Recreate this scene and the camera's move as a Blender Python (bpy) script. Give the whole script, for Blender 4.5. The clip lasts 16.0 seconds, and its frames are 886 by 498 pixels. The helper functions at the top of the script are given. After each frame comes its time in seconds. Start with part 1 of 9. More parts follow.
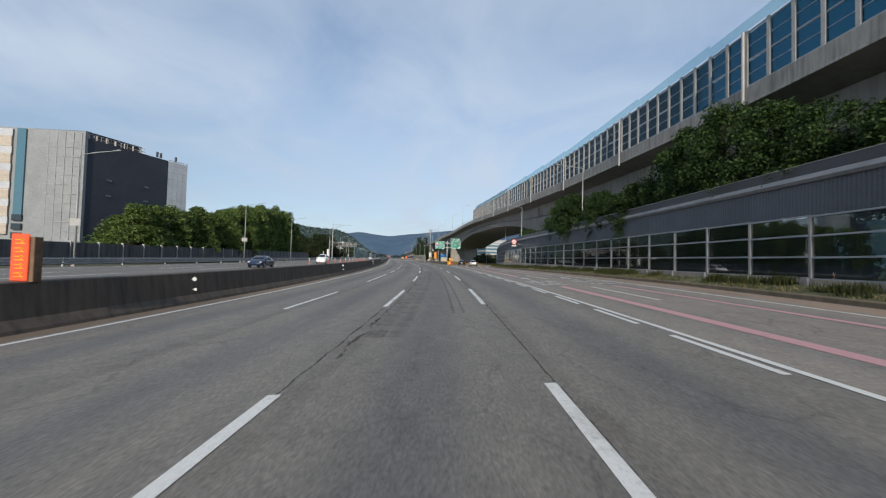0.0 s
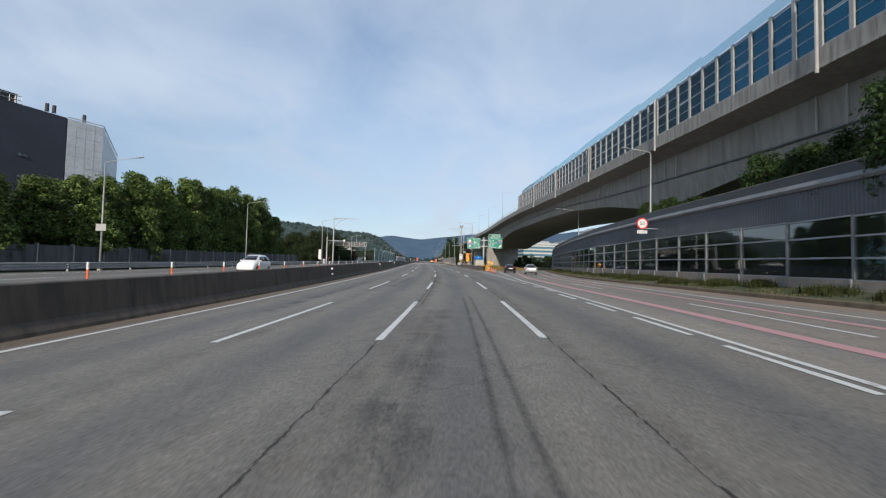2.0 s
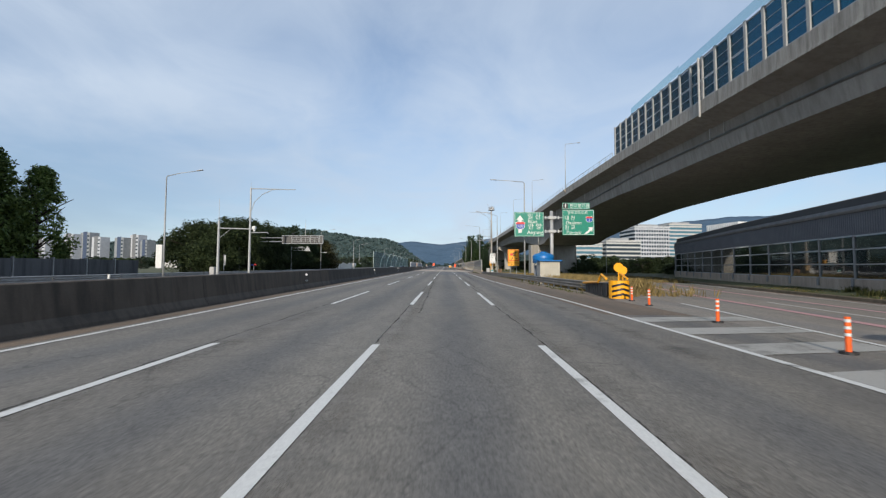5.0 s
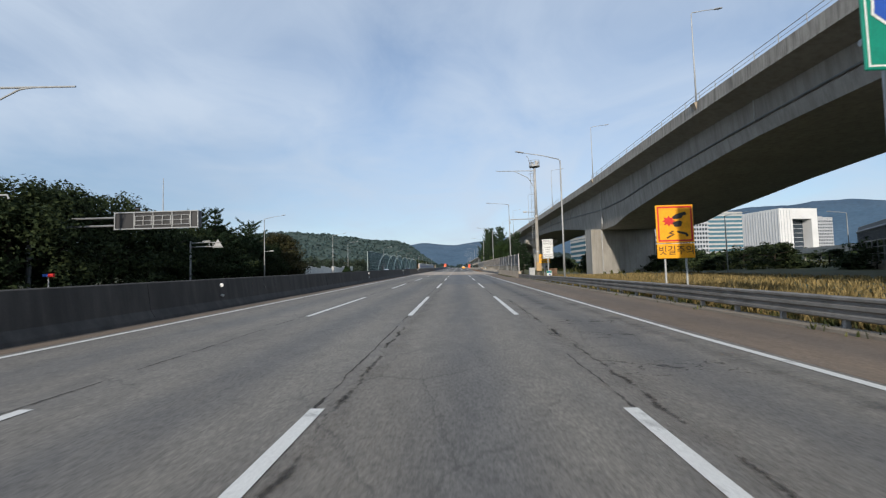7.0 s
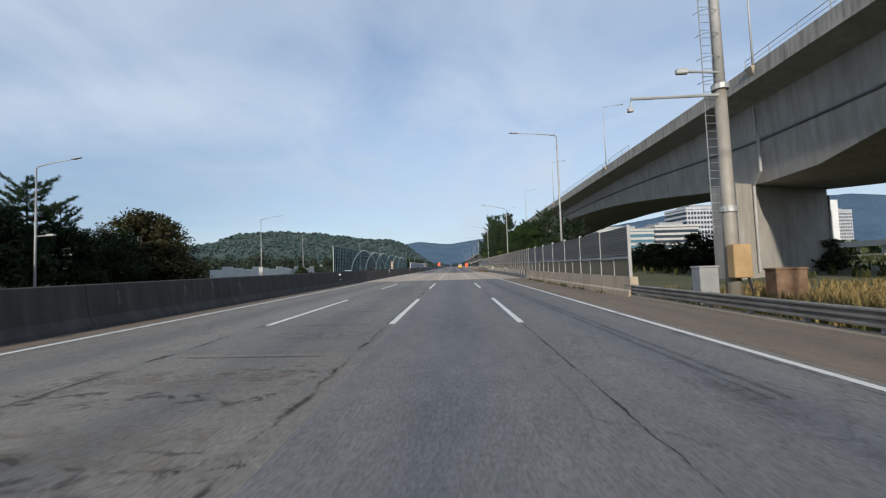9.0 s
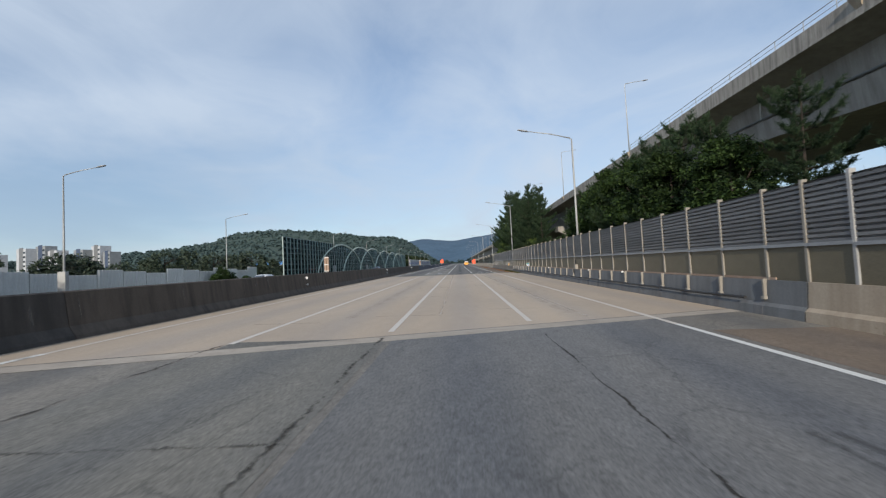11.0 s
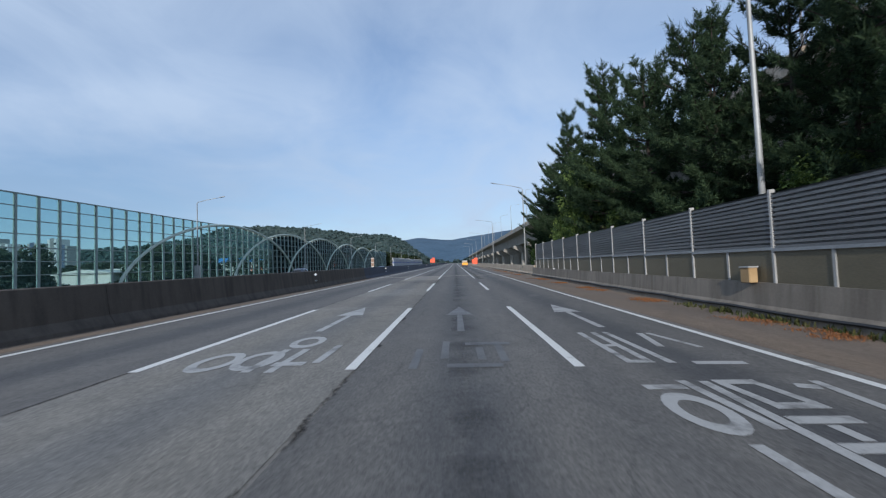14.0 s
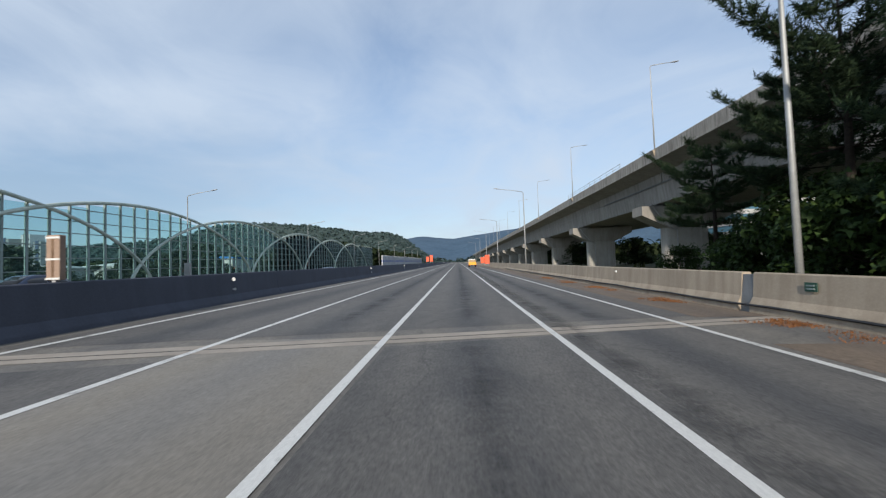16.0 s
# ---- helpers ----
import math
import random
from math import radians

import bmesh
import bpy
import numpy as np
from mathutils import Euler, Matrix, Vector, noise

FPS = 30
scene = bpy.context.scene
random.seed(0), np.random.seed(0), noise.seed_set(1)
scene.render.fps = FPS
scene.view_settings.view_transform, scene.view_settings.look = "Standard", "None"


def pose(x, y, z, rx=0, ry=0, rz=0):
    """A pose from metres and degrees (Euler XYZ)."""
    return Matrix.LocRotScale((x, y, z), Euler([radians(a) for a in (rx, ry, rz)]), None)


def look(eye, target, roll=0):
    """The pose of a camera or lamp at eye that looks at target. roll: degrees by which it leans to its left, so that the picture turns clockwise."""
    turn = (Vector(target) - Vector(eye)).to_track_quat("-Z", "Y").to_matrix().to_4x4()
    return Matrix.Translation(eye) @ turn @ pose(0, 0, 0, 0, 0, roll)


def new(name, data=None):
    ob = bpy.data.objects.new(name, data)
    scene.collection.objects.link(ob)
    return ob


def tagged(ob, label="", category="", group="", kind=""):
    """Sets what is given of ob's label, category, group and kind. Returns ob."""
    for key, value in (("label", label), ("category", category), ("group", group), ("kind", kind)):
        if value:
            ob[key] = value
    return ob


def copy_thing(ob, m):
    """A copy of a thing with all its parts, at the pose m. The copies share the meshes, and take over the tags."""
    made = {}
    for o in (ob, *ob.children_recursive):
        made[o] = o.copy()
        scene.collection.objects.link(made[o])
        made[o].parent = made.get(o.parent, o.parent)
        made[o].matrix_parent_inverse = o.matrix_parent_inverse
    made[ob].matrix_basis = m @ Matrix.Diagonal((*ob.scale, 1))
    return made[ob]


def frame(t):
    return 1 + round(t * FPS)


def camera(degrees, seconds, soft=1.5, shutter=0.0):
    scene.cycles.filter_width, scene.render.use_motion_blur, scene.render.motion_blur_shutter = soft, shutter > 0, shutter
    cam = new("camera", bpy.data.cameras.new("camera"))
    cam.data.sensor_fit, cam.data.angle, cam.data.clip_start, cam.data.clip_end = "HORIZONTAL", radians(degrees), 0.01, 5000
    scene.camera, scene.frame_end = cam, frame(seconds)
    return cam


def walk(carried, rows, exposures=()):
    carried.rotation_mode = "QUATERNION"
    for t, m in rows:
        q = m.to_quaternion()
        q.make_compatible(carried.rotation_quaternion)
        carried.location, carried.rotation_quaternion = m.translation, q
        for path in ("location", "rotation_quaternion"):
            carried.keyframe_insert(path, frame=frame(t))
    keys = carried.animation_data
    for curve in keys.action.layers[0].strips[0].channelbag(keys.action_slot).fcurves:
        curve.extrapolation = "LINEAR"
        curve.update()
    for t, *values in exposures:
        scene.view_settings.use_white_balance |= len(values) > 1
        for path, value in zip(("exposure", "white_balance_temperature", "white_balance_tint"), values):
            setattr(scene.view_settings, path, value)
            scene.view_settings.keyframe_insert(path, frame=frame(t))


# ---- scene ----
cam = camera(88.6, 16.0, soft=1.25, shutter=0.06)
PATH = [
    (0, (-8.004, -0.005, 1.721), (-6.880, 9.924, 2.109), 1.53),
    (0.5, (-6.671, 10.941, 1.888), (-5.769, 20.891, 2.300), 1.52),
    (1, (-5.433, 21.957, 2.099), (-4.717, 31.921, 2.535), 1.33),
    (1.5, (-4.488, 33.098, 2.270), (-3.947, 43.073, 2.724), 1.21),
    (2, (-3.696, 44.065, 2.486), (-3.282, 54.046, 2.927), 1.30),
    (2.5, (-3.043, 55.075, 2.582), (-2.738, 65.060, 3.029), 1.14),
    (3, (-2.369, 66.014, 2.850), (-2.167, 76.001, 3.322), 1.26),
    (3.5, (-1.663, 77.133, 3.026), (-1.553, 87.120, 3.518), 1.11),
    (4, (-1.133, 88.594, 3.249), (-1.071, 98.579, 3.796), 1.08),
    (4.2, (-0.936, 93.129, 3.358), (-0.894, 103.115, 3.891), 1.02),
    (6.3, (0.035, 140.521, 4.173), (-0.194, 150.501, 4.766), -1.58),
    (6.5, (0.000, 144.804, 4.239), (-0.280, 154.782, 4.833), -1.57),
    (7, (-0.116, 155.466, 4.430), (-0.441, 165.444, 5.009), -1.52),
    (7.5, (-0.147, 166.017, 4.615), (-0.465, 175.995, 5.196), -1.53),
    (8, (-0.109, 176.547, 4.804), (-0.406, 186.525, 5.390), -1.60),
    (8.5, (-0.086, 186.980, 5.042), (-0.341, 196.961, 5.600), -1.77),
    (9, (0.003, 197.588, 5.150), (-0.230, 207.569, 5.707), -2.05),
    (9.2, (0.041, 201.765, 5.218), (-0.190, 211.748, 5.756), -2.17),
    (11.3, (-0.054, 244.749, 6.026), (-0.402, 254.731, 6.522), -2.91),
    (11.5, (-0.022, 248.869, 6.063), (-0.382, 258.850, 6.562), -2.82),
    (12, (0.001, 259.179, 6.278), (-0.351, 269.160, 6.789), -2.62),
    (12.5, (0.002, 269.667, 6.457), (-0.355, 279.648, 6.956), -2.35),
    (13, (0.025, 280.294, 6.692), (-0.278, 290.278, 7.162), -1.85),
    (13.5, (-0.008, 290.934, 6.828), (-0.299, 300.917, 7.330), -2.31),
    (14, (-0.074, 301.605, 7.082), (-0.330, 311.590, 7.564), -2.27),
    (14.5, (-0.116, 312.502, 7.251), (-0.363, 322.485, 7.775), -1.84),
    (15, (-0.128, 323.815, 7.447), (-0.393, 333.797, 7.982), -1.84),
    (15.5, (-0.237, 335.529, 7.693), (-0.514, 345.513, 8.187), -1.79),
    (16, (-0.247, 347.316, 7.861), (-0.571, 357.300, 8.323), -1.98),
]
# the lens darkens and turns bluer for a while past the slab stretch
EXPOSURE = ((0.0, 0.34, 6500, 10), (1.5, 0.40, 6500, 10), (2.5, 0.42, 6500, 10), (9.2, 0.40, 6500, 10), (11.4, 0.37, 6500, 10), (12.0, 0.36, 6420, 10), (12.5, 0.35, 6230, 9), (13.0, 0.34, 6180, 9), (13.5, 0.32, 6120, 9), (14.0, 0.29, 5900, 10), (14.5, 0.36, 6100, 10), (15.0, 0.42, 6420, 10), (16.0, 0.45, 6500, 10))
walk(cam, [(t, look(eye, target, roll)) for t, eye, target, roll in PATH], EXPOSURE)

# ---- light: hazy morning sky, low sun from behind the car ----
SUN_AZ, SUN_EL = 188.5, 19.0
world = bpy.data.worlds.new("sky")
scene.world = world
world.use_nodes = True
wt = world.node_tree
sky = wt.nodes.new("ShaderNodeTexSky")
sky.sky_type, sky.sun_disc = "NISHITA", False
sky.sun_elevation, sky.sun_rotation = radians(SUN_EL), radians(SUN_AZ)
sky.altitude, sky.air_density, sky.dust_density, sky.ozone_density = 60, 1.0, 0.35, 3.2
coord = wt.nodes.new("ShaderNodeTexCoord")


def sky_math(op, a, b=0.0, clamp=False):
    n = wt.nodes.new("ShaderNodeMath")
    n.operation, n.use_clamp = op, clamp
    for k, v in ((0, a), (1, b)):
        if isinstance(v, (int, float)):
            n.inputs[k].default_value = v
        else:
            wt.links.new(v, n.inputs[k])
    return n.outputs[0]


# high cloud lies on a flat sheet far above, so its streaks draw together towards the horizon
parts = wt.nodes.new("ShaderNodeSeparateXYZ")
wt.links.new(coord.outputs["Generated"], parts.inputs[0])
rise = sky_math("ADD", sky_math("MAXIMUM", parts.outputs[2], 0.0), 0.16)
sheet = wt.nodes.new("ShaderNodeCombineXYZ")
wt.links.new(sky_math("DIVIDE", parts.outputs[0], rise), sheet.inputs[0])
wt.links.new(sky_math("DIVIDE", parts.outputs[1], rise), sheet.inputs[1])


def cloud_noise(turn, scale, size, detail, rough, distort):
    mp = wt.nodes.new("ShaderNodeMapping")
    mp.inputs["Rotation"].default_value = (0, 0, radians(turn))
    mp.inputs["Scale"].default_value = scale
    n = wt.nodes.new("ShaderNodeTexNoise")
    n.inputs["Scale"].default_value, n.inputs["Detail"].default_value = size, detail
    n.inputs["Roughness"].default_value, n.inputs["Distortion"].default_value = rough, distort
    wt.links.new(sheet.outputs[0], mp.inputs[0])
    wt.links.new(mp.outputs[0], n.inputs["Vector"])
    return n


veil = cloud_noise(14, (1.0, 0.7, 1.0), 0.7, 5, 0.5, 0.4)
wisp = cloud_noise(30, (1.25, 0.85, 1.0), 1.35, 9, 0.6, 1.0)
both = wt.nodes.new("ShaderNodeMixRGB")
both.inputs[0].default_value = 0.45
wt.links.new(veil.outputs["Fac"], both.inputs[1])
wt.links.new(wisp.outputs["Fac"], both.inputs[2])


# banks of thin cloud and clear gaps ahead: sideways and upward slope of their middle, half widths, more or less cloud
def bank(side, up, wide, tall, amount):
    off, size, dot = (wt.nodes.new("ShaderNodeVectorMath") for _ in range(3))
    off.operation, size.operation, dot.operation = "SUBTRACT", "MULTIPLY", "DOT_PRODUCT"
    off.inputs[1].default_value, size.inputs[1].default_value = (side, 0, up), (1 / wide, 0, 1 / tall)
    wt.links.new(drifted.outputs[0], off.inputs[0])
    wt.links.new(off.outputs[0], size.inputs[0])
    wt.links.new(size.outputs[0], dot.inputs[0])
    wt.links.new(size.outputs[0], dot.inputs[1])
    return sky_math("MULTIPLY", sky_math("EXPONENT", sky_math("MULTIPLY", dot.outputs["Value"], -1.0)), amount)


ahead = sky_math("MAXIMUM", parts.outputs[1], 0.05)
slope_of = wt.nodes.new("ShaderNodeCombineXYZ")
wt.links.new(sky_math("DIVIDE", parts.outputs[0], ahead), slope_of.inputs[0])
wt.links.new(sky_math("DIVIDE", parts.outputs[2], ahead), slope_of.inputs[2])
stir = cloud_noise(0, (1.0, 0.8, 1.0), 1.1, 4, 0.55, 0.3)
shift = wt.nodes.new("ShaderNodeVectorMath")
shift.operation = "MULTIPLY_ADD"
shift.inputs[1].default_value, shift.inputs[2].default_value = (0.5, 0, 0.3), (-0.25, 0, -0.15)
wt.links.new(stir.outputs["Color"], shift.inputs[0])
drifted = wt.nodes.new("ShaderNodeVectorMath")
wt.links.new(slope_of.outputs[0], drifted.inputs[0])
wt.links.new(shift.outputs[0], drifted.inputs[1])
cover = sky_math("ADD", sky_math("MULTIPLY", sky_math("SUBTRACT", both.outputs[0], 0.5), 1.9), 0.60)
for row in ((-0.72, 0.36, 0.46, 0.10, 0.20), (-0.92, 0.54, 0.36, 0.10, -0.20), (-0.15, 0.42, 0.12, 0.15, -0.13), (-0.26, 0.57, 0.16, 0.07, -0.08), (0.05, 0.38, 0.11, 0.09, 0.18),
            (-0.95, 0.17, 0.46, 0.13, -0.62), (-0.20, 0.18, 0.42, 0.08, 0.12), (0.50, 0.55, 0.42, 0.08, -0.12)):
    cover = sky_math("ADD", cover, bank(*row))
cover = sky_math("MAXIMUM", sky_math("MINIMUM", cover, 0.90), 0.30)
cloud = wt.nodes.new("ShaderNodeMixRGB")
cloud.inputs[2].default_value = (4.38, 5.12, 6.1, 1)
wt.links.new(cover, cloud.inputs[0])
wt.links.new(sky.outputs[0], cloud.inputs[1])
# a clear gap of deeper blue under the cloud, low over the far side
clear = wt.nodes.new("ShaderNodeMixRGB")
clear.inputs[2].default_value = (1.9, 2.85, 4.05, 1)
wt.links.new(bank(-0.85, 0.19, 0.55, 0.13, 0.5), clear.inputs[0])
wt.links.new(cloud.outputs[0], clear.inputs[1])
# grey summer haze low over the horizon
haze = wt.nodes.new("ShaderNodeMixRGB")
haze.inputs[2].default_value = (3.5, 3.88, 4.45, 1)
wt.links.new(sky_math("MULTIPLY", sky_math("EXPONENT", sky_math("MULTIPLY", sky_math("MAXIMUM", parts.outputs[2], 0.0), -9.0)), 0.5), haze.inputs[0])
wt.links.new(clear.outputs[0], haze.inputs[1])
wt.links.new(haze.outputs[0], wt.nodes["Background"].inputs[0])
wt.nodes["Background"].inputs[1].default_value = 0.105
sun = new("sun", bpy.data.lights.new("sun", "SUN"))
sun.data.energy, sun.data.angle, sun.data.color = 3.15, radians(1.0), (1.0, 0.90, 0.77)
az, el = radians(SUN_AZ), radians(SUN_EL)
sun.matrix_world = look((math.sin(az) * math.cos(el) * 90, math.cos(az) * math.cos(el) * 90, math.sin(el) * 90), (0, 0, 0))
tagged(sun, kind="structure")


# ---- materials ----
def shader(name, rough=0.6, metal=0.0):
    m = bpy.data.materials.new(name)
    m.use_nodes = True
    b = m.node_tree.nodes["Principled BSDF"]
    b.inputs["Roughness"].default_value, b.inputs["Metallic"].default_value = rough, metal
    return m, m.node_tree, b


def noise_node(t, scale, detail=5, rough=0.6, coords="Object", stretched=None, distort=0.0):
    c = t.nodes.new("ShaderNodeTexCoord")
    n = t.nodes.new("ShaderNodeTexNoise")
    n.inputs["Scale"].default_value, n.inputs["Detail"].default_value = scale, detail
    n.inputs["Roughness"].default_value, n.inputs["Distortion"].default_value = rough, distort
    if stretched:
        mp = t.nodes.new("ShaderNodeMapping")
        mp.inputs["Scale"].default_value = stretched
        t.links.new(c.outputs[coords], mp.inputs[0])
        t.links.new(mp.outputs[0], n.inputs["Vector"])
    else:
        t.links.new(c.outputs[coords], n.inputs["Vector"])
    return n


def ramp_node(t, source, stops):
    r = t.nodes.new("ShaderNodeValToRGB")
    while len(r.color_ramp.elements) < len(stops):
        r.color_ramp.elements.new(0.5)
    for e, (p, c) in zip(r.color_ramp.elements, stops):
        e.position, e.color = p, (*c, 1) if len(c) == 3 else c
    t.links.new(source, r.inputs[0])
    return r


def mix_node(t, a, b, fac, mode="MIX"):
    n = t.nodes.new("ShaderNodeMixRGB")
    n.blend_type = mode
    for k, v in ((0, fac), (1, a), (2, b)):
        if isinstance(v, (int, float)):
            n.inputs[k].default_value = v
        elif isinstance(v, tuple):
            n.inputs[k].default_value = (*v, 1)
        else:
            t.links.new(v, n.inputs[k])
    return n


def bump_node(t, b, source, strength, dist=0.02):
    n = t.nodes.new("ShaderNodeBump")
    n.inputs["Strength"].default_value, n.inputs["Distance"].default_value = strength, dist
    t.links.new(source, n.inputs["Height"])
    t.links.new(n.outputs[0], b.inputs["Normal"])


def grained(name, low, high, scale=3.0, rough=0.8, metal=0.0, bump=0.25, fine=40.0, stretched=None, coords="Object", vary=0.0, deep=0.72, peak=1.12):
    """Two scales of noise between two colours, with a fine relief."""
    m, t, b = shader(name, rough, metal)
    n1 = noise_node(t, scale, 6, 0.62, coords, stretched)
    n2 = noise_node(t, fine, 4, 0.7, coords)
    c1 = ramp_node(t, n1.outputs["Fac"], ((0.32, low), (0.68, high)))
    d = (deep, deep, deep)
    f = ramp_node(t, n2.outputs["Fac"], ((0.3, d), (0.7, (peak, peak, peak))))
    out = mix_node(t, c1.outputs[0], f.outputs[0], 0.75, "MULTIPLY")
    last = out.outputs[0]
    if vary:
        info = t.nodes.new("ShaderNodeObjectInfo")
        mr = t.nodes.new("ShaderNodeMapRange")
        mr.inputs["To Min"].default_value, mr.inputs["To Max"].default_value = 1 - vary, 1 + vary
        t.links.new(info.outputs["Random"], mr.inputs["Value"])
        hs = t.nodes.new("ShaderNodeHueSaturation")
        t.links.new(mr.outputs[0], hs.inputs["Value"])
        t.links.new(last, hs.inputs["Color"])
        last = hs.outputs[0]
    t.links.new(last, b.inputs["Base Color"])
    if bump:
        bump_node(t, b, n2.outputs["Fac"], bump)
    return m


def streaked(name, base, dirt, amount=0.6, scale=1.0, rough=0.85, bump=0.2):
    """Concrete with blotches and dirt that has run down it."""
    m, t, b = shader(name, rough)
    blot = noise_node(t, 0.35 * scale, 7, 0.65)
    run = noise_node(t, 1.6 * scale, 5, 0.6, stretched=(1.2, 1.2, 0.12))
    fine = noise_node(t, 18, 5, 0.7)
    a = ramp_node(t, blot.outputs["Fac"], ((0.3, tuple(v * 0.82 for v in base)), (0.7, tuple(v * 1.12 for v in base))))
    k = ramp_node(t, run.outputs["Fac"], ((0.42, (0, 0, 0)), (0.72, (1, 1, 1))))
    sc = t.nodes.new("ShaderNodeMath")
    sc.operation = "MULTIPLY"
    sc.inputs[1].default_value = amount
    t.links.new(k.outputs[0], sc.inputs[0])
    mx = mix_node(t, a.outputs[0], dirt, sc.outputs[0])
    f = ramp_node(t, fine.outputs["Fac"], ((0.3, (0.8, 0.8, 0.8)), (0.7, (1.1, 1.1, 1.1))))
    out = mix_node(t, mx.outputs[0], f.outputs[0], 0.7, "MULTIPLY")
    t.links.new(out.outputs[0], b.inputs["Base Color"])
    bump_node(t, b, fine.outputs["Fac"], bump, 0.01)
    return m


def math_node(t, op, x, y=0.0, clamp=False):
    n = t.nodes.new("ShaderNodeMath")
    n.operation, n.use_clamp = op, clamp
    for k, v in ((0, x), (1, y)):
        if isinstance(v, (int, float)):
            n.inputs[k].default_value = v
        else:
            t.links.new(v, n.inputs[k])
    return n.outputs[0]


def paving(name, low, high, worn, track=0.35, rough=0.8, cracks=0.5, gritty=0.85):
    """Road surface: aggregate, wheel tracks along each lane, oil, blotches and hair cracks, by the strip's own metres."""
    m, t, b = shader(name, rough)
    uv = t.nodes.new("ShaderNodeTexCoord")
    sep = t.nodes.new("ShaderNodeSeparateXYZ")
    t.links.new(uv.outputs["UV"], sep.inputs[0])
    big = noise_node(t, 0.16, 6, 0.6, "UV", (1.6, 0.35, 1))
    grain = noise_node(t, 26, 6, 0.8, "UV", (1.0, 0.30, 1))
    mid = noise_node(t, 3.4, 7, 0.72, "UV", (1.0, 0.35, 1), 0.3)
    patch = noise_node(t, 0.55, 7, 0.7, "UV", (1.0, 0.22, 1), 0.4)
    base = ramp_node(t, big.outputs["Fac"], ((0.3, low), (0.7, high)))
    wheel = math_node(t, "COSINE", math_node(t, "MULTIPLY", sep.outputs[0], 2 * math.pi / 1.775))
    lane = math_node(t, "COSINE", math_node(t, "MULTIPLY", sep.outputs[0], 2 * math.pi / 3.55))
    wave = math_node(t, "ADD", math_node(t, "MULTIPLY", wheel, 0.45), math_node(t, "MULTIPLY", lane, 0.55))
    wob = math_node(t, "ADD", wave, math_node(t, "MULTIPLY", math_node(t, "SUBTRACT", patch.outputs["Fac"], 0.5), 2.2))
    tr = ramp_node(t, math_node(t, "MULTIPLY", math_node(t, "ADD", wob, 1.0), 0.5), ((0.1, (1.12, 1.07, 1.0)), (0.95, (1 - track, 1 - track, 1.02 - track))))
    m1 = mix_node(t, base.outputs[0], tr.outputs[0], 1.0, "MULTIPLY")
    st = ramp_node(t, patch.outputs["Fac"], ((0.50, (0, 0, 0)), (0.72, (0.6, 0.6, 0.6))))
    m2 = mix_node(t, m1.outputs[0], worn, st.outputs[0])
    md = ramp_node(t, mid.outputs["Fac"], ((0.3, (0.78, 0.78, 0.79)), (0.7, (1.2, 1.2, 1.19))))
    m3 = mix_node(t, m2.outputs[0], md.outputs[0], gritty, "MULTIPLY")
    g = ramp_node(t, grain.outputs["Fac"], ((0.30, (0.42, 0.42, 0.42)), (0.70, (1.62, 1.62, 1.6))))
    m4 = mix_node(t, m3.outputs[0], g.outputs[0], gritty, "MULTIPLY")
    mp = t.nodes.new("ShaderNodeMapping")
    mp.inputs["Scale"].default_value = (1.0, 0.55, 1)
    warp = mix_node(t, uv.outputs["UV"], mid.outputs["Color"], 0.55, "ADD")
    t.links.new(warp.outputs[0], mp.inputs[0])
    vo = t.nodes.new("ShaderNodeTexVoronoi")
    vo.feature = "DISTANCE_TO_EDGE"
    vo.inputs["Scale"].default_value = 0.62
    t.links.new(mp.outputs[0], vo.inputs["Vector"])
    thin = ramp_node(t, vo.outputs["Distance"], ((0.0, (1, 1, 1)), (0.016, (0, 0, 0))))
    where = ramp_node(t, patch.outputs["Fac"], ((0.42, (cracks, cracks, cracks)), (0.56, (0, 0, 0))))
    cut = mix_node(t, thin.outputs[0], where.outputs[0], 1.0, "MULTIPLY")
    m5 = mix_node(t, m4.outputs[0], tuple(v * 0.3 for v in low), cut.outputs[0])
    t.links.new(m5.outputs[0], b.inputs["Base Color"])
    bump_node(t, b, grain.outputs["Fac"], 0.5, 0.012)
    return m


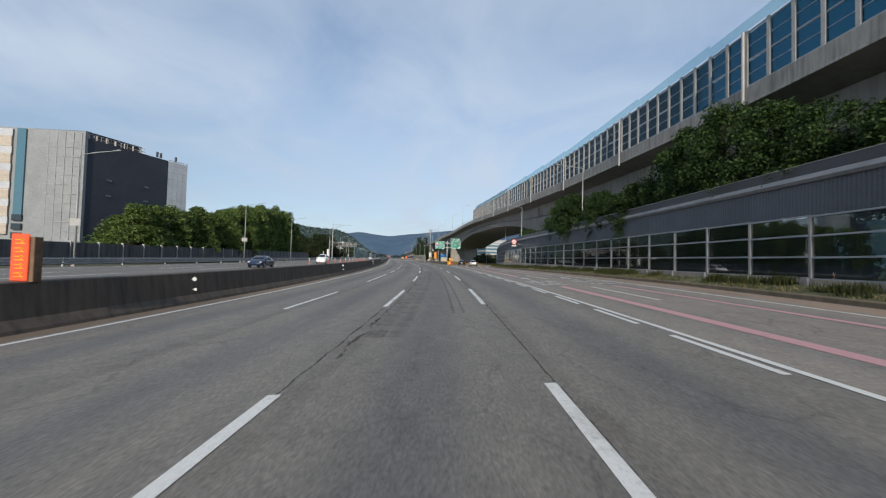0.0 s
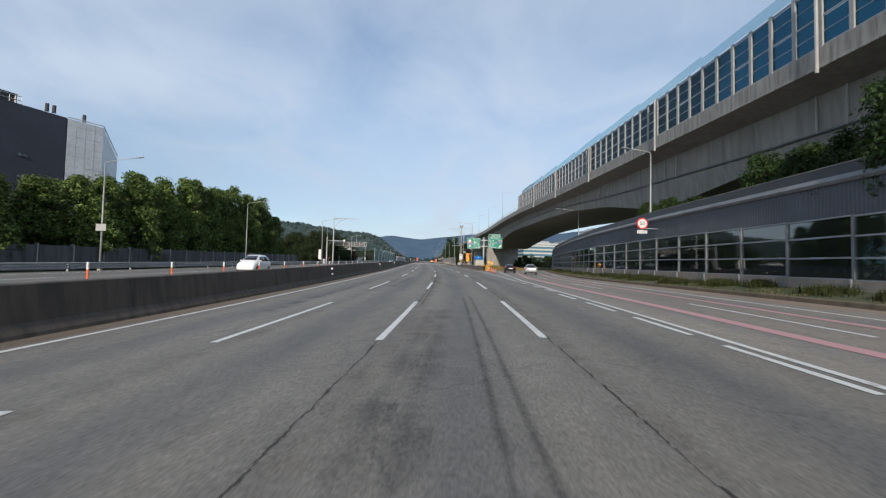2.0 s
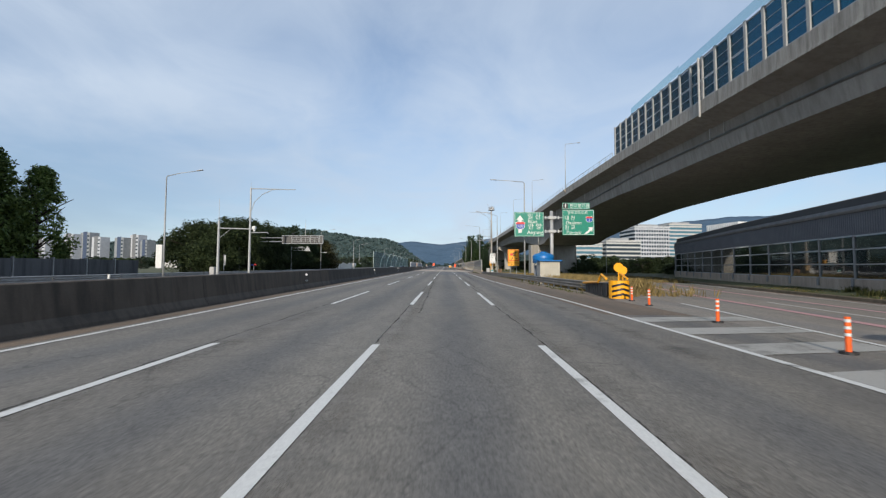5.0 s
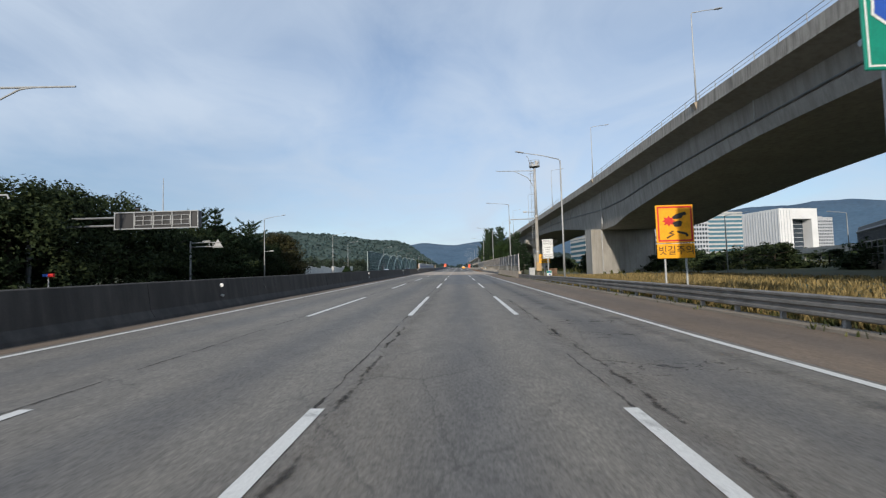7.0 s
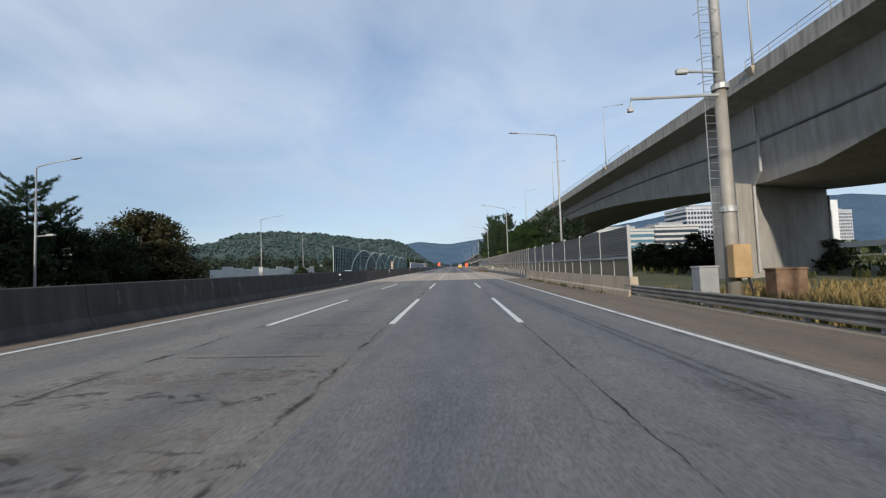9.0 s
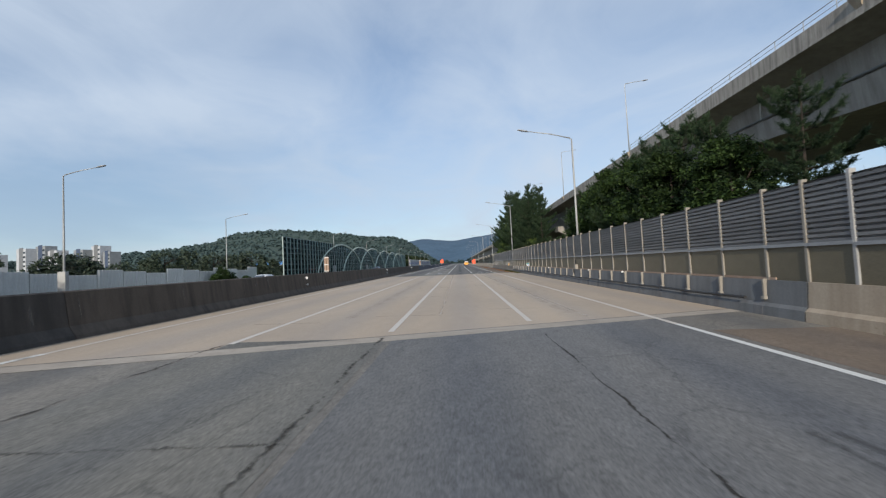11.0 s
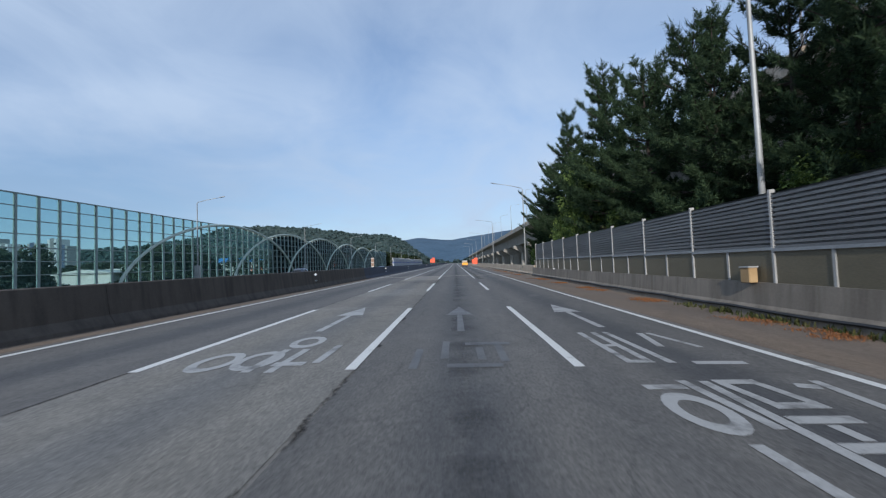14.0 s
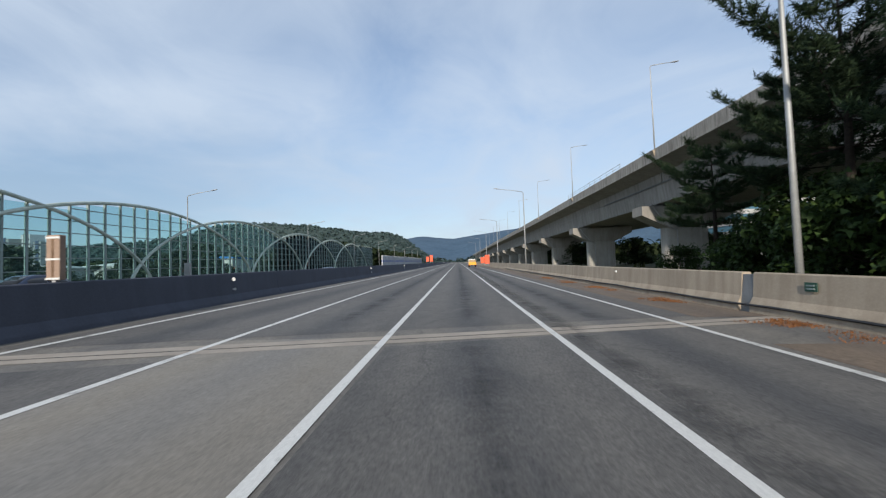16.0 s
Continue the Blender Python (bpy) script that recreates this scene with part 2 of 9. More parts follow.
def broken(name, colour, width, edge, strength=1.0, wander=0.25, gaps=0.35, half=0.4):
    """A crack, stain or smear that breaks up along a strip: UV x runs across it, y along it, in metres."""
    m, t, b = shader(name, 0.9)
    uv = t.nodes.new("ShaderNodeTexCoord")
    sep = t.nodes.new("ShaderNodeSeparateXYZ")
    t.links.new(uv.outputs["UV"], sep.inputs[0])
    run = noise_node(t, 0.7, 9, 0.78, "UV", (0.0, 1.0, 1.0))
    frag = noise_node(t, 0.9, 5, 0.7, "UV", (0.3, 0.8, 1.0))
    fine = noise_node(t, 16, 5, 0.8, "UV")
    off = math_node(t, "MULTIPLY", math_node(t, "SUBTRACT", run.outputs["Fac"], 0.5), wander * 2)
    d = math_node(t, "ABSOLUTE", math_node(t, "SUBTRACT", sep.outputs[0], off))
    reach = math_node(t, "MULTIPLY", math_node(t, "SUBTRACT", frag.outputs["Fac"], gaps), width * 4)
    ragged = math_node(t, "ADD", reach, math_node(t, "MULTIPLY", math_node(t, "SUBTRACT", fine.outputs["Fac"], 0.5), edge * 2.2))
    k = math_node(t, "DIVIDE", math_node(t, "SUBTRACT", ragged, d), edge, True)
    rim = math_node(t, "DIVIDE", math_node(t, "SUBTRACT", half, math_node(t, "ABSOLUTE", sep.outputs[0])), half * 0.5, True)
    k = math_node(t, "MULTIPLY", math_node(t, "MULTIPLY", k, rim), strength)
    c = ramp_node(t, fine.outputs["Fac"], ((0.3, tuple(v * 0.6 for v in colour)), (0.7, tuple(v * 1.4 for v in colour))))
    t.links.new(c.outputs[0], b.inputs["Base Color"])
    clear = t.nodes.new("ShaderNodeBsdfTransparent")
    ms = t.nodes.new("ShaderNodeMixShader")
    t.links.new(k, ms.inputs[0])
    t.links.new(clear.outputs[0], ms.inputs[1])
    t.links.new(b.outputs[0], ms.inputs[2])
    t.links.new(ms.outputs[0], t.nodes["Material Output"].inputs[0])
    return m


def flecked(name, colour, thr=0.5, strength=0.85, half=1.0, scale=1.5):
    """Crumbled or dusty flecks scattered over a strip, fading out towards its long edges."""
    m, t, b = shader(name, 0.9)
    uv = t.nodes.new("ShaderNodeTexCoord")
    sep = t.nodes.new("ShaderNodeSeparateXYZ")
    t.links.new(uv.outputs["UV"], sep.inputs[0])
    n = noise_node(t, scale, 10, 0.74, "UV", (1.0, 0.7, 1.0), 0.9)
    fine = noise_node(t, 18, 4, 0.75, "UV")
    k = math_node(t, "DIVIDE", math_node(t, "SUBTRACT", n.outputs["Fac"], thr), 0.07, True)
    rim = math_node(t, "DIVIDE", math_node(t, "SUBTRACT", half, math_node(t, "ABSOLUTE", sep.outputs[0])), half * 0.8, True)
    k = math_node(t, "MULTIPLY", math_node(t, "MULTIPLY", k, rim), strength)
    c = ramp_node(t, fine.outputs["Fac"], ((0.3, tuple(v * 0.6 for v in colour)), (0.7, tuple(v * 1.4 for v in colour))))
    t.links.new(c.outputs[0], b.inputs["Base Color"])
    bump_node(t, b, n.outputs["Fac"], 0.6, 0.03)
    clear = t.nodes.new("ShaderNodeBsdfTransparent")
    ms = t.nodes.new("ShaderNodeMixShader")
    t.links.new(k, ms.inputs[0])
    t.links.new(clear.outputs[0], ms.inputs[1])
    t.links.new(b.outputs[0], ms.inputs[2])
    t.links.new(ms.outputs[0], t.nodes["Material Output"].inputs[0])
    return m


def worn_paint(name, colour, under, wear=0.5, rough=0.6):
    m, t, b = shader(name, rough)
    n = noise_node(t, 1.1, 8, 0.75)
    f = noise_node(t, 30, 4, 0.75)
    k = ramp_node(t, n.outputs["Fac"], ((wear, (0, 0, 0)), (wear + 0.16, (1, 1, 1))))
    mx = mix_node(t, colour, under, k.outputs[0])
    g = ramp_node(t, f.outputs["Fac"], ((0.3, (0.7, 0.7, 0.7)), (0.7, (1.1, 1.1, 1.1))))
    o = mix_node(t, mx.outputs[0], g.outputs[0], 0.7, "MULTIPLY")
    t.links.new(o.outputs[0], b.inputs["Base Color"])
    return m


def pane(name, tint, gloss=0.12, rough=0.04, clear=1.0, body=(0.05, 0.1, 0.12), ior=1.45):
    """A thin sheet that lets tinted light through and mirrors a little."""
    m = bpy.data.materials.new(name)
    m.use_nodes = True
    t = m.node_tree
    t.nodes.remove(t.nodes["Principled BSDF"])
    tr = t.nodes.new("ShaderNodeBsdfTransparent")
    tr.inputs[0].default_value = (*tint, 1)
    gl = t.nodes.new("ShaderNodeBsdfGlossy")
    gl.inputs["Roughness"].default_value = rough
    df = t.nodes.new("ShaderNodeBsdfDiffuse")
    df.inputs[0].default_value = (*body, 1)
    m1, m2 = t.nodes.new("ShaderNodeMixShader"), t.nodes.new("ShaderNodeMixShader")
    m1.inputs[0].default_value = clear
    t.links.new(df.outputs[0], m1.inputs[1])
    t.links.new(tr.outputs[0], m1.inputs[2])
    fr = t.nodes.new("ShaderNodeFresnel")
    fr.inputs[0].default_value = ior
    ad = t.nodes.new("ShaderNodeMath")
    ad.operation, ad.use_clamp = "ADD", True
    ad.inputs[1].default_value = gloss * 0.4
    t.links.new(fr.outputs[0], ad.inputs[0])
    t.links.new(ad.outputs[0], m2.inputs[0])
    t.links.new(m1.outputs[0], m2.inputs[1])
    t.links.new(gl.outputs[0], m2.inputs[2])
    t.links.new(m2.outputs[0], t.nodes["Material Output"].inputs[0])
    return m


def leafy(name, dark, light, rough=0.55):
    m, t, b = shader(name, rough)
    geo = t.nodes.new("ShaderNodeNewGeometry")
    n = noise_node(t, 0.45, 4, 0.6)
    mx = mix_node(t, geo.outputs["Random Per Island"], n.outputs["Fac"], 0.5)
    c = ramp_node(t, mx.outputs[0], ((0.25, dark), (0.72, light)))
    info = t.nodes.new("ShaderNodeObjectInfo")
    mr = t.nodes.new("ShaderNodeMapRange")
    mr.inputs["To Min"].default_value, mr.inputs["To Max"].default_value = 0.75, 1.2
    t.links.new(info.outputs["Random"], mr.inputs["Value"])
    hs = t.nodes.new("ShaderNodeHueSaturation")
    t.links.new(mr.outputs[0], hs.inputs["Value"])
    t.links.new(c.outputs[0], hs.inputs["Color"])
    t.links.new(hs.outputs[0], b.inputs["Base Color"])
    b.inputs["Specular IOR Level"].default_value = 0.15
    tl = t.nodes.new("ShaderNodeBsdfTranslucent")
    t.links.new(hs.outputs[0], tl.inputs[0])
    ms = t.nodes.new("ShaderNodeMixShader")
    ms.inputs[0].default_value = 0.22
    t.links.new(b.outputs[0], ms.inputs[1])
    t.links.new(tl.outputs[0], ms.inputs[2])
    t.links.new(ms.outputs[0], t.nodes["Material Output"].inputs[0])
    return m


def plain(name, c, rough=0.5, metal=0.0, var=0.12, scale=4.0):
    return grained(name, tuple(v * (1 - var) for v in c), tuple(min(1, v * (1 + var)) for v in c), scale, rough, metal, 0.05, 25.0)


ASPHALT = paving("asphalt", (0.140, 0.135, 0.127), (0.196, 0.190, 0.177), (0.215, 0.195, 0.163), 0.24)
ASPHALT_DARK = paving("dark asphalt", (0.098, 0.098, 0.099), (0.138, 0.137, 0.135), (0.175, 0.165, 0.15), 0.38)
ASPHALT_BLUE = paving("fresh asphalt", (0.112, 0.117, 0.125), (0.152, 0.157, 0.164), (0.175, 0.174, 0.168), 0.15)
ASPHALT_WORN = paving("worn greenish asphalt", (0.118, 0.119, 0.113), (0.165, 0.165, 0.155), (0.2, 0.19, 0.165), 0.15)
ASPHALT_PALE = paving("pale grey patched asphalt", (0.20, 0.19, 0.172), (0.25, 0.238, 0.215), (0.26, 0.24, 0.21), 0.06, 0.8, 0.2, 0.5)
ASPHALT_GREY = paving("grey asphalt", (0.16, 0.157, 0.147), (0.215, 0.21, 0.195), (0.235, 0.22, 0.195), 0.12)
SLAB = paving("concrete slab", (0.355, 0.297, 0.238), (0.425, 0.362, 0.295), (0.375, 0.305, 0.235), 0.04, 0.75, 0.0, 0.22)
SHOULDER = paving("dusty shoulder", (0.128, 0.101, 0.079), (0.20, 0.16, 0.126), (0.105, 0.082, 0.064), 0.1, 0.9, 0.3, 0.7)
ASPHALT_RAMP = paving("pale ramp asphalt", (0.19, 0.176, 0.161), (0.252, 0.235, 0.216), (0.25, 0.225, 0.19), 0.12)
KERB_DUST = paving("brown dust along the kerb", (0.195, 0.148, 0.115), (0.285, 0.222, 0.178), (0.16, 0.118, 0.09), 0.05, 0.9, 0.3, 0.6)
CRACK = broken("crack", (0.032, 0.029, 0.026), 0.030, 0.022, 0.9, 0.14, 0.34)
CRACK_WIDE = broken("crumbled crack", (0.035, 0.032, 0.029), 0.085, 0.06, 0.75, 0.30, 0.40, 0.65)
TAR_BAND = grained("tar band", (0.03, 0.029, 0.028), (0.06, 0.056, 0.052), 3.0, 0.85)
TAR_RAGGED = broken("ragged tar", (0.034, 0.033, 0.031), 0.032, 0.04, 0.85, 0.16, 0.16, 0.5)
FLECK_DARK = flecked("crumbled dark flecks", (0.040, 0.039, 0.038), 0.535, 0.6, 1.0, 3.4)
FLECK_PALE = flecked("pale grit", (0.23, 0.20, 0.165), 0.48, 0.5, 1.0, 2.6)
ROAD_DUST = broken("brown road dust", (0.165, 0.14, 0.112), 0.45, 0.9, 0.34, 0.25, 0.34, 0.9)
SLAB_STAIN = broken("dusky stain", (0.29, 0.24, 0.19), 0.5, 0.6, 0.2, 0.3, 0.38, 0.9)
STAIN = broken("dark stain", (0.05, 0.053, 0.06), 0.5, 0.6, 0.42, 0.3, 0.36, 0.9)
LIME_RUN = broken("pale lime run", (0.34, 0.33, 0.30), 0.075, 0.10, 0.55, 0.05, 0.30, 0.24)
CHALK = broken("chalky scratch", (0.54, 0.49, 0.42), 0.07, 0.07, 0.6, 0.08, 0.30, 0.3)
RUBBER_MARK = broken("tyre mark", (0.04, 0.041, 0.044), 0.05, 0.10, 0.4, 0.04, 0.12, 0.2)
SLAB_LINE = worn_paint("dulled road paint", (0.62, 0.575, 0.515), (0.40, 0.34, 0.275), 0.6)
WHITE_LINE = worn_paint("white road paint", (0.72, 0.72, 0.69), (0.17, 0.165, 0.155), 0.56)
FADED_LINE = worn_paint("faded road paint", (0.42, 0.42, 0.41), (0.13, 0.128, 0.122), 0.5)
PINK_LINE = worn_paint("pink road paint", (0.57, 0.325, 0.335), (0.34, 0.225, 0.22), 0.62)
RAMP_PAINT = worn_paint("greyed road paint", (0.58, 0.57, 0.545), (0.2, 0.19, 0.175), 0.54)
JOINT_CONC = streaked("joint concrete", (0.40, 0.355, 0.30), (0.24, 0.21, 0.18), 0.5)
CONCRETE = streaked("grey concrete", (0.325, 0.308, 0.282), (0.165, 0.155, 0.138), 0.55)
GIRDER_CONC = streaked("warm grey girder concrete", (0.335, 0.315, 0.288), (0.155, 0.145, 0.13), 0.6, 1.0)
CONCRETE_PALE = streaked("pale concrete", (0.38, 0.362, 0.33), (0.21, 0.195, 0.165), 0.5)
CONCRETE_WARM = streaked("warm concrete", (0.43, 0.362, 0.28), (0.23, 0.18, 0.132), 0.6)
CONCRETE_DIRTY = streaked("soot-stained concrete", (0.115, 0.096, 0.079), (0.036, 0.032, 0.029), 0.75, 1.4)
FENCE_STAINED = streaked("stained grey panel", (0.105, 0.108, 0.118), (0.022, 0.023, 0.026), 0.85, 0.9)
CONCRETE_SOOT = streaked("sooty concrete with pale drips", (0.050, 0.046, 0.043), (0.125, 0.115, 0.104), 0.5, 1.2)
PARAPET_CONC = streaked("rain-streaked pale concrete", (0.37, 0.35, 0.315), (0.12, 0.112, 0.10), 0.8, 1.7)
FOOT_CONC = streaked("mottled foot-wall concrete", (0.225, 0.20, 0.168), (0.105, 0.09, 0.073), 0.75, 1.5)
CONCRETE_BLUE = streaked("blue-grey concrete", (0.155, 0.165, 0.175), (0.085, 0.088, 0.09), 0.6)
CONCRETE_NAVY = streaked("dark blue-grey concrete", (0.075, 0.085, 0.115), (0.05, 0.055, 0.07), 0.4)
KERB = streaked("kerb concrete", (0.26, 0.225, 0.18), (0.16, 0.13, 0.10), 0.5)
KERB_MOSS = streaked("mossy brown kerb concrete", (0.175, 0.135, 0.09), (0.075, 0.064, 0.036), 0.75, 1.3)
FOOT_BEIGE = streaked("weathered beige foot-wall concrete", (0.34, 0.285, 0.235), (0.17, 0.142, 0.112), 0.7, 1.4)
STEEL = grained("galvanised steel", (0.33, 0.345, 0.35), (0.45, 0.465, 0.47), 2.0, 0.55, 0.35, 0.05)
STEEL_DARK = grained("dull dark steel", (0.16, 0.17, 0.18), (0.24, 0.25, 0.26), 1.2, 0.6, 0.3, 0.08)
STEEL_ROAD = grained("dusty galvanised steel", (0.165, 0.157, 0.145), (0.30, 0.288, 0.27), 1.4, 0.6, 0.3, 0.08)
STEEL_DULL = grained("weathered steel", (0.30, 0.31, 0.32), (0.42, 0.43, 0.44), 1.2, 0.55, 0.5, 0.08)
STEEL_WARM = grained("rust-tinged pale steel", (0.235, 0.21, 0.175), (0.34, 0.322, 0.285), 0.8, 0.6, 0.1, 0.08)
POST_GREY = grained("pale grey painted post", (0.30, 0.30, 0.295), (0.42, 0.42, 0.41), 1.0, 0.6, 0.0, 0.08)
LOUVRE = grained("grey louvred metal", (0.135, 0.136, 0.141), (0.245, 0.246, 0.25), 0.9, 0.5, 0.35, 0.06, vary=0.1, stretched=(1, 1, 6))
CORRUGATED = grained("dark corrugated metal", (0.085, 0.092, 0.108), (0.135, 0.145, 0.165), 0.5, 0.55, 0.2, 0.06, vary=0.06)
BEIGE_PANEL = grained("olive beige panel", (0.112, 0.098, 0.064), (0.158, 0.138, 0.094), 0.5, 0.6, 0.0, 0.05, vary=0.07)
GLASS_BLUE = pane("blue noise-barrier glass", (0.16, 0.36, 0.46), 0.02, 0.12, 0.72, (0.014, 0.105, 0.165), 1.14)
GLASS_NET = pane("pale cyan mesh", (0.80, 0.91, 0.93), 0.0, 0.4, 0.9, (0.34, 0.48, 0.5), 1.02)
GLASS_DARK = pane("dark clear panel", (0.62, 0.71, 0.68), 0.5, 0.03, 0.82, (0.07, 0.09, 0.085), 1.3)
GLASS_GREEN = pane("pale green glass", (0.74, 0.885, 0.895), 0.0, 0.04, 0.96, (0.3, 0.5, 0.46), 1.08)
GREEN_STEEL = grained("pale green painted steel", (0.42, 0.50, 0.44), (0.55, 0.62, 0.55), 1.0, 0.5, 0.1, 0.05)
POST_TEAL = grained("grey-green painted post", (0.20, 0.26, 0.25), (0.32, 0.39, 0.37), 1.0, 0.5, 0.1, 0.05)
BARK = grained("bark", (0.018, 0.013, 0.010), (0.05, 0.036, 0.027), 5.0, 0.9, 0.0, 0.6, 20.0)
LEAF = leafy("broad leaves", (0.024, 0.052, 0.014), (0.17, 0.235, 0.064))
LEAF_DARK = leafy("dark leaves", (0.010, 0.020, 0.009), (0.050, 0.068, 0.027), 0.75)
MORTAR = grained("dark mortar joint", (0.09, 0.094, 0.102), (0.17, 0.172, 0.18), 1.2, 0.85, 0.0, 0.12)
# distance haze is mixed into this leaf colour, paler and bluer than LEAF_DARK
LEAF_PLAIN_HAZE = leafy("green leaves with painted haze", (0.022, 0.036, 0.026), (0.070, 0.092, 0.062))
LEAF_RUST = leafy("brownish leaves", (0.020, 0.026, 0.010), (0.088, 0.078, 0.032))
# treetop greens carry painted haze: blue-grey, with little contrast
LEAF_HILL_HAZE = leafy("hillside leaves with painted haze", (0.056, 0.086, 0.086), (0.066, 0.10, 0.095), 0.9)
NEEDLE = leafy("pine needles", (0.012, 0.027, 0.017), (0.062, 0.098, 0.048), 0.85)
VINE = leafy("bush leaves", (0.009, 0.022, 0.008), (0.052, 0.090, 0.024))
DRY_GRASS = leafy("dry grass", (0.125, 0.10, 0.042), (0.38, 0.285, 0.125), 0.8)
WEED = leafy("roadside weeds", (0.024, 0.038, 0.012), (0.115, 0.118, 0.045), 0.8)
WEED_DARK = leafy("olive kerbside weeds", (0.020, 0.032, 0.010), (0.085, 0.092, 0.034), 0.8)
LITTER = leafy("rust-red fallen needles", (0.16, 0.07, 0.03), (0.32, 0.15, 0.07), 0.9)
EARTH = grained("grassy earth", (0.05, 0.065, 0.025), (0.12, 0.115, 0.055), 0.12, 0.95, 0.0, 0.5, 3.0)
# hill colour lightened and blued to put haze into it
WOODED_HAZE = grained("wooded hillside with painted haze", (0.034, 0.058, 0.05), (0.05, 0.08, 0.066), 0.03, 0.95, 0.0, 0.6, 0.11, deep=0.6, peak=1.3)
# blue of the air between is painted into the far ridge's base colour
WOODED_FAR_HAZE = grained("far wooded hillside with painted haze", (0.040, 0.088, 0.145), (0.062, 0.118, 0.182), 0.008, 0.95, 0.0, 0.6, 0.05, deep=0.6, peak=1.2)
SIGN_GREEN = plain("green sign face", (0.004, 0.21, 0.145), 0.4)
PLATE_GREEN = plain("weathered green plate", (0.025, 0.085, 0.06), 0.6)
SIGN_WHITE = plain("white sign film", (0.66, 0.675, 0.665), 0.4, var=0.05)
SIGN_YELLOW = plain("amber sign face", (0.85, 0.38, 0.012), 0.4)
SIGN_RED = plain("red film", (0.6, 0.03, 0.03), 0.4)
SIGN_BLUE = plain("blue film", (0.02, 0.08, 0.38), 0.4)
SIGN_BLACK = plain("black film", (0.02, 0.02, 0.022), 0.4)
ORANGE = plain("orange plastic", (0.85, 0.13, 0.02), 0.45)
ORANGE_RED = plain("orange-red board", (0.80, 0.09, 0.02), 0.5)
FADED_RUST = grained("faded rust panel", (0.27, 0.185, 0.135), (0.38, 0.28, 0.215), 1.5, 0.8, 0.0, 0.1)
RUST = grained("rusty sheet", (0.12, 0.07, 0.04), (0.26, 0.17, 0.11), 2.0, 0.8, 0.2, 0.2)
TANK_DULL = grained("sun-faded blue plastic", (0.05, 0.095, 0.16), (0.10, 0.165, 0.25), 1.2, 0.5, 0.0, 0.05)
TANK_BLUE = plain("blue tank plastic", (0.006, 0.145, 0.42), 0.4)
CREAM = grained("cream siding", (0.42, 0.40, 0.335), (0.54, 0.515, 0.44), 1.0, 0.6, 0.0, 0.05)
BOX_TAN = grained("tan painted cabinet", (0.34, 0.22, 0.10), (0.48, 0.33, 0.17), 1.5, 0.6, 0.1, 0.08)
PAINT_BLACK = plain("black car paint", (0.008, 0.009, 0.010), 0.12)
PAINT_SILVER = plain("silver car paint", (0.48, 0.51, 0.53), 0.22, 0.6, 0.04)
PAINT_WHITE = plain("white car paint", (0.80, 0.80, 0.80), 0.2, 0.0, 0.03)
PAINT_BLUE = plain("dark blue car paint", (0.02, 0.035, 0.075), 0.15)
CAR_GLASS = plain("dark car window", (0.012, 0.014, 0.016), 0.05)
TYRE = plain("tyre rubber", (0.018, 0.018, 0.018), 0.8)
RIM = plain("wheel rim", (0.45, 0.46, 0.47), 0.3, 0.8)
TAIL_RED = plain("tail-lamp plastic", (0.55, 0.02, 0.015), 0.2)
BUMPER = plain("black bumper plastic", (0.025, 0.025, 0.027), 0.6)
CUBE_WHITE = grained("clean white cladding", (0.62, 0.63, 0.63), (0.74, 0.75, 0.75), 0.05, 0.5, 0.0, 0.05, 3.0)
WALL_WHITE = grained("pale cladding", (0.40, 0.40, 0.385), (0.50, 0.50, 0.485), 0.25, 0.6, 0.0, 0.05, 3.0)
WALL_PALE = grained("pale panel cladding", (0.205, 0.222, 0.235), (0.27, 0.287, 0.30), 0.25, 0.6, 0.0, 0.05, 3.0)
WALL_NAVY = grained("charcoal cladding", (0.019, 0.023, 0.037), (0.03, 0.035, 0.053), 0.2, 0.6, 0.0, 0.05, 3.0)
WALL_GREY = grained("light grey cladding", (0.40, 0.42, 0.45), (0.50, 0.52, 0.55), 0.25, 0.6, 0.0, 0.05, 3.0)
LOUVRE_DARK = grained("dark brown louvre", (0.035, 0.031, 0.028), (0.07, 0.062, 0.055), 0.4, 0.6, 0.0, 0.05, 3.0, stretched=(0.2, 0.2, 6))
WALL_SILVER = grained("silver metal cladding", (0.44, 0.46, 0.49), (0.56, 0.58, 0.61), 0.25, 0.45, 0.25, 0.05, 3.0)
WALL_TAN = grained("tan louvre panel", (0.38, 0.33, 0.27), (0.5, 0.44, 0.37), 1.2, 0.6, 0.0, 0.05, 3.0, stretched=(0.2, 0.2, 3))
WINDOW_DARK = plain("dark window band", (0.03, 0.045, 0.06), 0.1)
WINDOW_BLUE = plain("blue window strip", (0.075, 0.17, 0.23), 0.12)
FENCE_WHITE = grained("white corrugated fence", (0.58, 0.59, 0.59), (0.70, 0.71, 0.70), 0.8, 0.5, 0.2, 0.05, vary=0.1)


# ---- plan: a road that bends left, banks with the bend and climbs gently ----
SLOPE = 0.01795


def bend(y):
    return -0.000505 * max(0.0, 128.8 - y) ** 2


BANK_Y = (-40, 25, 60, 95, 145, 205)
BANK_DEG = (-2.03, -2.33, -1.61, -0.24, 0.63, 1.15)


def ground(u, y):
    """Height of the carriageway above the even climb, u metres right of the middle lane's axis."""
    k = math.tan(radians(float(np.interp(y, BANK_Y, BANK_DEG))))
    if u < -10.5:
        return 10.5 * k * max(0.0, (u + 13.5) / 3.0)
    return -min(u, 16.0) * k


def at(u, y, h=0.0):
    """World place: u across from the lane's axis, y along, h above the even climb."""
    return Vector((bend(y) + u, y, SLOPE * y + h))


def on(u, y, h=0.0):
    return at(u, y, ground(u, y) + h)


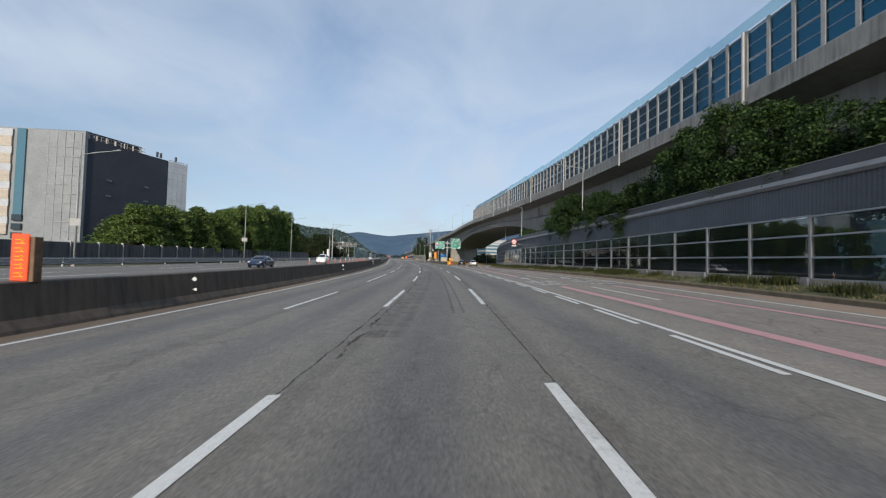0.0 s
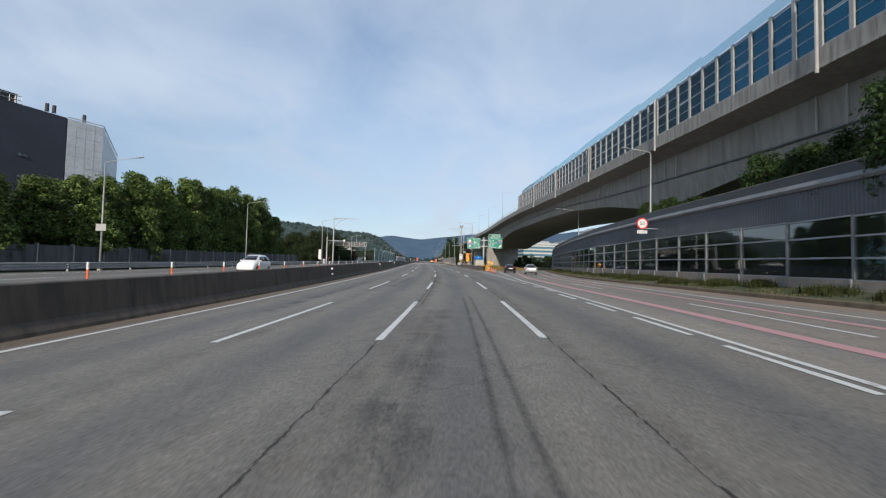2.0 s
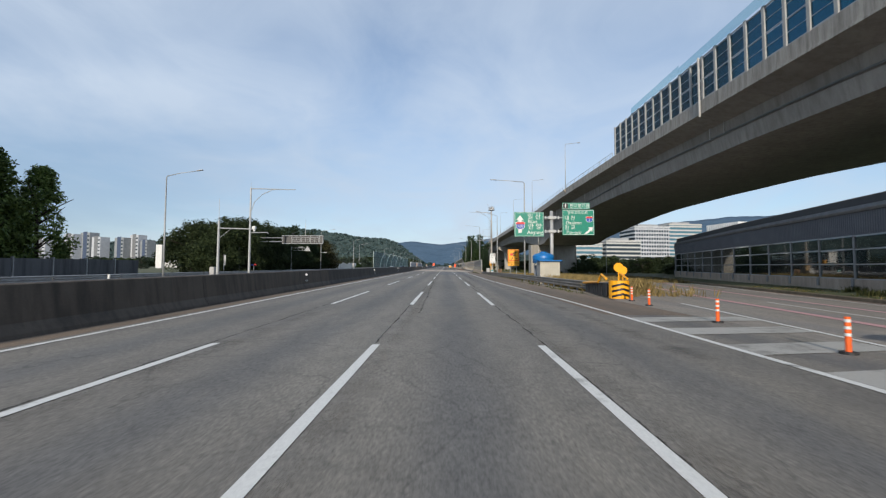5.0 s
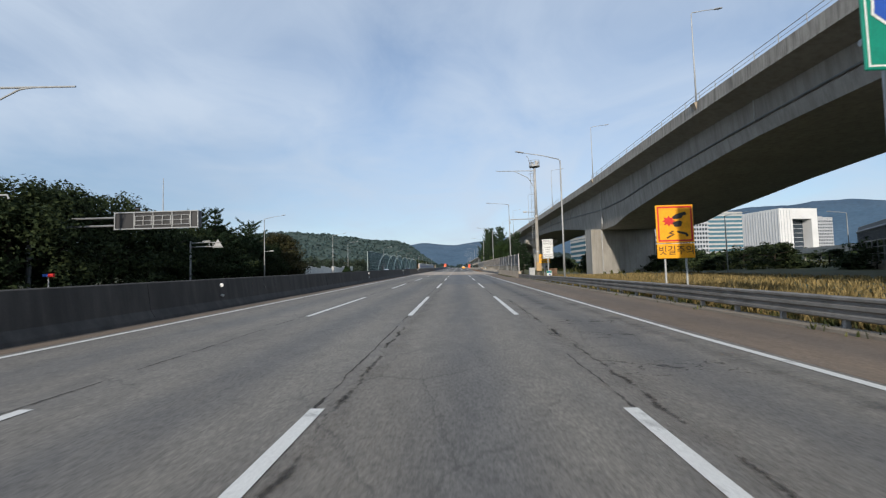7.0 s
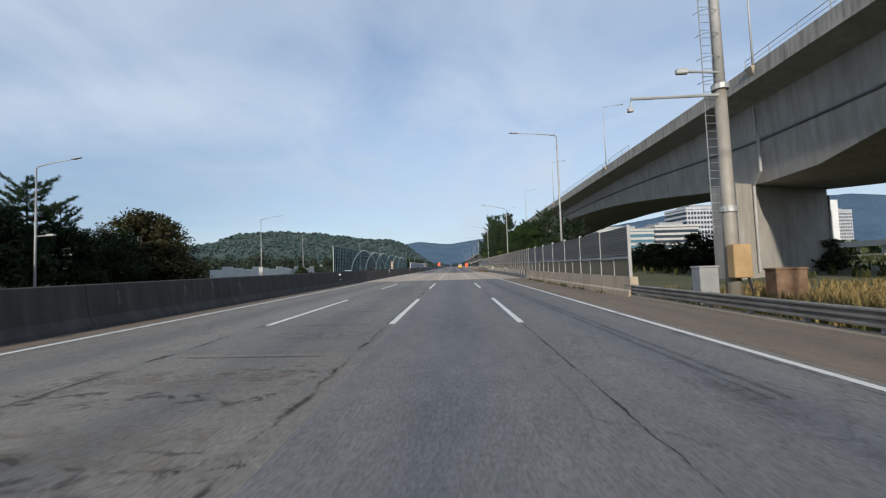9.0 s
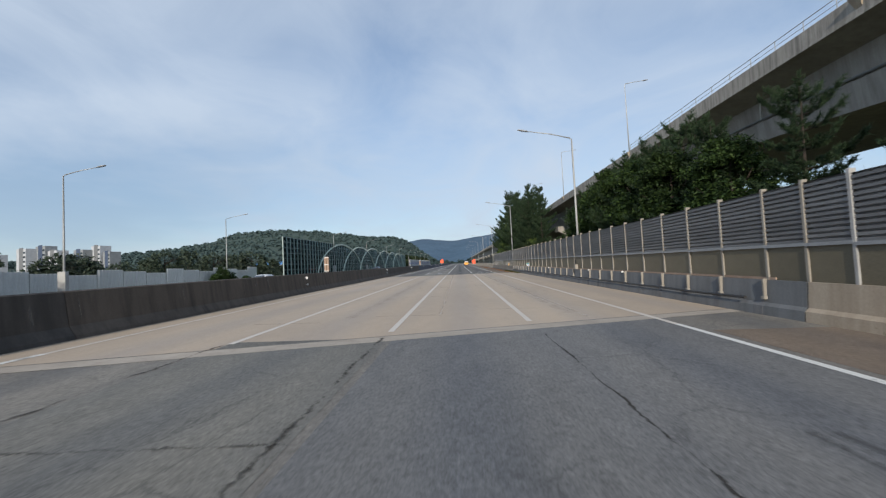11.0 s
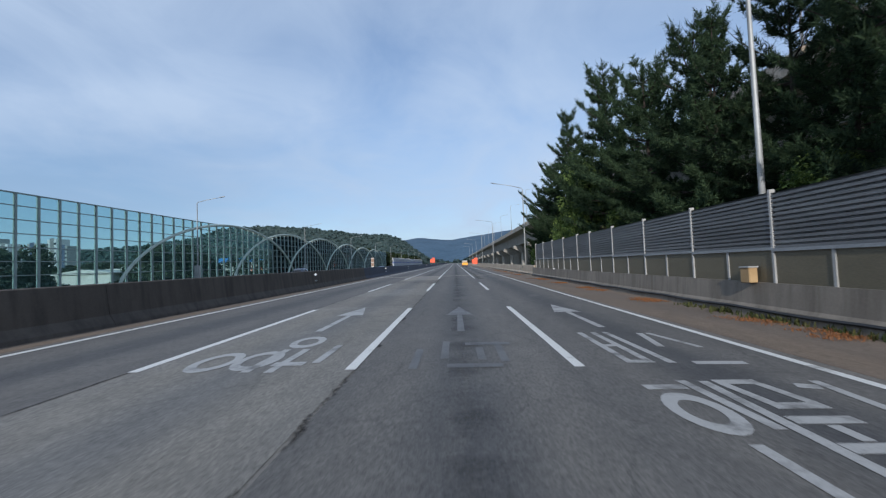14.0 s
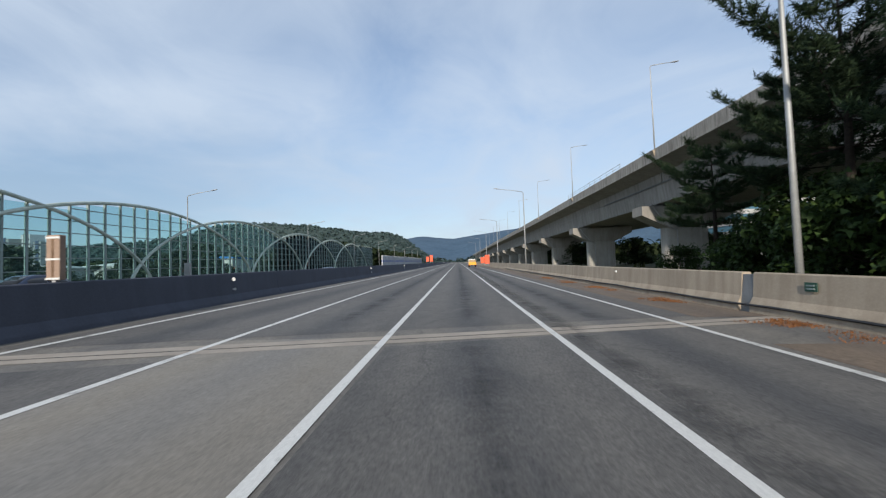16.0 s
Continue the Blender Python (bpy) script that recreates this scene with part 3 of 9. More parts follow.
def free(x, y, h=0.0):
    """World place by x, with h above the even climb."""
    return Vector((x, y, SLOPE * y + h))


def lerp(y, ys, vs):
    return float(np.interp(y, ys, vs))


# ---- mesh tools ----
def box(bm, lo, hi, bevel=0.0):
    v = [bm.verts.new((x, y, z)) for z in (lo[2], hi[2]) for y in (lo[1], hi[1]) for x in (lo[0], hi[0])]
    fs = [bm.faces.new([v[i] for i in f]) for f in ((0, 2, 3, 1), (4, 5, 7, 6), (0, 1, 5, 4), (2, 6, 7, 3), (0, 4, 6, 2), (1, 3, 7, 5))]
    if bevel:
        es = list({e for f in fs for e in f.edges})
        bmesh.ops.bevel(bm, geom=es, offset=bevel, segments=1, affect="EDGES")
    return bm


def tube(bm, pts, radii, n=8, cap=True):
    pts = [Vector(p) for p in pts]
    if isinstance(radii, (int, float)):
        radii = [radii] * len(pts)
    rings = []
    for i, p in enumerate(pts):
        d = (pts[min(i + 1, len(pts) - 1)] - pts[max(i - 1, 0)]).normalized()
        a = d.cross(Vector((0, 0, 1)) if abs(d.z) < 0.95 else Vector((0, 1, 0))).normalized()
        b = d.cross(a)
        rings.append([bm.verts.new(p + radii[i] * (math.cos(2 * math.pi * k / n) * a + math.sin(2 * math.pi * k / n) * b)) for k in range(n)])
    for r, s in zip(rings, rings[1:]):
        for k in range(n):
            bm.faces.new((r[k], r[(k + 1) % n], s[(k + 1) % n], s[k]))
    if cap:
        bm.faces.new(rings[0][::-1])
        bm.faces.new(rings[-1])
    return bm


def loft(bm, rings, closed=True, cap=True):
    vs = [[bm.verts.new(p) for p in r] for r in rings]
    n = len(vs[0])
    for r, s in zip(vs, vs[1:]):
        for k in range(n if closed else n - 1):
            bm.faces.new((r[k], r[(k + 1) % n], s[(k + 1) % n], s[k]))
    if cap and closed:
        bm.faces.new(vs[0][::-1])
        bm.faces.new(vs[-1])
    return bm


def prism(bm, outline, axis, a, b):
    """A flat outline of pairs pushed from a to b along an axis."""
    def p(q, w):
        return {"x": (w, q[0], q[1]), "y": (q[0], w, q[1]), "z": (q[0], q[1], w)}[axis]
    return loft(bm, [[p(q, a) for q in outline], [p(q, b) for q in outline]])


def part(name, bm, material, parent=None, label="", local=False, smooth=False, kind=""):
    """Links a bmesh as one mesh object. Unless local, its places are world places."""
    bmesh.ops.recalc_face_normals(bm, faces=bm.faces)
    if parent is not None and not local:
        o = parent
        m = Matrix.Identity(4)
        while o is not None:
            m = o.matrix_basis @ m
            o = o.parent
        bm.transform(m.inverted())
    me = bpy.data.meshes.new(name)
    if smooth:
        for f in bm.faces:
            f.smooth = True
    bm.to_mesh(me)
    bm.free()
    me.materials.append(material)
    ob = new(name, me)
    ob.parent = parent
    return tagged(ob, label, kind=kind)


def thing(name, place, label, category, group="", kind="", rz=0.0):
    ob = new(name)
    ob.empty_display_size = 0.3
    ob.matrix_basis = Matrix.Translation(place) @ Matrix.Rotation(radians(rz), 4, "Z")
    return tagged(ob, label, category, group, kind)


def piece(name, data, parent, m):
    """One more object on shared mesh data."""
    ob = new(name, data)
    ob.parent, ob.matrix_basis = parent, m
    return ob


def mesh_of(name, bm, material):
    bmesh.ops.recalc_face_normals(bm, faces=bm.faces)
    me = bpy.data.meshes.new(name)
    bm.to_mesh(me)
    bm.free()
    me.materials.append(material)
    return me


def strip(name, ys, us, material, lift=0.0, sink=None, kind="structure", parent=None, place=on):
    """A paved strip between lines u(y), with its own metres as UV."""
    verts, faces, uvs = [], [], []
    n = len(us)
    for y in ys:
        for u in us:
            w = u(y) if callable(u) else u
            verts.append(place(w, y, 0.6 * lift))
            uvs.append((w, y))
    for i in range(len(ys) - 1):
        for k in range(n - 1):
            a = i * n + k
            faces.append((a, a + 1, a + n + 1, a + n))
    me = bpy.data.meshes.new(name)
    me.from_pydata(verts, [], faces)
    layer = me.uv_layers.new(name="UVMap")
    for lo in me.loops:
        layer.data[lo.index].uv = uvs[lo.vertex_index]
    me.materials.append(material)
    ob = new(name, me)
    ob.parent = parent
    return tagged(ob, kind=kind) if kind else ob


def steps(a, b, d):
    n = max(1, round((b - a) / d))
    return [a + (b - a) * i / n for i in range(n + 1)]


def sweep(bm, ys, profile, place=on):
    """A closed profile of (u, h) carried along y; profile may be a function of y."""
    return loft(bm, [[place(u, y, h) for u, h in (profile(y) if callable(profile) else profile)] for y in ys])


def letters(text, size, parent, m, material, name="lettering", width=1.0):
    cu = bpy.data.curves.new(name, "FONT")
    cu.body, cu.size, cu.align_x, cu.align_y, cu.extrude = text, size, "CENTER", "CENTER", 0.004
    ob = new("sample", cu)
    me = bpy.data.meshes.new_from_object(ob.evaluated_get(bpy.context.evaluated_depsgraph_get()))
    bpy.data.objects.remove(ob)
    bpy.data.curves.remove(cu)
    me.materials.clear()
    me.materials.append(material)
    out = new(name, me)
    out.parent, out.matrix_basis = parent, m @ Matrix.Diagonal((width, 1, 1, 1))
    return out


# ---- ground, carriageways, paving ----
def terrain(u, y):
    if u > 16:
        return ground(16, y) * max(0.0, (42 - u) / 26)
    return ground(u, y)


def far_place(u, y, h):
    yy = min(y, 1100.0)
    z = SLOPE * yy + (terrain(u, yy) if y < 900 else 0.0) - 0.10 + h
    return Vector((bend(y) + u if y > -200 else bend(-200) + u, y, z))


strip("ground", [-400, -200] + steps(-100, 900, 10) + [1100, 1500, 2200, 3400, 4400],
      [-4000, -1500, -500, -150, -60, -34, -13.5, -10.5, -5, 0, 5, 9, 16, 24, 42, 90, 200, 600, 1800, 4000], EARTH, place=far_place)
ROAD_Y = steps(-70, 145, 5) + steps(145, 1050, 15)[1:]
road = strip("road", ROAD_Y, [-10.4, -8.9, -5.3, -1.8, 1.8, 5.2, 8.7], ASPHALT)
strip("road_opposite", ROAD_Y, [-34.0, -30, -26, -22, -18, -13.5, -10.6], ASPHALT, lift=0.0)

KERB_Y = (-70, 0, 12, 20, 35, 60, 80, 90, 100, 118, 135, 158, 183, 205, 228)
KERB_U = (13.4, 13.5, 13.8, 14.0, 14.1, 13.7, 13.95, 14.4, 15.4, 18.4, 21.8, 27, 34, 45, 60)


def kerb_u(y):
    return lerp(y, KERB_Y, KERB_U)


def nose_u(y):
    return lerp(y, (-70, 137, 150, 165, 183, 205, 228), (8.7, 8.7, 12.5, 18.5, 24, 34, 47))


strip("ramp", steps(-70, 228, 4), [nose_u, lambda y: 0.5 * (nose_u(y) + kerb_u(y)), kerb_u], ASPHALT_RAMP, lift=-0.003)


def skew(slope):
    return lambda u, y, h: on(u, y + slope * u, h)


def overlay(name, y0, y1, us, material, slope=0.0, lift=0.006, d=4):
    return strip(name, steps(y0, y1, d), us, material, lift, place=skew(slope))


overlay("road_patch", -70, 119, [lambda y: lerp(y, (-70, 50, 70, 85, 94, 110, 119), (5.6, 5.5, 5.72, 6.15, 6.86, 8.2, 8.85)), 8.9, 11.0, kerb_u], ASPHALT_RAMP, 0.0, 0.004, 5)
overlay("shoulder", -60, 150, [lambda y: kerb_u(y) - lerp(y, (0, 30, 60, 100, 150), (1.25, 1.45, 1.1, 0.8, 0.5)) + 0.22 * math.sin(y * 0.9) + 0.15 * math.sin(y * 2.3), lambda y: kerb_u(y) - 0.5, kerb_u], KERB_DUST, 0.0, 0.0075, 0.5)
overlay("road_slab", 250.0, 301.7, [-10.0, -5.3, -1.8, 1.8, 5.2, 8.25], SLAB, 0.37)
overlay("road_patch", 198, 250.0, [-1.62, 1.8, 5.15], ASPHALT_BLUE, 0.37)
overlay("road_patch", 206.3, 249.0, [-5.3, -3.5, -1.75], ASPHALT_WORN, 0.02)
overlay("road_patch", 302.9, 356.6, [-9.2, -7, -5.35], ASPHALT_DARK, 0.33)
overlay("road_patch", 302.9, 356.6, [-1.7, 1.8, 5.25], ASPHALT_DARK, 0.33)
overlay("road_patch", 303.2, 319.6, [-5.3, -1.75], ASPHALT_GREY, 0.1, 0.007)
overlay("road_patch", 325.4, 331.0, [-5.3, -1.75], ASPHALT_GREY, 0.1, 0.007)
overlay("road_patch", 345.2, 357.4, [-5.35, -1.85], ASPHALT_PALE, 0.1, 0.007)
overlay("road_patch", 358.6, 700, [-9.6, -5.3, -1.8, 1.8, 5.3, 8.2], ASPHALT_DARK, 0.27)
for ya, yb in ((302.0, 302.55), (356.85, 357.26), (357.34, 357.78)):
    overlay("road_joint", ya, yb, [-10.1, -5, 0, 5, 8.2], JOINT_CONC, 0.37 if ya < 310 else 0.27, 0.012, 0.5)
for ya, yb, sl in ((249.2, 249.9, 0.37), (302.58, 302.8, 0.37), (357.27, 357.33, 0.27)):
    overlay("road_joint", ya, yb, [-10.1, -5, 0, 5, 8.2], JOINT_CONC if ya < 250 else TAR_BAND, sl, 0.010, 0.5)
overlay("shoulder", 128, 249.0, [lambda y: 5.5, 7.0, 8.65], SHOULDER, 0.0, 0.005)
overlay("shoulder", 304.8, 356, [5.5, 7.0, 8.3], SHOULDER, 0.0, 0.006)
overlay("shoulder", 360, 560, [6.2, 7.2, 8.2], SHOULDER, 0.0, 0.012)
overlay("shoulder", -60, 248, [-10.3, -9.7, -9.25], SHOULDER, 0.0, 0.005)
overlay("shoulder", 300, 353, [-10.1, -9.7, -9.3], SHOULDER, 0.0, 0.009)

DIRTY_LINE = worn_paint("dirty road paint", (0.42, 0.41, 0.38), (0.20, 0.19, 0.17), 0.5)
# ---- painted lines, seams and worn marks ----
def ribbon(points, half, material, name="road_crack"):
    """A strip along the given ground points, with metres across and along it for its material."""
    verts, uvs, run = [], [], 0.0
    for i, p in enumerate(points):
        q, o = points[min(i + 1, len(points) - 1)], points[max(i - 1, 0)]
        d = (q - o).normalized()
        s = Vector((d.y, -d.x, 0)) * half
        if i:
            run += (p - points[i - 1]).length
        verts += [p - s, p + s]
        uvs += [(-half, run + 7.3 * points[0].x), (half, run + 7.3 * points[0].x)]
    me = bpy.data.meshes.new(name)
    me.from_pydata(verts, [], [(2 * i, 2 * i + 1, 2 * i + 3, 2 * i + 2) for i in range(len(points) - 1)])
    layer = me.uv_layers.new(name="UVMap")
    for lo in me.loops:
        layer.data[lo.index].uv = uvs[lo.vertex_index]
    me.materials.append(material)
    return tagged(new(name, me), kind="structure")


def seam(u, y0, y1, material=CRACK, half=0.4, drift=0.0, lift=0.013):
    return ribbon([on(u + drift * (y - y0) / (y1 - y0), y, 0.6 * lift) for y in steps(y0, y1, 2)], half, material)


def cross_seam(y, u0, u1, material=CRACK, half=0.4, tilt=0.05, lift=0.0122):
    return ribbon([on(u, y + tilt * u, 0.6 * lift) for u in steps(u0, u1, 0.5)], half, material)


def line(u, y0, y1, w=0.16, material=WHITE_LINE, lift=0.016, d=3.0, name="road_line"):
    f = u if callable(u) else (lambda y: u)
    return strip(name, steps(y0, y1, d), [lambda y: f(y) - w / 2, lambda y: f(y) + w / 2], material, lift)


line(-8.94, -70, 248, 0.18)
line(-8.94, 248, 302, 0.13, SLAB_LINE)
line(-8.94, 302, 900, 0.18)
DASHES = [(-60.0, -51.0), (-41.0, -32.0), (-22.0, -13.0), (-3.2, 6.0), (16.5, 24.8), (34.8, 44.0), (54.0, 63.2), (71.9, 81.0), (92.0, 101.7)] + [(170.9 + 19.7 * k, 180.5 + 19.7 * k) for k in (-3, -2, -1, 0, 1, 2, 3, 7, 8)]
for y0, y1 in DASHES:
    for u in (-5.3, -1.8, 1.8):
        line(u, y0, y1 + (5.6 if y0 == 34.8 and u < -5 else 0.0), 0.17)
for u in (-5.25, -1.84, 1.80):
    line(u, 250.6 + 0.37 * u, 300.8 + 0.37 * u + (0.9 if u < -5 else 0.0), 0.15, SLAB_LINE)
    line(u, 347.8, 900, 0.15)
    for k in range(12):
        yy = 254 + 4.1 * k + 0.37 * u
        if k % 2 == 0:
            cross_seam(yy, u - 1.0, u + 1.0, CHALK, 0.3, 0.0, 0.0131)
for y0, y1 in ((166, 250), (250, 302), (302, 900)):
    line(5.2, y0, y1, 0.16, SLAB_LINE if y0 == 250 else WHITE_LINE)
line(lambda y: lerp(y, (83, 91, 97, 114, 135, 152, 166), (5.42, 5.50, 5.60, 5.85, 5.95, 5.5, 5.2)), 83, 166, 0.18)
line(lambda y: lerp(y, (-70, 10, 50, 70, 85), (5.6, 5.55, 5.47, 5.70, 6.14)), -70, 85, 0.15)
for y1 in [-65.8 + 5.0 * k for k in range(23)] + [52.8, 57.4, 62.3, 67.3]:
    line(lambda y: lerp(y, (-70, 20, 45, 70), (5.32, 5.25, 5.14, 5.20)), y1 - 3.3, y1, 0.15)
for y0, y1, w in ((69.2, 71.6, 0.30), (73.2, 75.4, 0.40), (78.3, 80.7, 0.42)):
    line(lambda y: 5.42, y0, y1, w, DIRTY_LINE)
line(lambda y: lerp(y, (85, 88, 94, 99.3, 110, 119, 134), (6.17, 6.4, 6.86, 7.3, 8.2, 9.1, 11.3)), 85, 134, 0.16)
for k in range(18):
    y0 = 80 + 2.7 * k
    a, b = lerp(y0, (74, 86, 97, 114, 135), (5.4, 5.30, 5.45, 5.85, 5.95)), lerp(y0 + 0.6, (76, 85, 88, 94, 99.3, 110, 119, 134), (5.85, 6.17, 6.4, 6.86, 7.3, 8.2, 9.1, 11.3))
    if b - a > 0.5 and y0 > 82.6:
        bm = bmesh.new()
        q = [on(a + 0.1, y0, 0.0115), on(a + 0.1, y0 + 1.2, 0.0115), on(b - 0.1, y0 + 1.8, 0.0115), on(b - 0.1, y0 + 0.6, 0.0115)]
        bm.faces.new([bm.verts.new(p) for p in q])
        part("road_line", bm, DIRTY_LINE, kind="structure")
for ya, yb in ((-70, 25.4), (39.2, 200)):
    line(lambda y: lerp(y, (-70, 8, 55, 77, 86, 92, 104, 120, 140, 160, 190, 215), (7.2, 7.25, 7.28, 7.5, 7.85, 8.2, 9.65, 11.9, 15.6, 20.5, 29, 42)), ya, yb, 0.42, PINK_LINE)
    line(lambda y: lerp(y, (-70, 10, 57, 80, 90, 95, 104, 120, 140, 160, 190, 215), (10.5, 10.5, 10.15, 10.5, 10.95, 11.5, 12.9, 15.4, 19.4, 24, 32.5, 46)), ya, yb, 0.30, PINK_LINE)
line(lambda y: lerp(y, (-70, 12, 35, 57, 80, 92, 104, 118, 135, 158, 183, 205), (12.1, 12.05, 12.0, 11.55, 11.85, 12.5, 14.2, 17.3, 21.0, 26.25, 33.25, 44.25)), -70, 200, 0.14)
for k in range(-5, 9):
    line(lambda y: lerp(y, (-70, 20, 55, 78, 90, 96, 104, 120, 140, 160, 190), (8.8, 8.75, 8.9, 9.12, 9.75, 10.3, 11.3, 13.6, 17.4, 22.3, 31)), 35 + 18.45 * k, 43 + 18.45 * k, 0.13)
# arrow and worn blocks on the exit lane
def ground_shape(pts, material, lift=0.018, name="road_marking"):
    bm = bmesh.new()
    bm.faces.new([bm.verts.new(on(u, y, 0.6 * lift)) for u, y in pts])
    part(name, bm, material, kind="structure")


def arrow(u, y, material, size=1.0):
    ground_shape([(u - 0.09 * size, y), (u + 0.09 * size, y), (u + 0.075 * size, y + 3.6 * size), (u - 0.075 * size, y + 3.6 * size)], material)
    ground_shape([(u - 0.42 * size, y + 3.4 * size), (u + 0.42 * size, y + 3.4 * size), (u, y + 6.0 * size)], material, 0.020)


arrow(10.65, 32.4, RAMP_PAINT, 0.92)
arrow(7.2, 32.7, RAMP_PAINT, 0.92)
arrow(-3.55, 312.9, FADED_LINE)
arrow(3.45, 312.9, FADED_LINE)
arrow(0.0, 312.6, worn_paint("almost gone road paint", (0.16, 0.16, 0.16), (0.095, 0.095, 0.095), 0.42))
GHOST = worn_paint("ghost road paint", (0.135, 0.135, 0.135), (0.095, 0.095, 0.095), 0.45)
rng = random.Random(4)


def worn_text(u, y, mat, strokes, length=3.3, width=2.0):
    """Unreadable worn lettering: long and cross strokes of paint."""
    for k in range(strokes):
        du = -width / 2 + width * (k + rng.uniform(0.1, 0.6)) / strokes
        a, b = rng.uniform(0, 0.35) * length, rng.uniform(0.6, 1.0) * length
        ground_shape([(u + du, y + a), (u + du + 0.14, y + a), (u + du + 0.14, y + b), (u + du, y + b)], mat, 0.019)
    for k in range(max(1, strokes // 2)):
        dy, x0 = rng.uniform(0.0, 0.9) * length, rng.uniform(-0.5, 0.1) * width
        ground_shape([(u + x0, y + dy), (u + x0 + 0.45 * width, y + dy), (u + x0 + 0.45 * width, y + dy + 0.28), (u + x0, y + dy + 0.28)], mat, 0.020)


def ring(u, y, ru, ry, mat):
    out = [(u + ru * math.cos(a), y + ry * math.sin(a)) for a in [math.tau * k / 20 for k in range(20)]]
    inn = [(u + (ru - 0.14) * math.cos(a), y + (ry - 0.3) * math.sin(a)) for a in [math.tau * k / 20 for k in range(20)]]
    bm = bmesh.new()
    o = [bm.verts.new(on(p[0], p[1], 0.0114)) for p in out]
    n = [bm.verts.new(on(p[0], p[1], 0.0114)) for p in inn]
    for k in range(20):
        bm.faces.new((o[k], o[(k + 1) % 20], n[(k + 1) % 20], n[k]))
    part("road_marking", bm, mat, kind="structure")


def stroke(u0, y0, u1, y1, mat=FADED_LINE):
    """One stroke of worn lettering, thicker where it lies across the lane."""
    d = Vector((u1 - u0, y1 - y0))
    n = Vector((-d.y, d.x)).normalized() * (0.065 if abs(d.y) > abs(d.x) else 0.11)
    ground_shape([(u0 + n.x, y0 + n.y), (u1 + n.x, y1 + n.y), (u1 - n.x, y1 - n.y), (u0 - n.x, y0 - n.y)], mat, 0.019)


for s in ((2.68, 312.1, 2.67, 309.0), (2.98, 312.1, 2.99, 309.0), (2.74, 309.1, 2.92, 309.1), (2.74, 310.5, 2.92, 310.5), (3.25, 312.1, 3.3, 308.95), (3.95, 311.9, 3.72, 310.3), (4.12, 311.9, 4.4, 310.2), (3.62, 308.95, 4.4, 308.9),
          (2.9, 307.9, 2.97, 306.1), (3.17, 307.85, 3.1, 304.7), (2.3, 307.6, 2.82, 307.6), (3.36, 307.7, 3.42, 306.9), (3.8, 307.7, 3.88, 306.9), (3.3, 307.8, 3.85, 307.8), (3.36, 306.8, 3.94, 306.8), (4.2, 307.6, 4.45, 307.5), (4.58, 307.8, 4.45, 306.2),
          (3.24, 306.35, 3.9, 306.35), (3.53, 306.2, 3.53, 305.8), (3.2, 305.65, 3.75, 305.65), (2.5, 305.75, 2.52, 304.4)):
    stroke(*s)
ring(2.52, 306.65, 0.32, 0.7, FADED_LINE)
worn_text(-3.0, 308.6, FADED_LINE, 3, 2.6, 1.2)
ring(-4.3, 309.5, 0.36, 0.8, FADED_LINE)
ring(-3.6, 309.6, 0.36, 0.8, FADED_LINE)
ring(-3.3, 311.4, 0.34, 0.7, FADED_LINE)
worn_text(0.0, 308.6, GHOST, 4, 2.8)
for du, dy in ((0.0, 0.0), (3.3, -0.2)):
    for a, b, c, d in ((6.42, 31.85, 6.48, 29.5), (6.45, 31.8, 7.05, 31.8), (6.5, 29.55, 6.9, 29.5), (6.78, 31.7, 6.86, 29.5), (7.1, 31.9, 7.16, 29.4), (7.55, 31.75, 8.2, 31.7), (7.8, 31.6, 7.86, 30.5), (8.3, 31.7, 8.46, 30.35), (7.95, 31.6, 8.05, 30.5), (7.5, 30.75, 7.95, 30.7),
                       (7.68, 30.2, 7.74, 29.4), (7.74, 29.45, 8.4, 29.4), (6.5, 28.5, 7.9, 28.4), (6.62, 28.4, 6.66, 26.6), (7.2, 28.3, 7.24, 27.5), (6.7, 27.5, 7.7, 27.4), (7.75, 28.4, 7.9, 26.5)):
        stroke(a + du, b + dy, c + du, d + dy, RAMP_PAINT)
seam(-1.79, -20, 62, CRACK, 0.4, 0.0)
seam(1.88, -20, 62, CRACK)
seam(-1.55, 8, 40, CRACK_WIDE, 0.6)
seam(-1.7, 62, 112, CRACK_WIDE, 0.7)
seam(-1.5, 62, 112, CRACK, 0.4, -0.3, 0.0135)
seam(1.9, 62, 128, CRACK)
seam(2.35, 84, 104, CRACK_WIDE, 0.7, 0.3, 0.0135)
seam(-1.85, 112, 176, CRACK)
seam(-1.25, 128, 168, CRACK_WIDE, 0.6, -0.4, 0.0135)
seam(1.85, 126, 164, CRACK)
seam(2.1, 148, 178, CRACK_WIDE, 0.8, 0.2, 0.0135)
seam(-5.45, 90, 206, CRACK)
seam(-5.4, 198, 249, CRACK_WIDE, 0.6)
seam(-1.9, 176, 249, CRACK_WIDE, 0.5)
seam(1.8, 172, 249, CRACK)
seam(-1.72, 303, 347, CRACK_WIDE, 0.5)
seam(-5.35, 303, 347, CRACK)
seam(2.35, 346, 420, STAIN, 0.9)
seam(2.15, 346, 420, STAIN, 0.6)
seam(5.0, 180, 215, CRACK)
seam(4.6, 120, 200, STAIN, 1.0)
for s in (0.62, 0.95):
    seam(s, 14, 66, RUBBER_MARK, 0.2, -0.42)
for s in (-0.75, -1.2):
    seam(s, 10, 60, STAIN, 0.3, 0.2)
seam(3.6, 203, 243, RUBBER_MARK, 0.2, -0.5)
seam(3.85, 203, 243, RUBBER_MARK, 0.2, -0.5)
seam(3.4, 172, 204, STAIN, 0.9)
seam(-4.3, 74, 90, STAIN, 0.9, 0.3)
seam(-6.7, 60, 80, STAIN, 0.8)
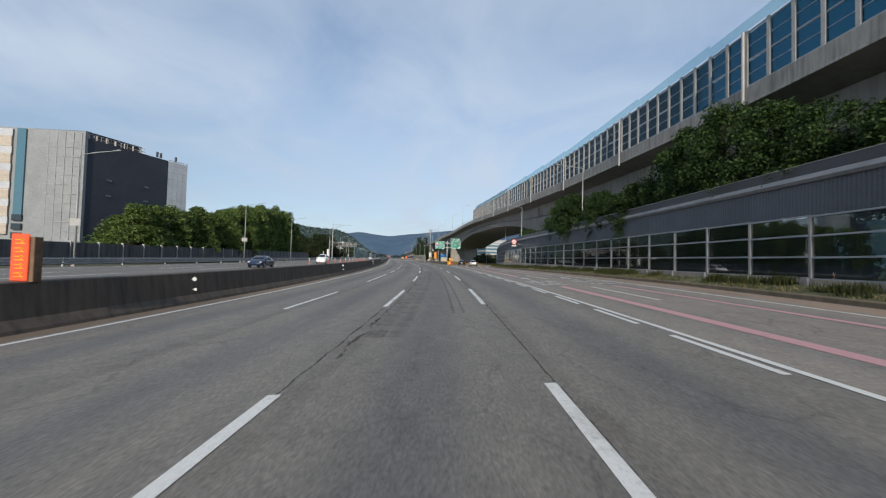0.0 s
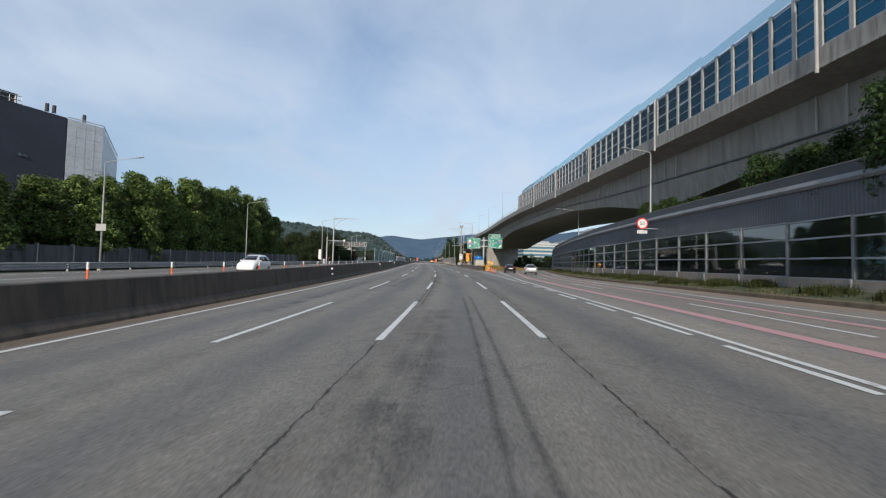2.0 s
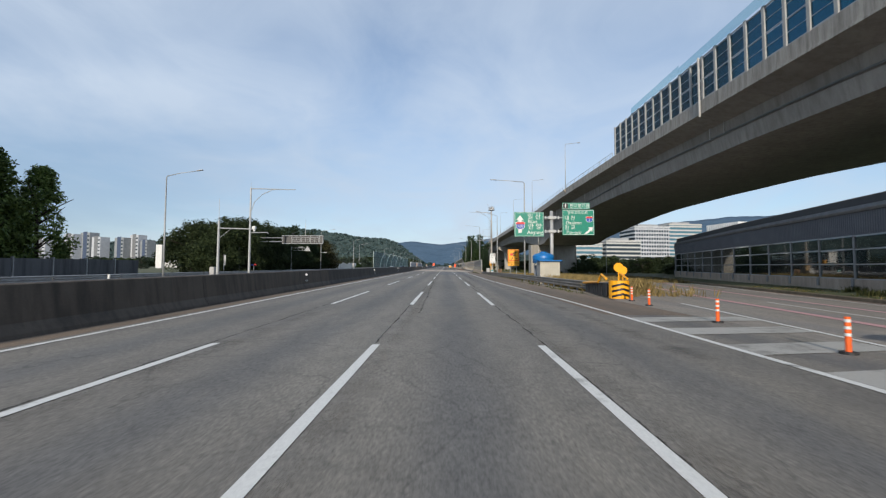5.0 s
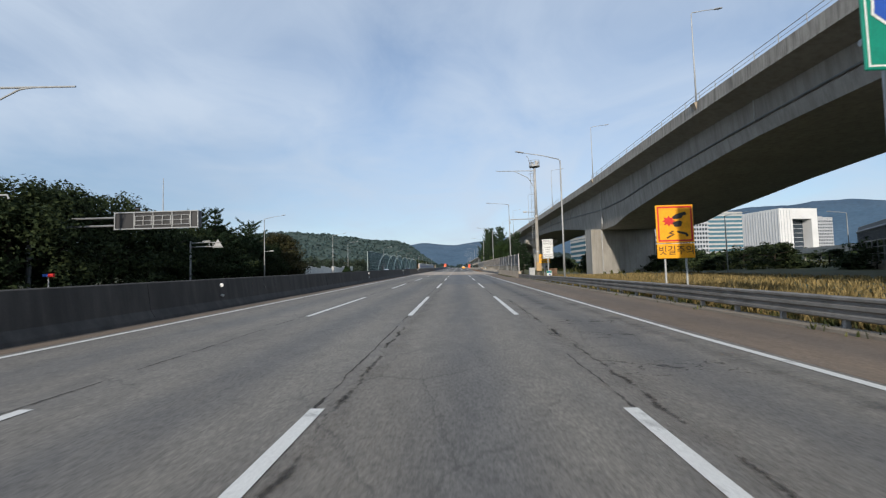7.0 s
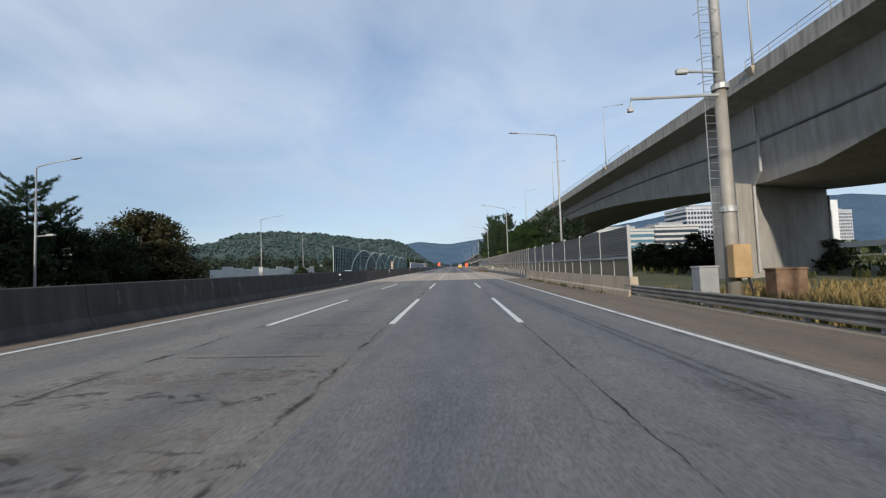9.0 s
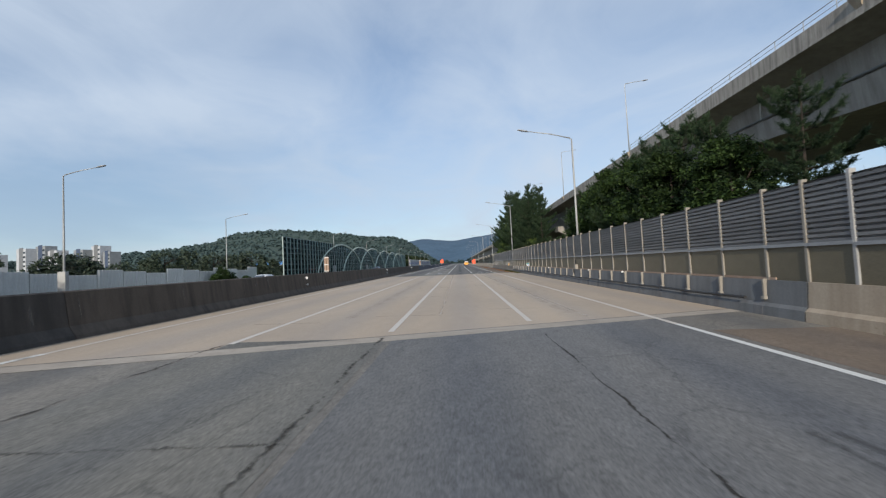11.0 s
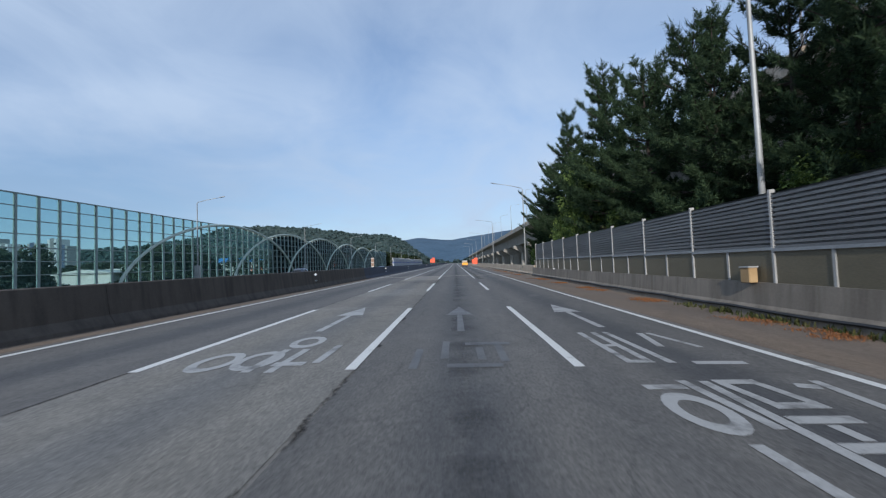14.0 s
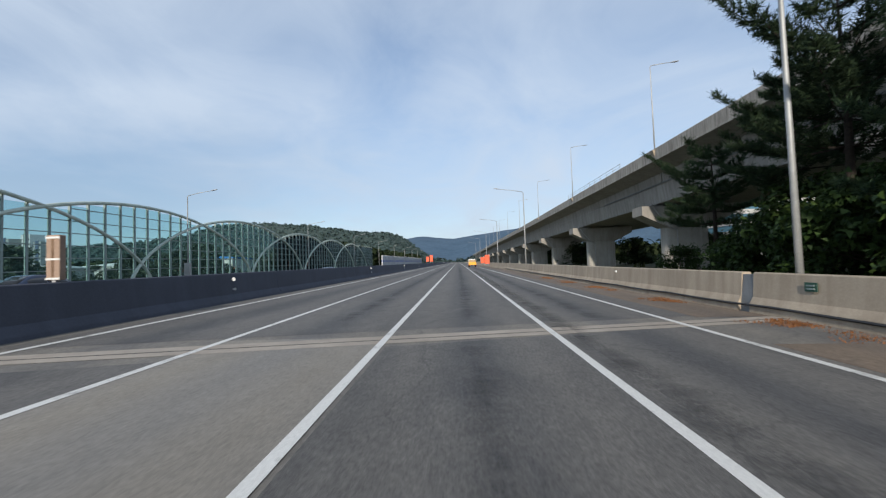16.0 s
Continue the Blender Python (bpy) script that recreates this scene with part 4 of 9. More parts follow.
seam(0.0, 300, 356, STAIN, 0.9, 0.0, 0.0142)
seam(0.0, 360, 460, STAIN, 0.9, 0.0, 0.0142)
seam(-3.5, 360, 460, STAIN, 0.9, 0.0, 0.0142)
seam(3.5, 360, 460, STAIN, 0.9, 0.0, 0.0142)
for y, u0, u1 in ((205.9, -4.9, -2.5), (210.3, -4.9, -2.4), (218.2, -4.9, -2.3), (222.6, -4.9, -2.3), (214.0, -4.8, -2.8)):
    cross_seam(y, u0, u1, TAR_RAGGED, 0.25, 0.02, 0.0126)
for k, y in enumerate((216.0, 226.0, 229.0, 233.0, 238.0, 243.0)):
    cross_seam(y, -8.7 if k % 3 == 0 else -5.3, -1.75, CRACK_WIDE if k % 2 else CRACK, 0.6)
for k, (y, u0, u1, half, pale) in enumerate(((203.2, -8.4, -2.3, 0.5, 0), (201.2, -4.5, -1.75, 0.8, 0), (204.7, -3.7, -1.8, 1.2, 0), (200.3, -8.2, -5.4, 0.7, 0), (221.4, -3.6, -1.9, 0.8, 0), (230.8, -5.0, -2.4, 0.7, 0),
                                               (163.0, 2.1, 4.2, 0.9, 0), (166.4, 2.0, 3.9, 0.9, 0), (169.0, 2.6, 4.4, 0.8, 0), (339.4, -5.0, -2.0, 0.9, 0), (204.4, -5.8, -2.2, 1.2, 1), (201.9, -4.8, -2.4, 0.7, 1), (199.6, -5.0, -2.5, 0.9, 1), (208.6, -4.4, -2.0, 1.0, 1), (340.6, -5.1, -2.2, 1.0, 1))):
    cross_seam(y, u0, u1, FLECK_PALE if pale else FLECK_DARK, half, 0.0, (0.0105 if pale else 0.0118) + 0.0001 * k)
for y0, y1, u in ((337, 347, -2.0), (78, 92, -1.6)):
    seam(u, y0, y1, FLECK_DARK, 0.55, 0.0, 0.0142)
for y0, y1, u in ((-20, 60, -1.5), (-20, 60, 2.0), (60, 130, -1.5), (60, 130, 2.1), (130, 198, -1.5), (130, 178, 2.2), (-20, 128, -5.0)):
    seam(u, y0, y1, ROAD_DUST, 0.9, 0.0, 0.0108)
cross_seam(180.5, -3.5, 5.0, CRACK_WIDE, 0.6)
cross_seam(145.5, -2.8, -0.2, CRACK)
cross_seam(36.0, 1.2, 4.6, CRACK)
cross_seam(96.0, 1.2, 3.4, CRACK)
for k in range(9):
    cross_seam(262 + 4.3 * k, 1.9, 4.6, CHALK, 0.2, 0.37)
seam(3.6, 252, 299, CHALK, 0.3, -0.95)
seam(-0.75, 253, 299, CHALK, 0.3, -0.2)
seam(3.3, 253, 299, SLAB_STAIN, 0.9)
seam(-3.6, 253, 299, SLAB_STAIN, 0.9)
# opposite carriageway lines
line(-12.0, -70, 900, 0.16)
line(-31.6, -70, 900, 0.16)
for u in (-15.6, -19.2, -22.8, -26.4):
    for k in range(-3, 36):
        line(u, 6 + 20 * k, 15 + 20 * k, 0.15, d=9)

# ---- kerb and planted bank beside the ramp ----
bm = bmesh.new()
sweep(bm, steps(-70, 214, 4), lambda y: [(kerb_u(y), -0.1), (kerb_u(y), 0.17), (kerb_u(y) + 0.03, 0.2), (kerb_u(y) + 0.28, 0.2), (kerb_u(y) + 0.3, -0.1)])
part("kerb", bm, KERB_MOSS, kind="structure")

# ---- median barrier, cast in lengths ----
def median_profile(y):
    return [(-9.95, -0.05), (-10.0, 0.10), (-10.16, 0.34), (-10.28, 1.22), (-10.32, 1.25), (-10.60, 1.25), (-10.64, 1.22), (-10.76, 0.34), (-10.92, 0.10), (-10.97, -0.05)]


median = thing("median_barrier", on(-10.45, 60), "soot-stained cast concrete median barrier between the carriageways", "barrier")
y0 = -70.0
while y0 < 880:
    y1 = y0 + (20 if y0 < 400 else 60)
    for cut in (294.6, 352.0):
        if y0 < cut < y1 - 0.5:
            y1 = cut
    bm = bmesh.new()
    sweep(bm, steps(y0 + 0.012, y1 - 0.012, 5), median_profile)
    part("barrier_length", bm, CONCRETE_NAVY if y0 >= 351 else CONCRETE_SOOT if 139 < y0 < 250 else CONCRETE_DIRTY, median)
    y0 = y1

# pale lime runs down its face
rng = random.Random(21)
y = 176.0
while y < 300:
    y += rng.choice((1.0, 1.4, 2.2, 3.4, 4.6))
    h1 = rng.uniform(0.95, 1.2)
    h0 = h1 - rng.uniform(0.35, 0.8)
    w = rng.uniform(0.10, 0.2)
    verts, uvs = [], []
    for k in range(5):
        h = h1 + (h0 - h1) * k / 4
        u = lerp(h, (0.10, 0.34, 1.22), (-10.0, -10.16, -10.28)) + 0.004
        for e in (-1, 1):
            verts.append(on(u, y + e * w * (1.0 + 0.25 * k), h))
            uvs.append((e * 0.2 * (1.0 + 0.12 * k), 3.1 * y + h))
    me = bpy.data.meshes.new("lime_stain")
    me.from_pydata([median.matrix_basis.inverted() @ v for v in verts], [], [(2 * k, 2 * k + 1, 2 * k + 3, 2 * k + 2) for k in range(4)])
    layer = me.uv_layers.new(name="UVMap")
    for lo in me.loops:
        layer.data[lo.index].uv = uvs[lo.vertex_index]
    me.materials.append(LIME_RUN)
    c = new("lime_stain", me)
    c.parent = median

# ---- concrete parapet on the right beyond the noise barrier ----
parapet = thing("roadside_parapet", on(8.4, 360), "warm grey concrete parapet along the road edge", "barrier")
for ya, yb in ((351.0, 361.0), (361.55, 395), (395.02, 440), (440.02, 520), (520.02, 700), (700.02, 880)):
    bm = bmesh.new()
    o = 0.35 if ya < 361.2 and ya > 351 else 0.0
    sweep(bm, steps(ya, yb, 6), lambda y: [(8.22, -0.05), (8.25, 0.25), (8.36, 0.45), (8.42, 1.14), (8.46, 1.17), (8.66, 1.17), (8.70, 1.14), (8.72, -0.05)])
    part("parapet_length", bm, CONCRETE_WARM, parapet)
bm = bmesh.new()
sweep(bm, [361.02, 361.53], [(8.3, -0.05), (8.45, 1.1), (8.64, 1.1), (8.68, -0.05)])
part("expansion_gap", bm, STEEL_DARK, parapet)
bm = bmesh.new()
tube(bm, [on(8.2, y, 0.22 + 0.02 * math.sin(y)) for y in steps(352, 430, 2)], 0.035, 6)
part("cable", bm, BUMPER, parapet)
plate = thing("marker_plate", on(8.4, 358.7, 0.85), "small green plate with pale bars on the parapet", "sign")
bm = bmesh.new()
box(bm, on(8.34, 358.55, 0.75), on(8.36, 358.95, 0.97))
part("plate", bm, PLATE_GREEN, plate)
bm = bmesh.new()
box(bm, on(8.325, 358.62, 0.80), on(8.342, 358.88, 0.83))
box(bm, on(8.325, 358.62, 0.88), on(8.342, 358.88, 0.91))
part("print", bm, POST_TEAL, plate)

# ---- viaduct ----
EDGE_Y = (-80, 110, 130, 151, 173, 197, 232, 267, 300, 330, 371, 430, 600, 900)
EDGE_U = (20.5, 20.7, 21.5, 22.3, 23.0, 22.8, 22.6, 22.6, 22.0, 21.2, 20.3, 20.0, 19.0, 18.0)
RIM_Y = (-80, 28, 48, 69, 90, 110, 130, 151, 173, 197, 232, 267, 300, 328, 371, 400, 500, 700, 900)
RIM_H = (12.2, 12.6, 13.0, 13.3, 13.8, 14.1, 14.6, 15.2, 15.75, 15.45, 14.4, 14.05, 13.3, 12.6, 11.4, 11.1, 10.2, 9.0, 8.0)
SOF_Y = (-80, -10, 40, 80, 93, 101, 110, 129, 150, 180, 193, 201, 209, 216, 224, 230, 236, 243, 250, 258, 266, 275, 289, 309, 330, 345)
SOF_H = (9.0, 7.0, 10.6, 9.2, 8.0, 9.0, 10.3, 11.7, 12.3, 12.4, 12.1, 11.5, 10.7, 9.8, 8.8, 7.5, 7.4, 7.9, 8.6, 9.3, 9.9, 10.3, 10.5, 10.3, 9.2, 8.4)


def edge_u(y):
    return lerp(y, EDGE_Y, EDGE_U)


def rim_h(y):
    return lerp(y, RIM_Y, RIM_H)


def soffit_h(y):
    return lerp(y, SOF_Y, SOF_H) if y < 345 else rim_h(y) - 3.65


def pipe_h(y):
    """Height of the long drain pipe and the ledge under it on the girder's web."""
    return rim_h(y) - lerp(y, (-80, 80, 101, 110, 125, 141, 172, 195, 215, 224, 236, 255, 276, 310, 420), (2.9, 2.9, 2.6, 2.4, 1.85, 1.45, 1.6, 2.25, 2.85, 3.5, 3.5, 2.5, 1.9, 1.6, 1.6))


viaduct = thing("viaduct", at(edge_u(231) + 5, 231, 0), "long grey concrete box-girder viaduct on piers above the ramp", "bridge")
VY = steps(-80, 309, 5) + steps(309, 900, 12)[1:]


def vp(u, y, h):
    return at(edge_u(y) + u, y, h)


def far_u(y):
    """Far lower edge of the box girder, from the near rim."""
    return lerp(y, (-80, 149, 157, 166, 183, 205, 240, 275, 312), (24.0, 23.8, 21.6, 19.9, 19.6, 18.4, 16.2, 17.0, 17.8))


bm = bmesh.new()
sweep(bm, VY, lambda y: [(0.06, rim_h(y) + 0.02), (0.06, rim_h(y) + 0.30), (far_u(y) + 2.8, rim_h(y) + 0.30), (far_u(y) + 2.8, rim_h(y) + 0.02), (far_u(y) + 0.6, rim_h(y) - 0.5), (2.35, rim_h(y) - 0.5)], vp)
part("deck_slab", bm, CONCRETE, viaduct)
bm = bmesh.new()
sweep(bm, VY, lambda y: [(2.4, rim_h(y) - 0.505), (far_u(y) + 0.55, rim_h(y) - 0.505), (far_u(y), soffit_h(y)), (2.75, soffit_h(y)), (2.50, pipe_h(y) - 0.16), (2.56, pipe_h(y) - 0.10)], vp)
part("box_girder", bm, GIRDER_CONC, viaduct)
bm = bmesh.new()
sweep(bm, VY, lambda y: [(-0.05, rim_h(y)), (-0.05, rim_h(y) + 0.13), (0, rim_h(y) + 0.17), (0, rim_h(y) + 1.22), (0.05, rim_h(y) + 1.27), (0.28, rim_h(y) + 1.27), (0.33, rim_h(y) + 1.22), (0.40, rim_h(y) + 0.302), (0.055, rim_h(y) + 0.302), (0.055, rim_h(y))], vp)
part("parapet", bm, PARAPET_CONC, viaduct)
bm = bmesh.new()
sweep(bm, VY, lambda y: [(far_u(y) + 2.82, rim_h(y)), (far_u(y) + 2.82, rim_h(y) + 1.25), (far_u(y) + 2.52, rim_h(y) + 1.25), (far_u(y) + 2.52, rim_h(y) + 0.304)], vp)
part("parapet", bm, CONCRETE_PALE, viaduct)
bm = bmesh.new()
tube(bm, [vp(2.42, y, pipe_h(y)) for y in VY if y < 420], 0.085, 6)
part("drain_pipe", bm, STEEL_DARK, viaduct)
for y in [49.3, 51.6, 69.6, 71.9, 89.8, 92.1, 110.0, 112.4, 130.3, 132.6, 151.6, 153.9] + [173.5 + 20.4 * k for k in range(12)]:
    bm = bmesh.new()
    d = rim_h(y)
    tube(bm, [vp(2.33, y, d - 0.46), vp(2.34, y, pipe_h(y) - 0.04)], 0.055, 8)
    part("downpipe", bm, WALL_WHITE, viaduct, "white downpipe")
# deepened end of the span past the joint
bm = bmesh.new()
sweep(bm, [310.2, 311.8, 316, 321], lambda y: [(-0.06, rim_h(y) - 0.004), (-0.06, rim_h(y) - lerp(y, (310.2, 311.8, 321), (0.25, 0.62, 0.06))), (0.45, rim_h(y) - lerp(y, (310.2, 311.8, 321), (0.25, 0.62, 0.06))), (0.75, rim_h(y) - 0.20), (0.75, rim_h(y) - 0.004)], vp)
part("edge_beam", bm, PARAPET_CONC, viaduct)
# broad wall pier of the long span
for y0, y1 in ((92.0, 97.0), (234.6, 240.2)):
    bm = bmesh.new()
    plan = ((0.4, y0), (1.0, y0 + 0.4 - 0.12), (15.4, y0 + 9.6), (14.2, y0 + 12.6), (0.4, y0 + 3.6)) if y0 > 200 else ((7.0, y0), (16.5, y0), (16.5, y1), (7.0, y1))
    a = [vp(u, y, -0.4) for u, y in plan]
    b = [vp(u, y, soffit_h(y) + 0.05) for u, y in plan]
    loft(bm, [a, b])
    pier = part("pier", bm, CONCRETE_PALE, viaduct)
    if y0 < 200:
        continue
    bm = bmesh.new()
    tube(bm, [vp(2.3, y0 - 0.3, rim_h(y0) - 3.1), vp(2.3, y0 - 0.3, soffit_h(y0) + 0.9), vp(2.6, y0 + 1.1, soffit_h(y0) - 0.1), vp(2.6, y0 + 1.1, 0.2)], 0.12, 8)
    part("downpipe", bm, POST_GREY, pier)
    bm = bmesh.new()
    tube(bm, [vp(15.2, y0 + 9.2, soffit_h(y0) - 0.1), vp(15.2, y0 + 9.2, 0.2)], 0.11, 8)
    part("downpipe", bm, POST_GREY, pier)
for y in [309 + 30.8 * k for k in range(16)]:
    s = soffit_h(y) - 0.25
    bm = bmesh.new()
    out = [(0.9, s), (11.5, s), (11.5, s - 1.05), (8.6, s - 2.5), (3.8, s - 2.5), (0.9, s - 1.05)]
    loft(bm, [[vp(u, y - 1.45, h) for u, h in out], [vp(u, y + 1.45, h) for u, h in out]])
    cap = part("pier_cap", bm, CONCRETE, viaduct)
    bm = bmesh.new()
    plan = [(6.2 + 2.5 * math.copysign(abs(math.cos(a)) ** 0.5, math.cos(a)), 1.25 * math.copysign(abs(math.sin(a)) ** 0.6, math.sin(a))) for a in [math.pi * (2 * j + 1) / 20 for j in range(20)]]
    loft(bm, [[vp(u, y + v, -0.4) for u, v in plan], [vp(u, y + v, s - 2.45) for u, v in plan]])
    part("pier", bm, CONCRETE_PALE, viaduct)
    for u in (3.4, 9.0):
        bm = bmesh.new()
        box(bm, vp(u - 0.4, y - 0.4, s - 0.01), vp(u + 0.4, y + 0.4, s + 0.27 + SLOPE))
        part("bearing", bm, STEEL_DULL, cap)
    bm = bmesh.new()
    tube(bm, [vp(1.9, y - 1.52, s + 0.2), vp(3.9, y - 1.54, s - 2.5), vp(4.85, y - 1.25, s - 2.8), vp(4.85, y - 1.25, 0.1)], 0.08, 6)
    part("downpipe", bm, POST_GREY, cap)
# light rail on the parapet past the noise barrier
rail = thing("parapet_rail", vp(0.2, 190, rim_h(190) + 1.27), "thin galvanised safety rail on the viaduct parapet", "railing")
for ya, yb in ((174.5, 232.0), (255.0, 296.0), (404.0, 430.0)):
    bm = bmesh.new()
    tube(bm, [vp(0.16, y, rim_h(y) + 1.95) for y in steps(ya, yb, 4)], 0.03, 5)
    tube(bm, [vp(0.16, y, rim_h(y) + 1.6) for y in steps(ya, yb, 4)], 0.02, 5)
    part("rail", bm, STEEL, rail)
    for y in steps(ya, yb, 2.6):
        bm = bmesh.new()
        tube(bm, [vp(0.16, y, rim_h(y) + 1.26), vp(0.16, y, rim_h(y) + 1.97)], 0.03, 5)
        part("post", bm, STEEL, rail)

# ---- blue-glazed noise barrier on the viaduct ----
deck_barrier = thing("viaduct_noise_barrier", vp(0.15, 60, rim_h(60) + 1.27), "tall noise barrier with blue panes and grey posts on the viaduct", "noise barrier")
bm = bmesh.new()
box(bm, (-0.13, -0.13, 0), (0.10, 0.13, 3.95))
POST_ME = mesh_of("post", bm, POST_GREY)
bm = bmesh.new()
box(bm, (-0.012, 0.0, 0.0), (0.012, 1.0, 1.0))
PANE_BLUE_ME = mesh_of("pane", bm, GLASS_BLUE)
bm = bmesh.new()
box(bm, (-0.05, 0.0, -0.05), (0.05, 1.0, 0.05))
RAIL_ME = mesh_of("rail", bm, STEEL_DULL)
bm = bmesh.new()
box(bm, (-0.008, 0.0, 0.0), (0.008, 1.0, 1.0))
NET_ME = mesh_of("screen", bm, GLASS_NET)
# thin pale bar modelled in place of a reflection across the glass
bm = bmesh.new()
box(bm, (-0.03, 0.0, -0.022), (0.03, 1.0, 0.022))
BAR_ME = mesh_of("glazing_bar", bm, STEEL)


def bay_matrix(p, q, lo, hi, parent):
    """Carries a unit sheet (y along, z up) onto the bay from p to q between two heights."""
    d = Vector(q) - Vector(p)
    n = Vector((d.y, -d.x, 0)).normalized()
    m = Matrix.Identity(4)
    for r in range(3):
        m[r][0], m[r][1], m[r][2] = n[r], d[r], (0, 0, hi - lo)[r]
        m[r][3] = (p[0], p[1], p[2] + lo)[r]
    return parent.matrix_basis.inverted() @ m


pitch = 2.05
count = int((173.4 + 72) / pitch)
for k in range(count + 1):
    y = 173.4 - pitch * k
    p = vp(0.2, y, rim_h(y) + 1.25)
    piece("post", POST_ME, deck_barrier, deck_barrier.matrix_basis.inverted() @ Matrix.Translation(p))
    if k == count:
        break
    q = vp(0.2, y - pitch, rim_h(y - pitch) + 1.25)
    for lo, hi in ((0.12, 1.78), (1.92, 3.72)):
        piece("pane", PANE_BLUE_ME, deck_barrier, bay_matrix(p, q, lo, hi, deck_barrier))
    for h in (0.92, 2.84):
        piece("glazing_bar", BAR_ME, deck_barrier, bay_matrix(p, q, h, h + 1, deck_barrier))
    if k % 2 == 0:
        y2 = y - 2 * pitch
        q2 = vp(0.2, y2, rim_h(y2) + 1.25)
        for h in (0.06, 1.85, 3.8):
            piece("rail", RAIL_ME, deck_barrier, bay_matrix(p, q2, h, h + 1, deck_barrier))
    if k % 3 == 0:
        y2 = y - 3 * pitch
        q2 = vp(0.05, y2, rim_h(y2) + 1.25)
        tall = 4.6 if (k // 3) % 2 else 4.72
        if y < 172:
            piece("screen", NET_ME, deck_barrier, bay_matrix(vp(0.05, y, rim_h(y) + 1.25), q2, 3.86, tall, deck_barrier))
for y in (151, 130.5, 109.9, 89.4, 68.9, 48.4, 27.9, 7.4):
    bm = bmesh.new()
    tube(bm, [vp(-0.12, y, rim_h(y) - 0.25), vp(-0.12, y, rim_h(y) + 5.1)], 0.10, 8)
    part("downpipe", bm, POST_GREY, deck_barrier, "pale grey drainpipe")

# ---- noise barrier beside the ramp: concrete foot, clear panes, corrugated top ----
RW_Y = (-70, 0, 60, 80, 100, 118, 135, 158, 183, 205, 228, 240)
RW_U = (15.7, 15.9, 16.2, 16.6, 17.9, 20.6, 24, 29.2, 36, 47, 62, 74)
wall_pts, acc = [], 0.0
fine = [at(lerp(y, RW_Y, RW_U), y, lerp(y, (-70, 80, 130), (0.6, 0.55, 0.25))) for y in steps(-67.43, 240, 0.1)]
wall_pts.append(fine[0])
for p, q in zip(fine, fine[1:]):
    acc += (q - p).length
    if acc >= 3.73:
        wall_pts.append(q)
        acc -= 3.735
ramp_barrier = thing("ramp_noise_barrier", at(16.3, 60, 0.2), "tall roadside noise barrier of dark clear panes under corrugated grey metal", "noise barrier")
bm = bmesh.new()
loft(bm, [[p + Vector(o) for o in ((-0.22, 0, -1.2), (-0.18, 0, 0.72), (0.18, 0, 0.72), (0.22, 0, -1.2))] for p in wall_pts])
part("foot_wall", bm, FOOT_BEIGE, ramp_barrier)
bm = bmesh.new()
loft(bm, [[p + Vector(o) for o in ((-0.12, 0, 4.86), (-0.20, 0, 5.0), (-0.02, 0, 5.22), (0.35, 0, 5.36), (0.35, 0, 5.30), (0.02, 0, 5.1), (0.0, 0, 4.86))] for p in wall_pts])
part("cap_rail", bm, STEEL_DARK, ramp_barrier)
bm = bmesh.new()
loft(bm, [[p + Vector(o) for o in ((0.06, 0, 5.20), (0.24, 0, 5.76), (0.28, 0, 5.75), (0.12, 0, 5.17))] for p in wall_pts])
part("leaning_top", bm, BUMPER, ramp_barrier, "dark leaning top sheet")
bm = bmesh.new()
tube(bm, [p + Vector((0.25, 0, 5.78)) for p in wall_pts], 0.03, 5)
part("top_edge", bm, STEEL_WARM, ramp_barrier)
bm = bmesh.new()
box(bm, (-0.09, -0.065, 0.7), (0.07, 0.065, 3.46), 0.01)
RW_POST = mesh_of("post", bm, STEEL_DARK)
bm = bmesh.new()
box(bm, (-0.28, -0.10, 0.2), (-0.175, 0.10, 0.78), 0.025)
RW_BASE = mesh_of("post_base", bm, STEEL_DARK)
bm = bmesh.new()
box(bm, (-0.012, 0.0, 0.0), (0.012, 1.0, 1.0))
RW_PANE = mesh_of("pane", bm, GLASS_DARK)
bm = bmesh.new()
zig = []
for i in range(73):
    zig.append((0.03 if (i // 2) % 2 else -0.03, i / 72.0))
loft(bm, [[(x, y, 0.0) for x, y in zig], [(x, y, 1.0) for x, y in zig]], closed=False, cap=False)
RW_SHEET = mesh_of("corrugated_sheet", bm, CORRUGATED)
bm = bmesh.new()
box(bm, (-0.06, 0.0, -0.035), (0.06, 1.0, 0.035))
RW_RAIL = mesh_of("rail", bm, STEEL_DULL)
for i, p in enumerate(wall_pts):
    piece("post", RW_POST, ramp_barrier, ramp_barrier.matrix_basis.inverted() @ Matrix.Translation(p))
    piece("post_base", RW_BASE, ramp_barrier, ramp_barrier.matrix_basis.inverted() @ Matrix.Translation(p))
    if i + 1 == len(wall_pts):
        break
    q = wall_pts[i + 1]
    for lo, hi in ((0.80, 1.62), (1.72, 2.54), (2.64, 3.36)):
        piece("pane", RW_PANE, ramp_barrier, bay_matrix(p, q, lo, hi, ramp_barrier))
    for h in (0.76, 1.67, 2.59, 3.42):
        piece("rail", RW_RAIL, ramp_barrier, bay_matrix(p, q, h, h + 1, ramp_barrier))
    piece("corrugated_sheet", RW_SHEET, ramp_barrier, bay_matrix(p, q, 3.47, 4.9, ramp_barrier))

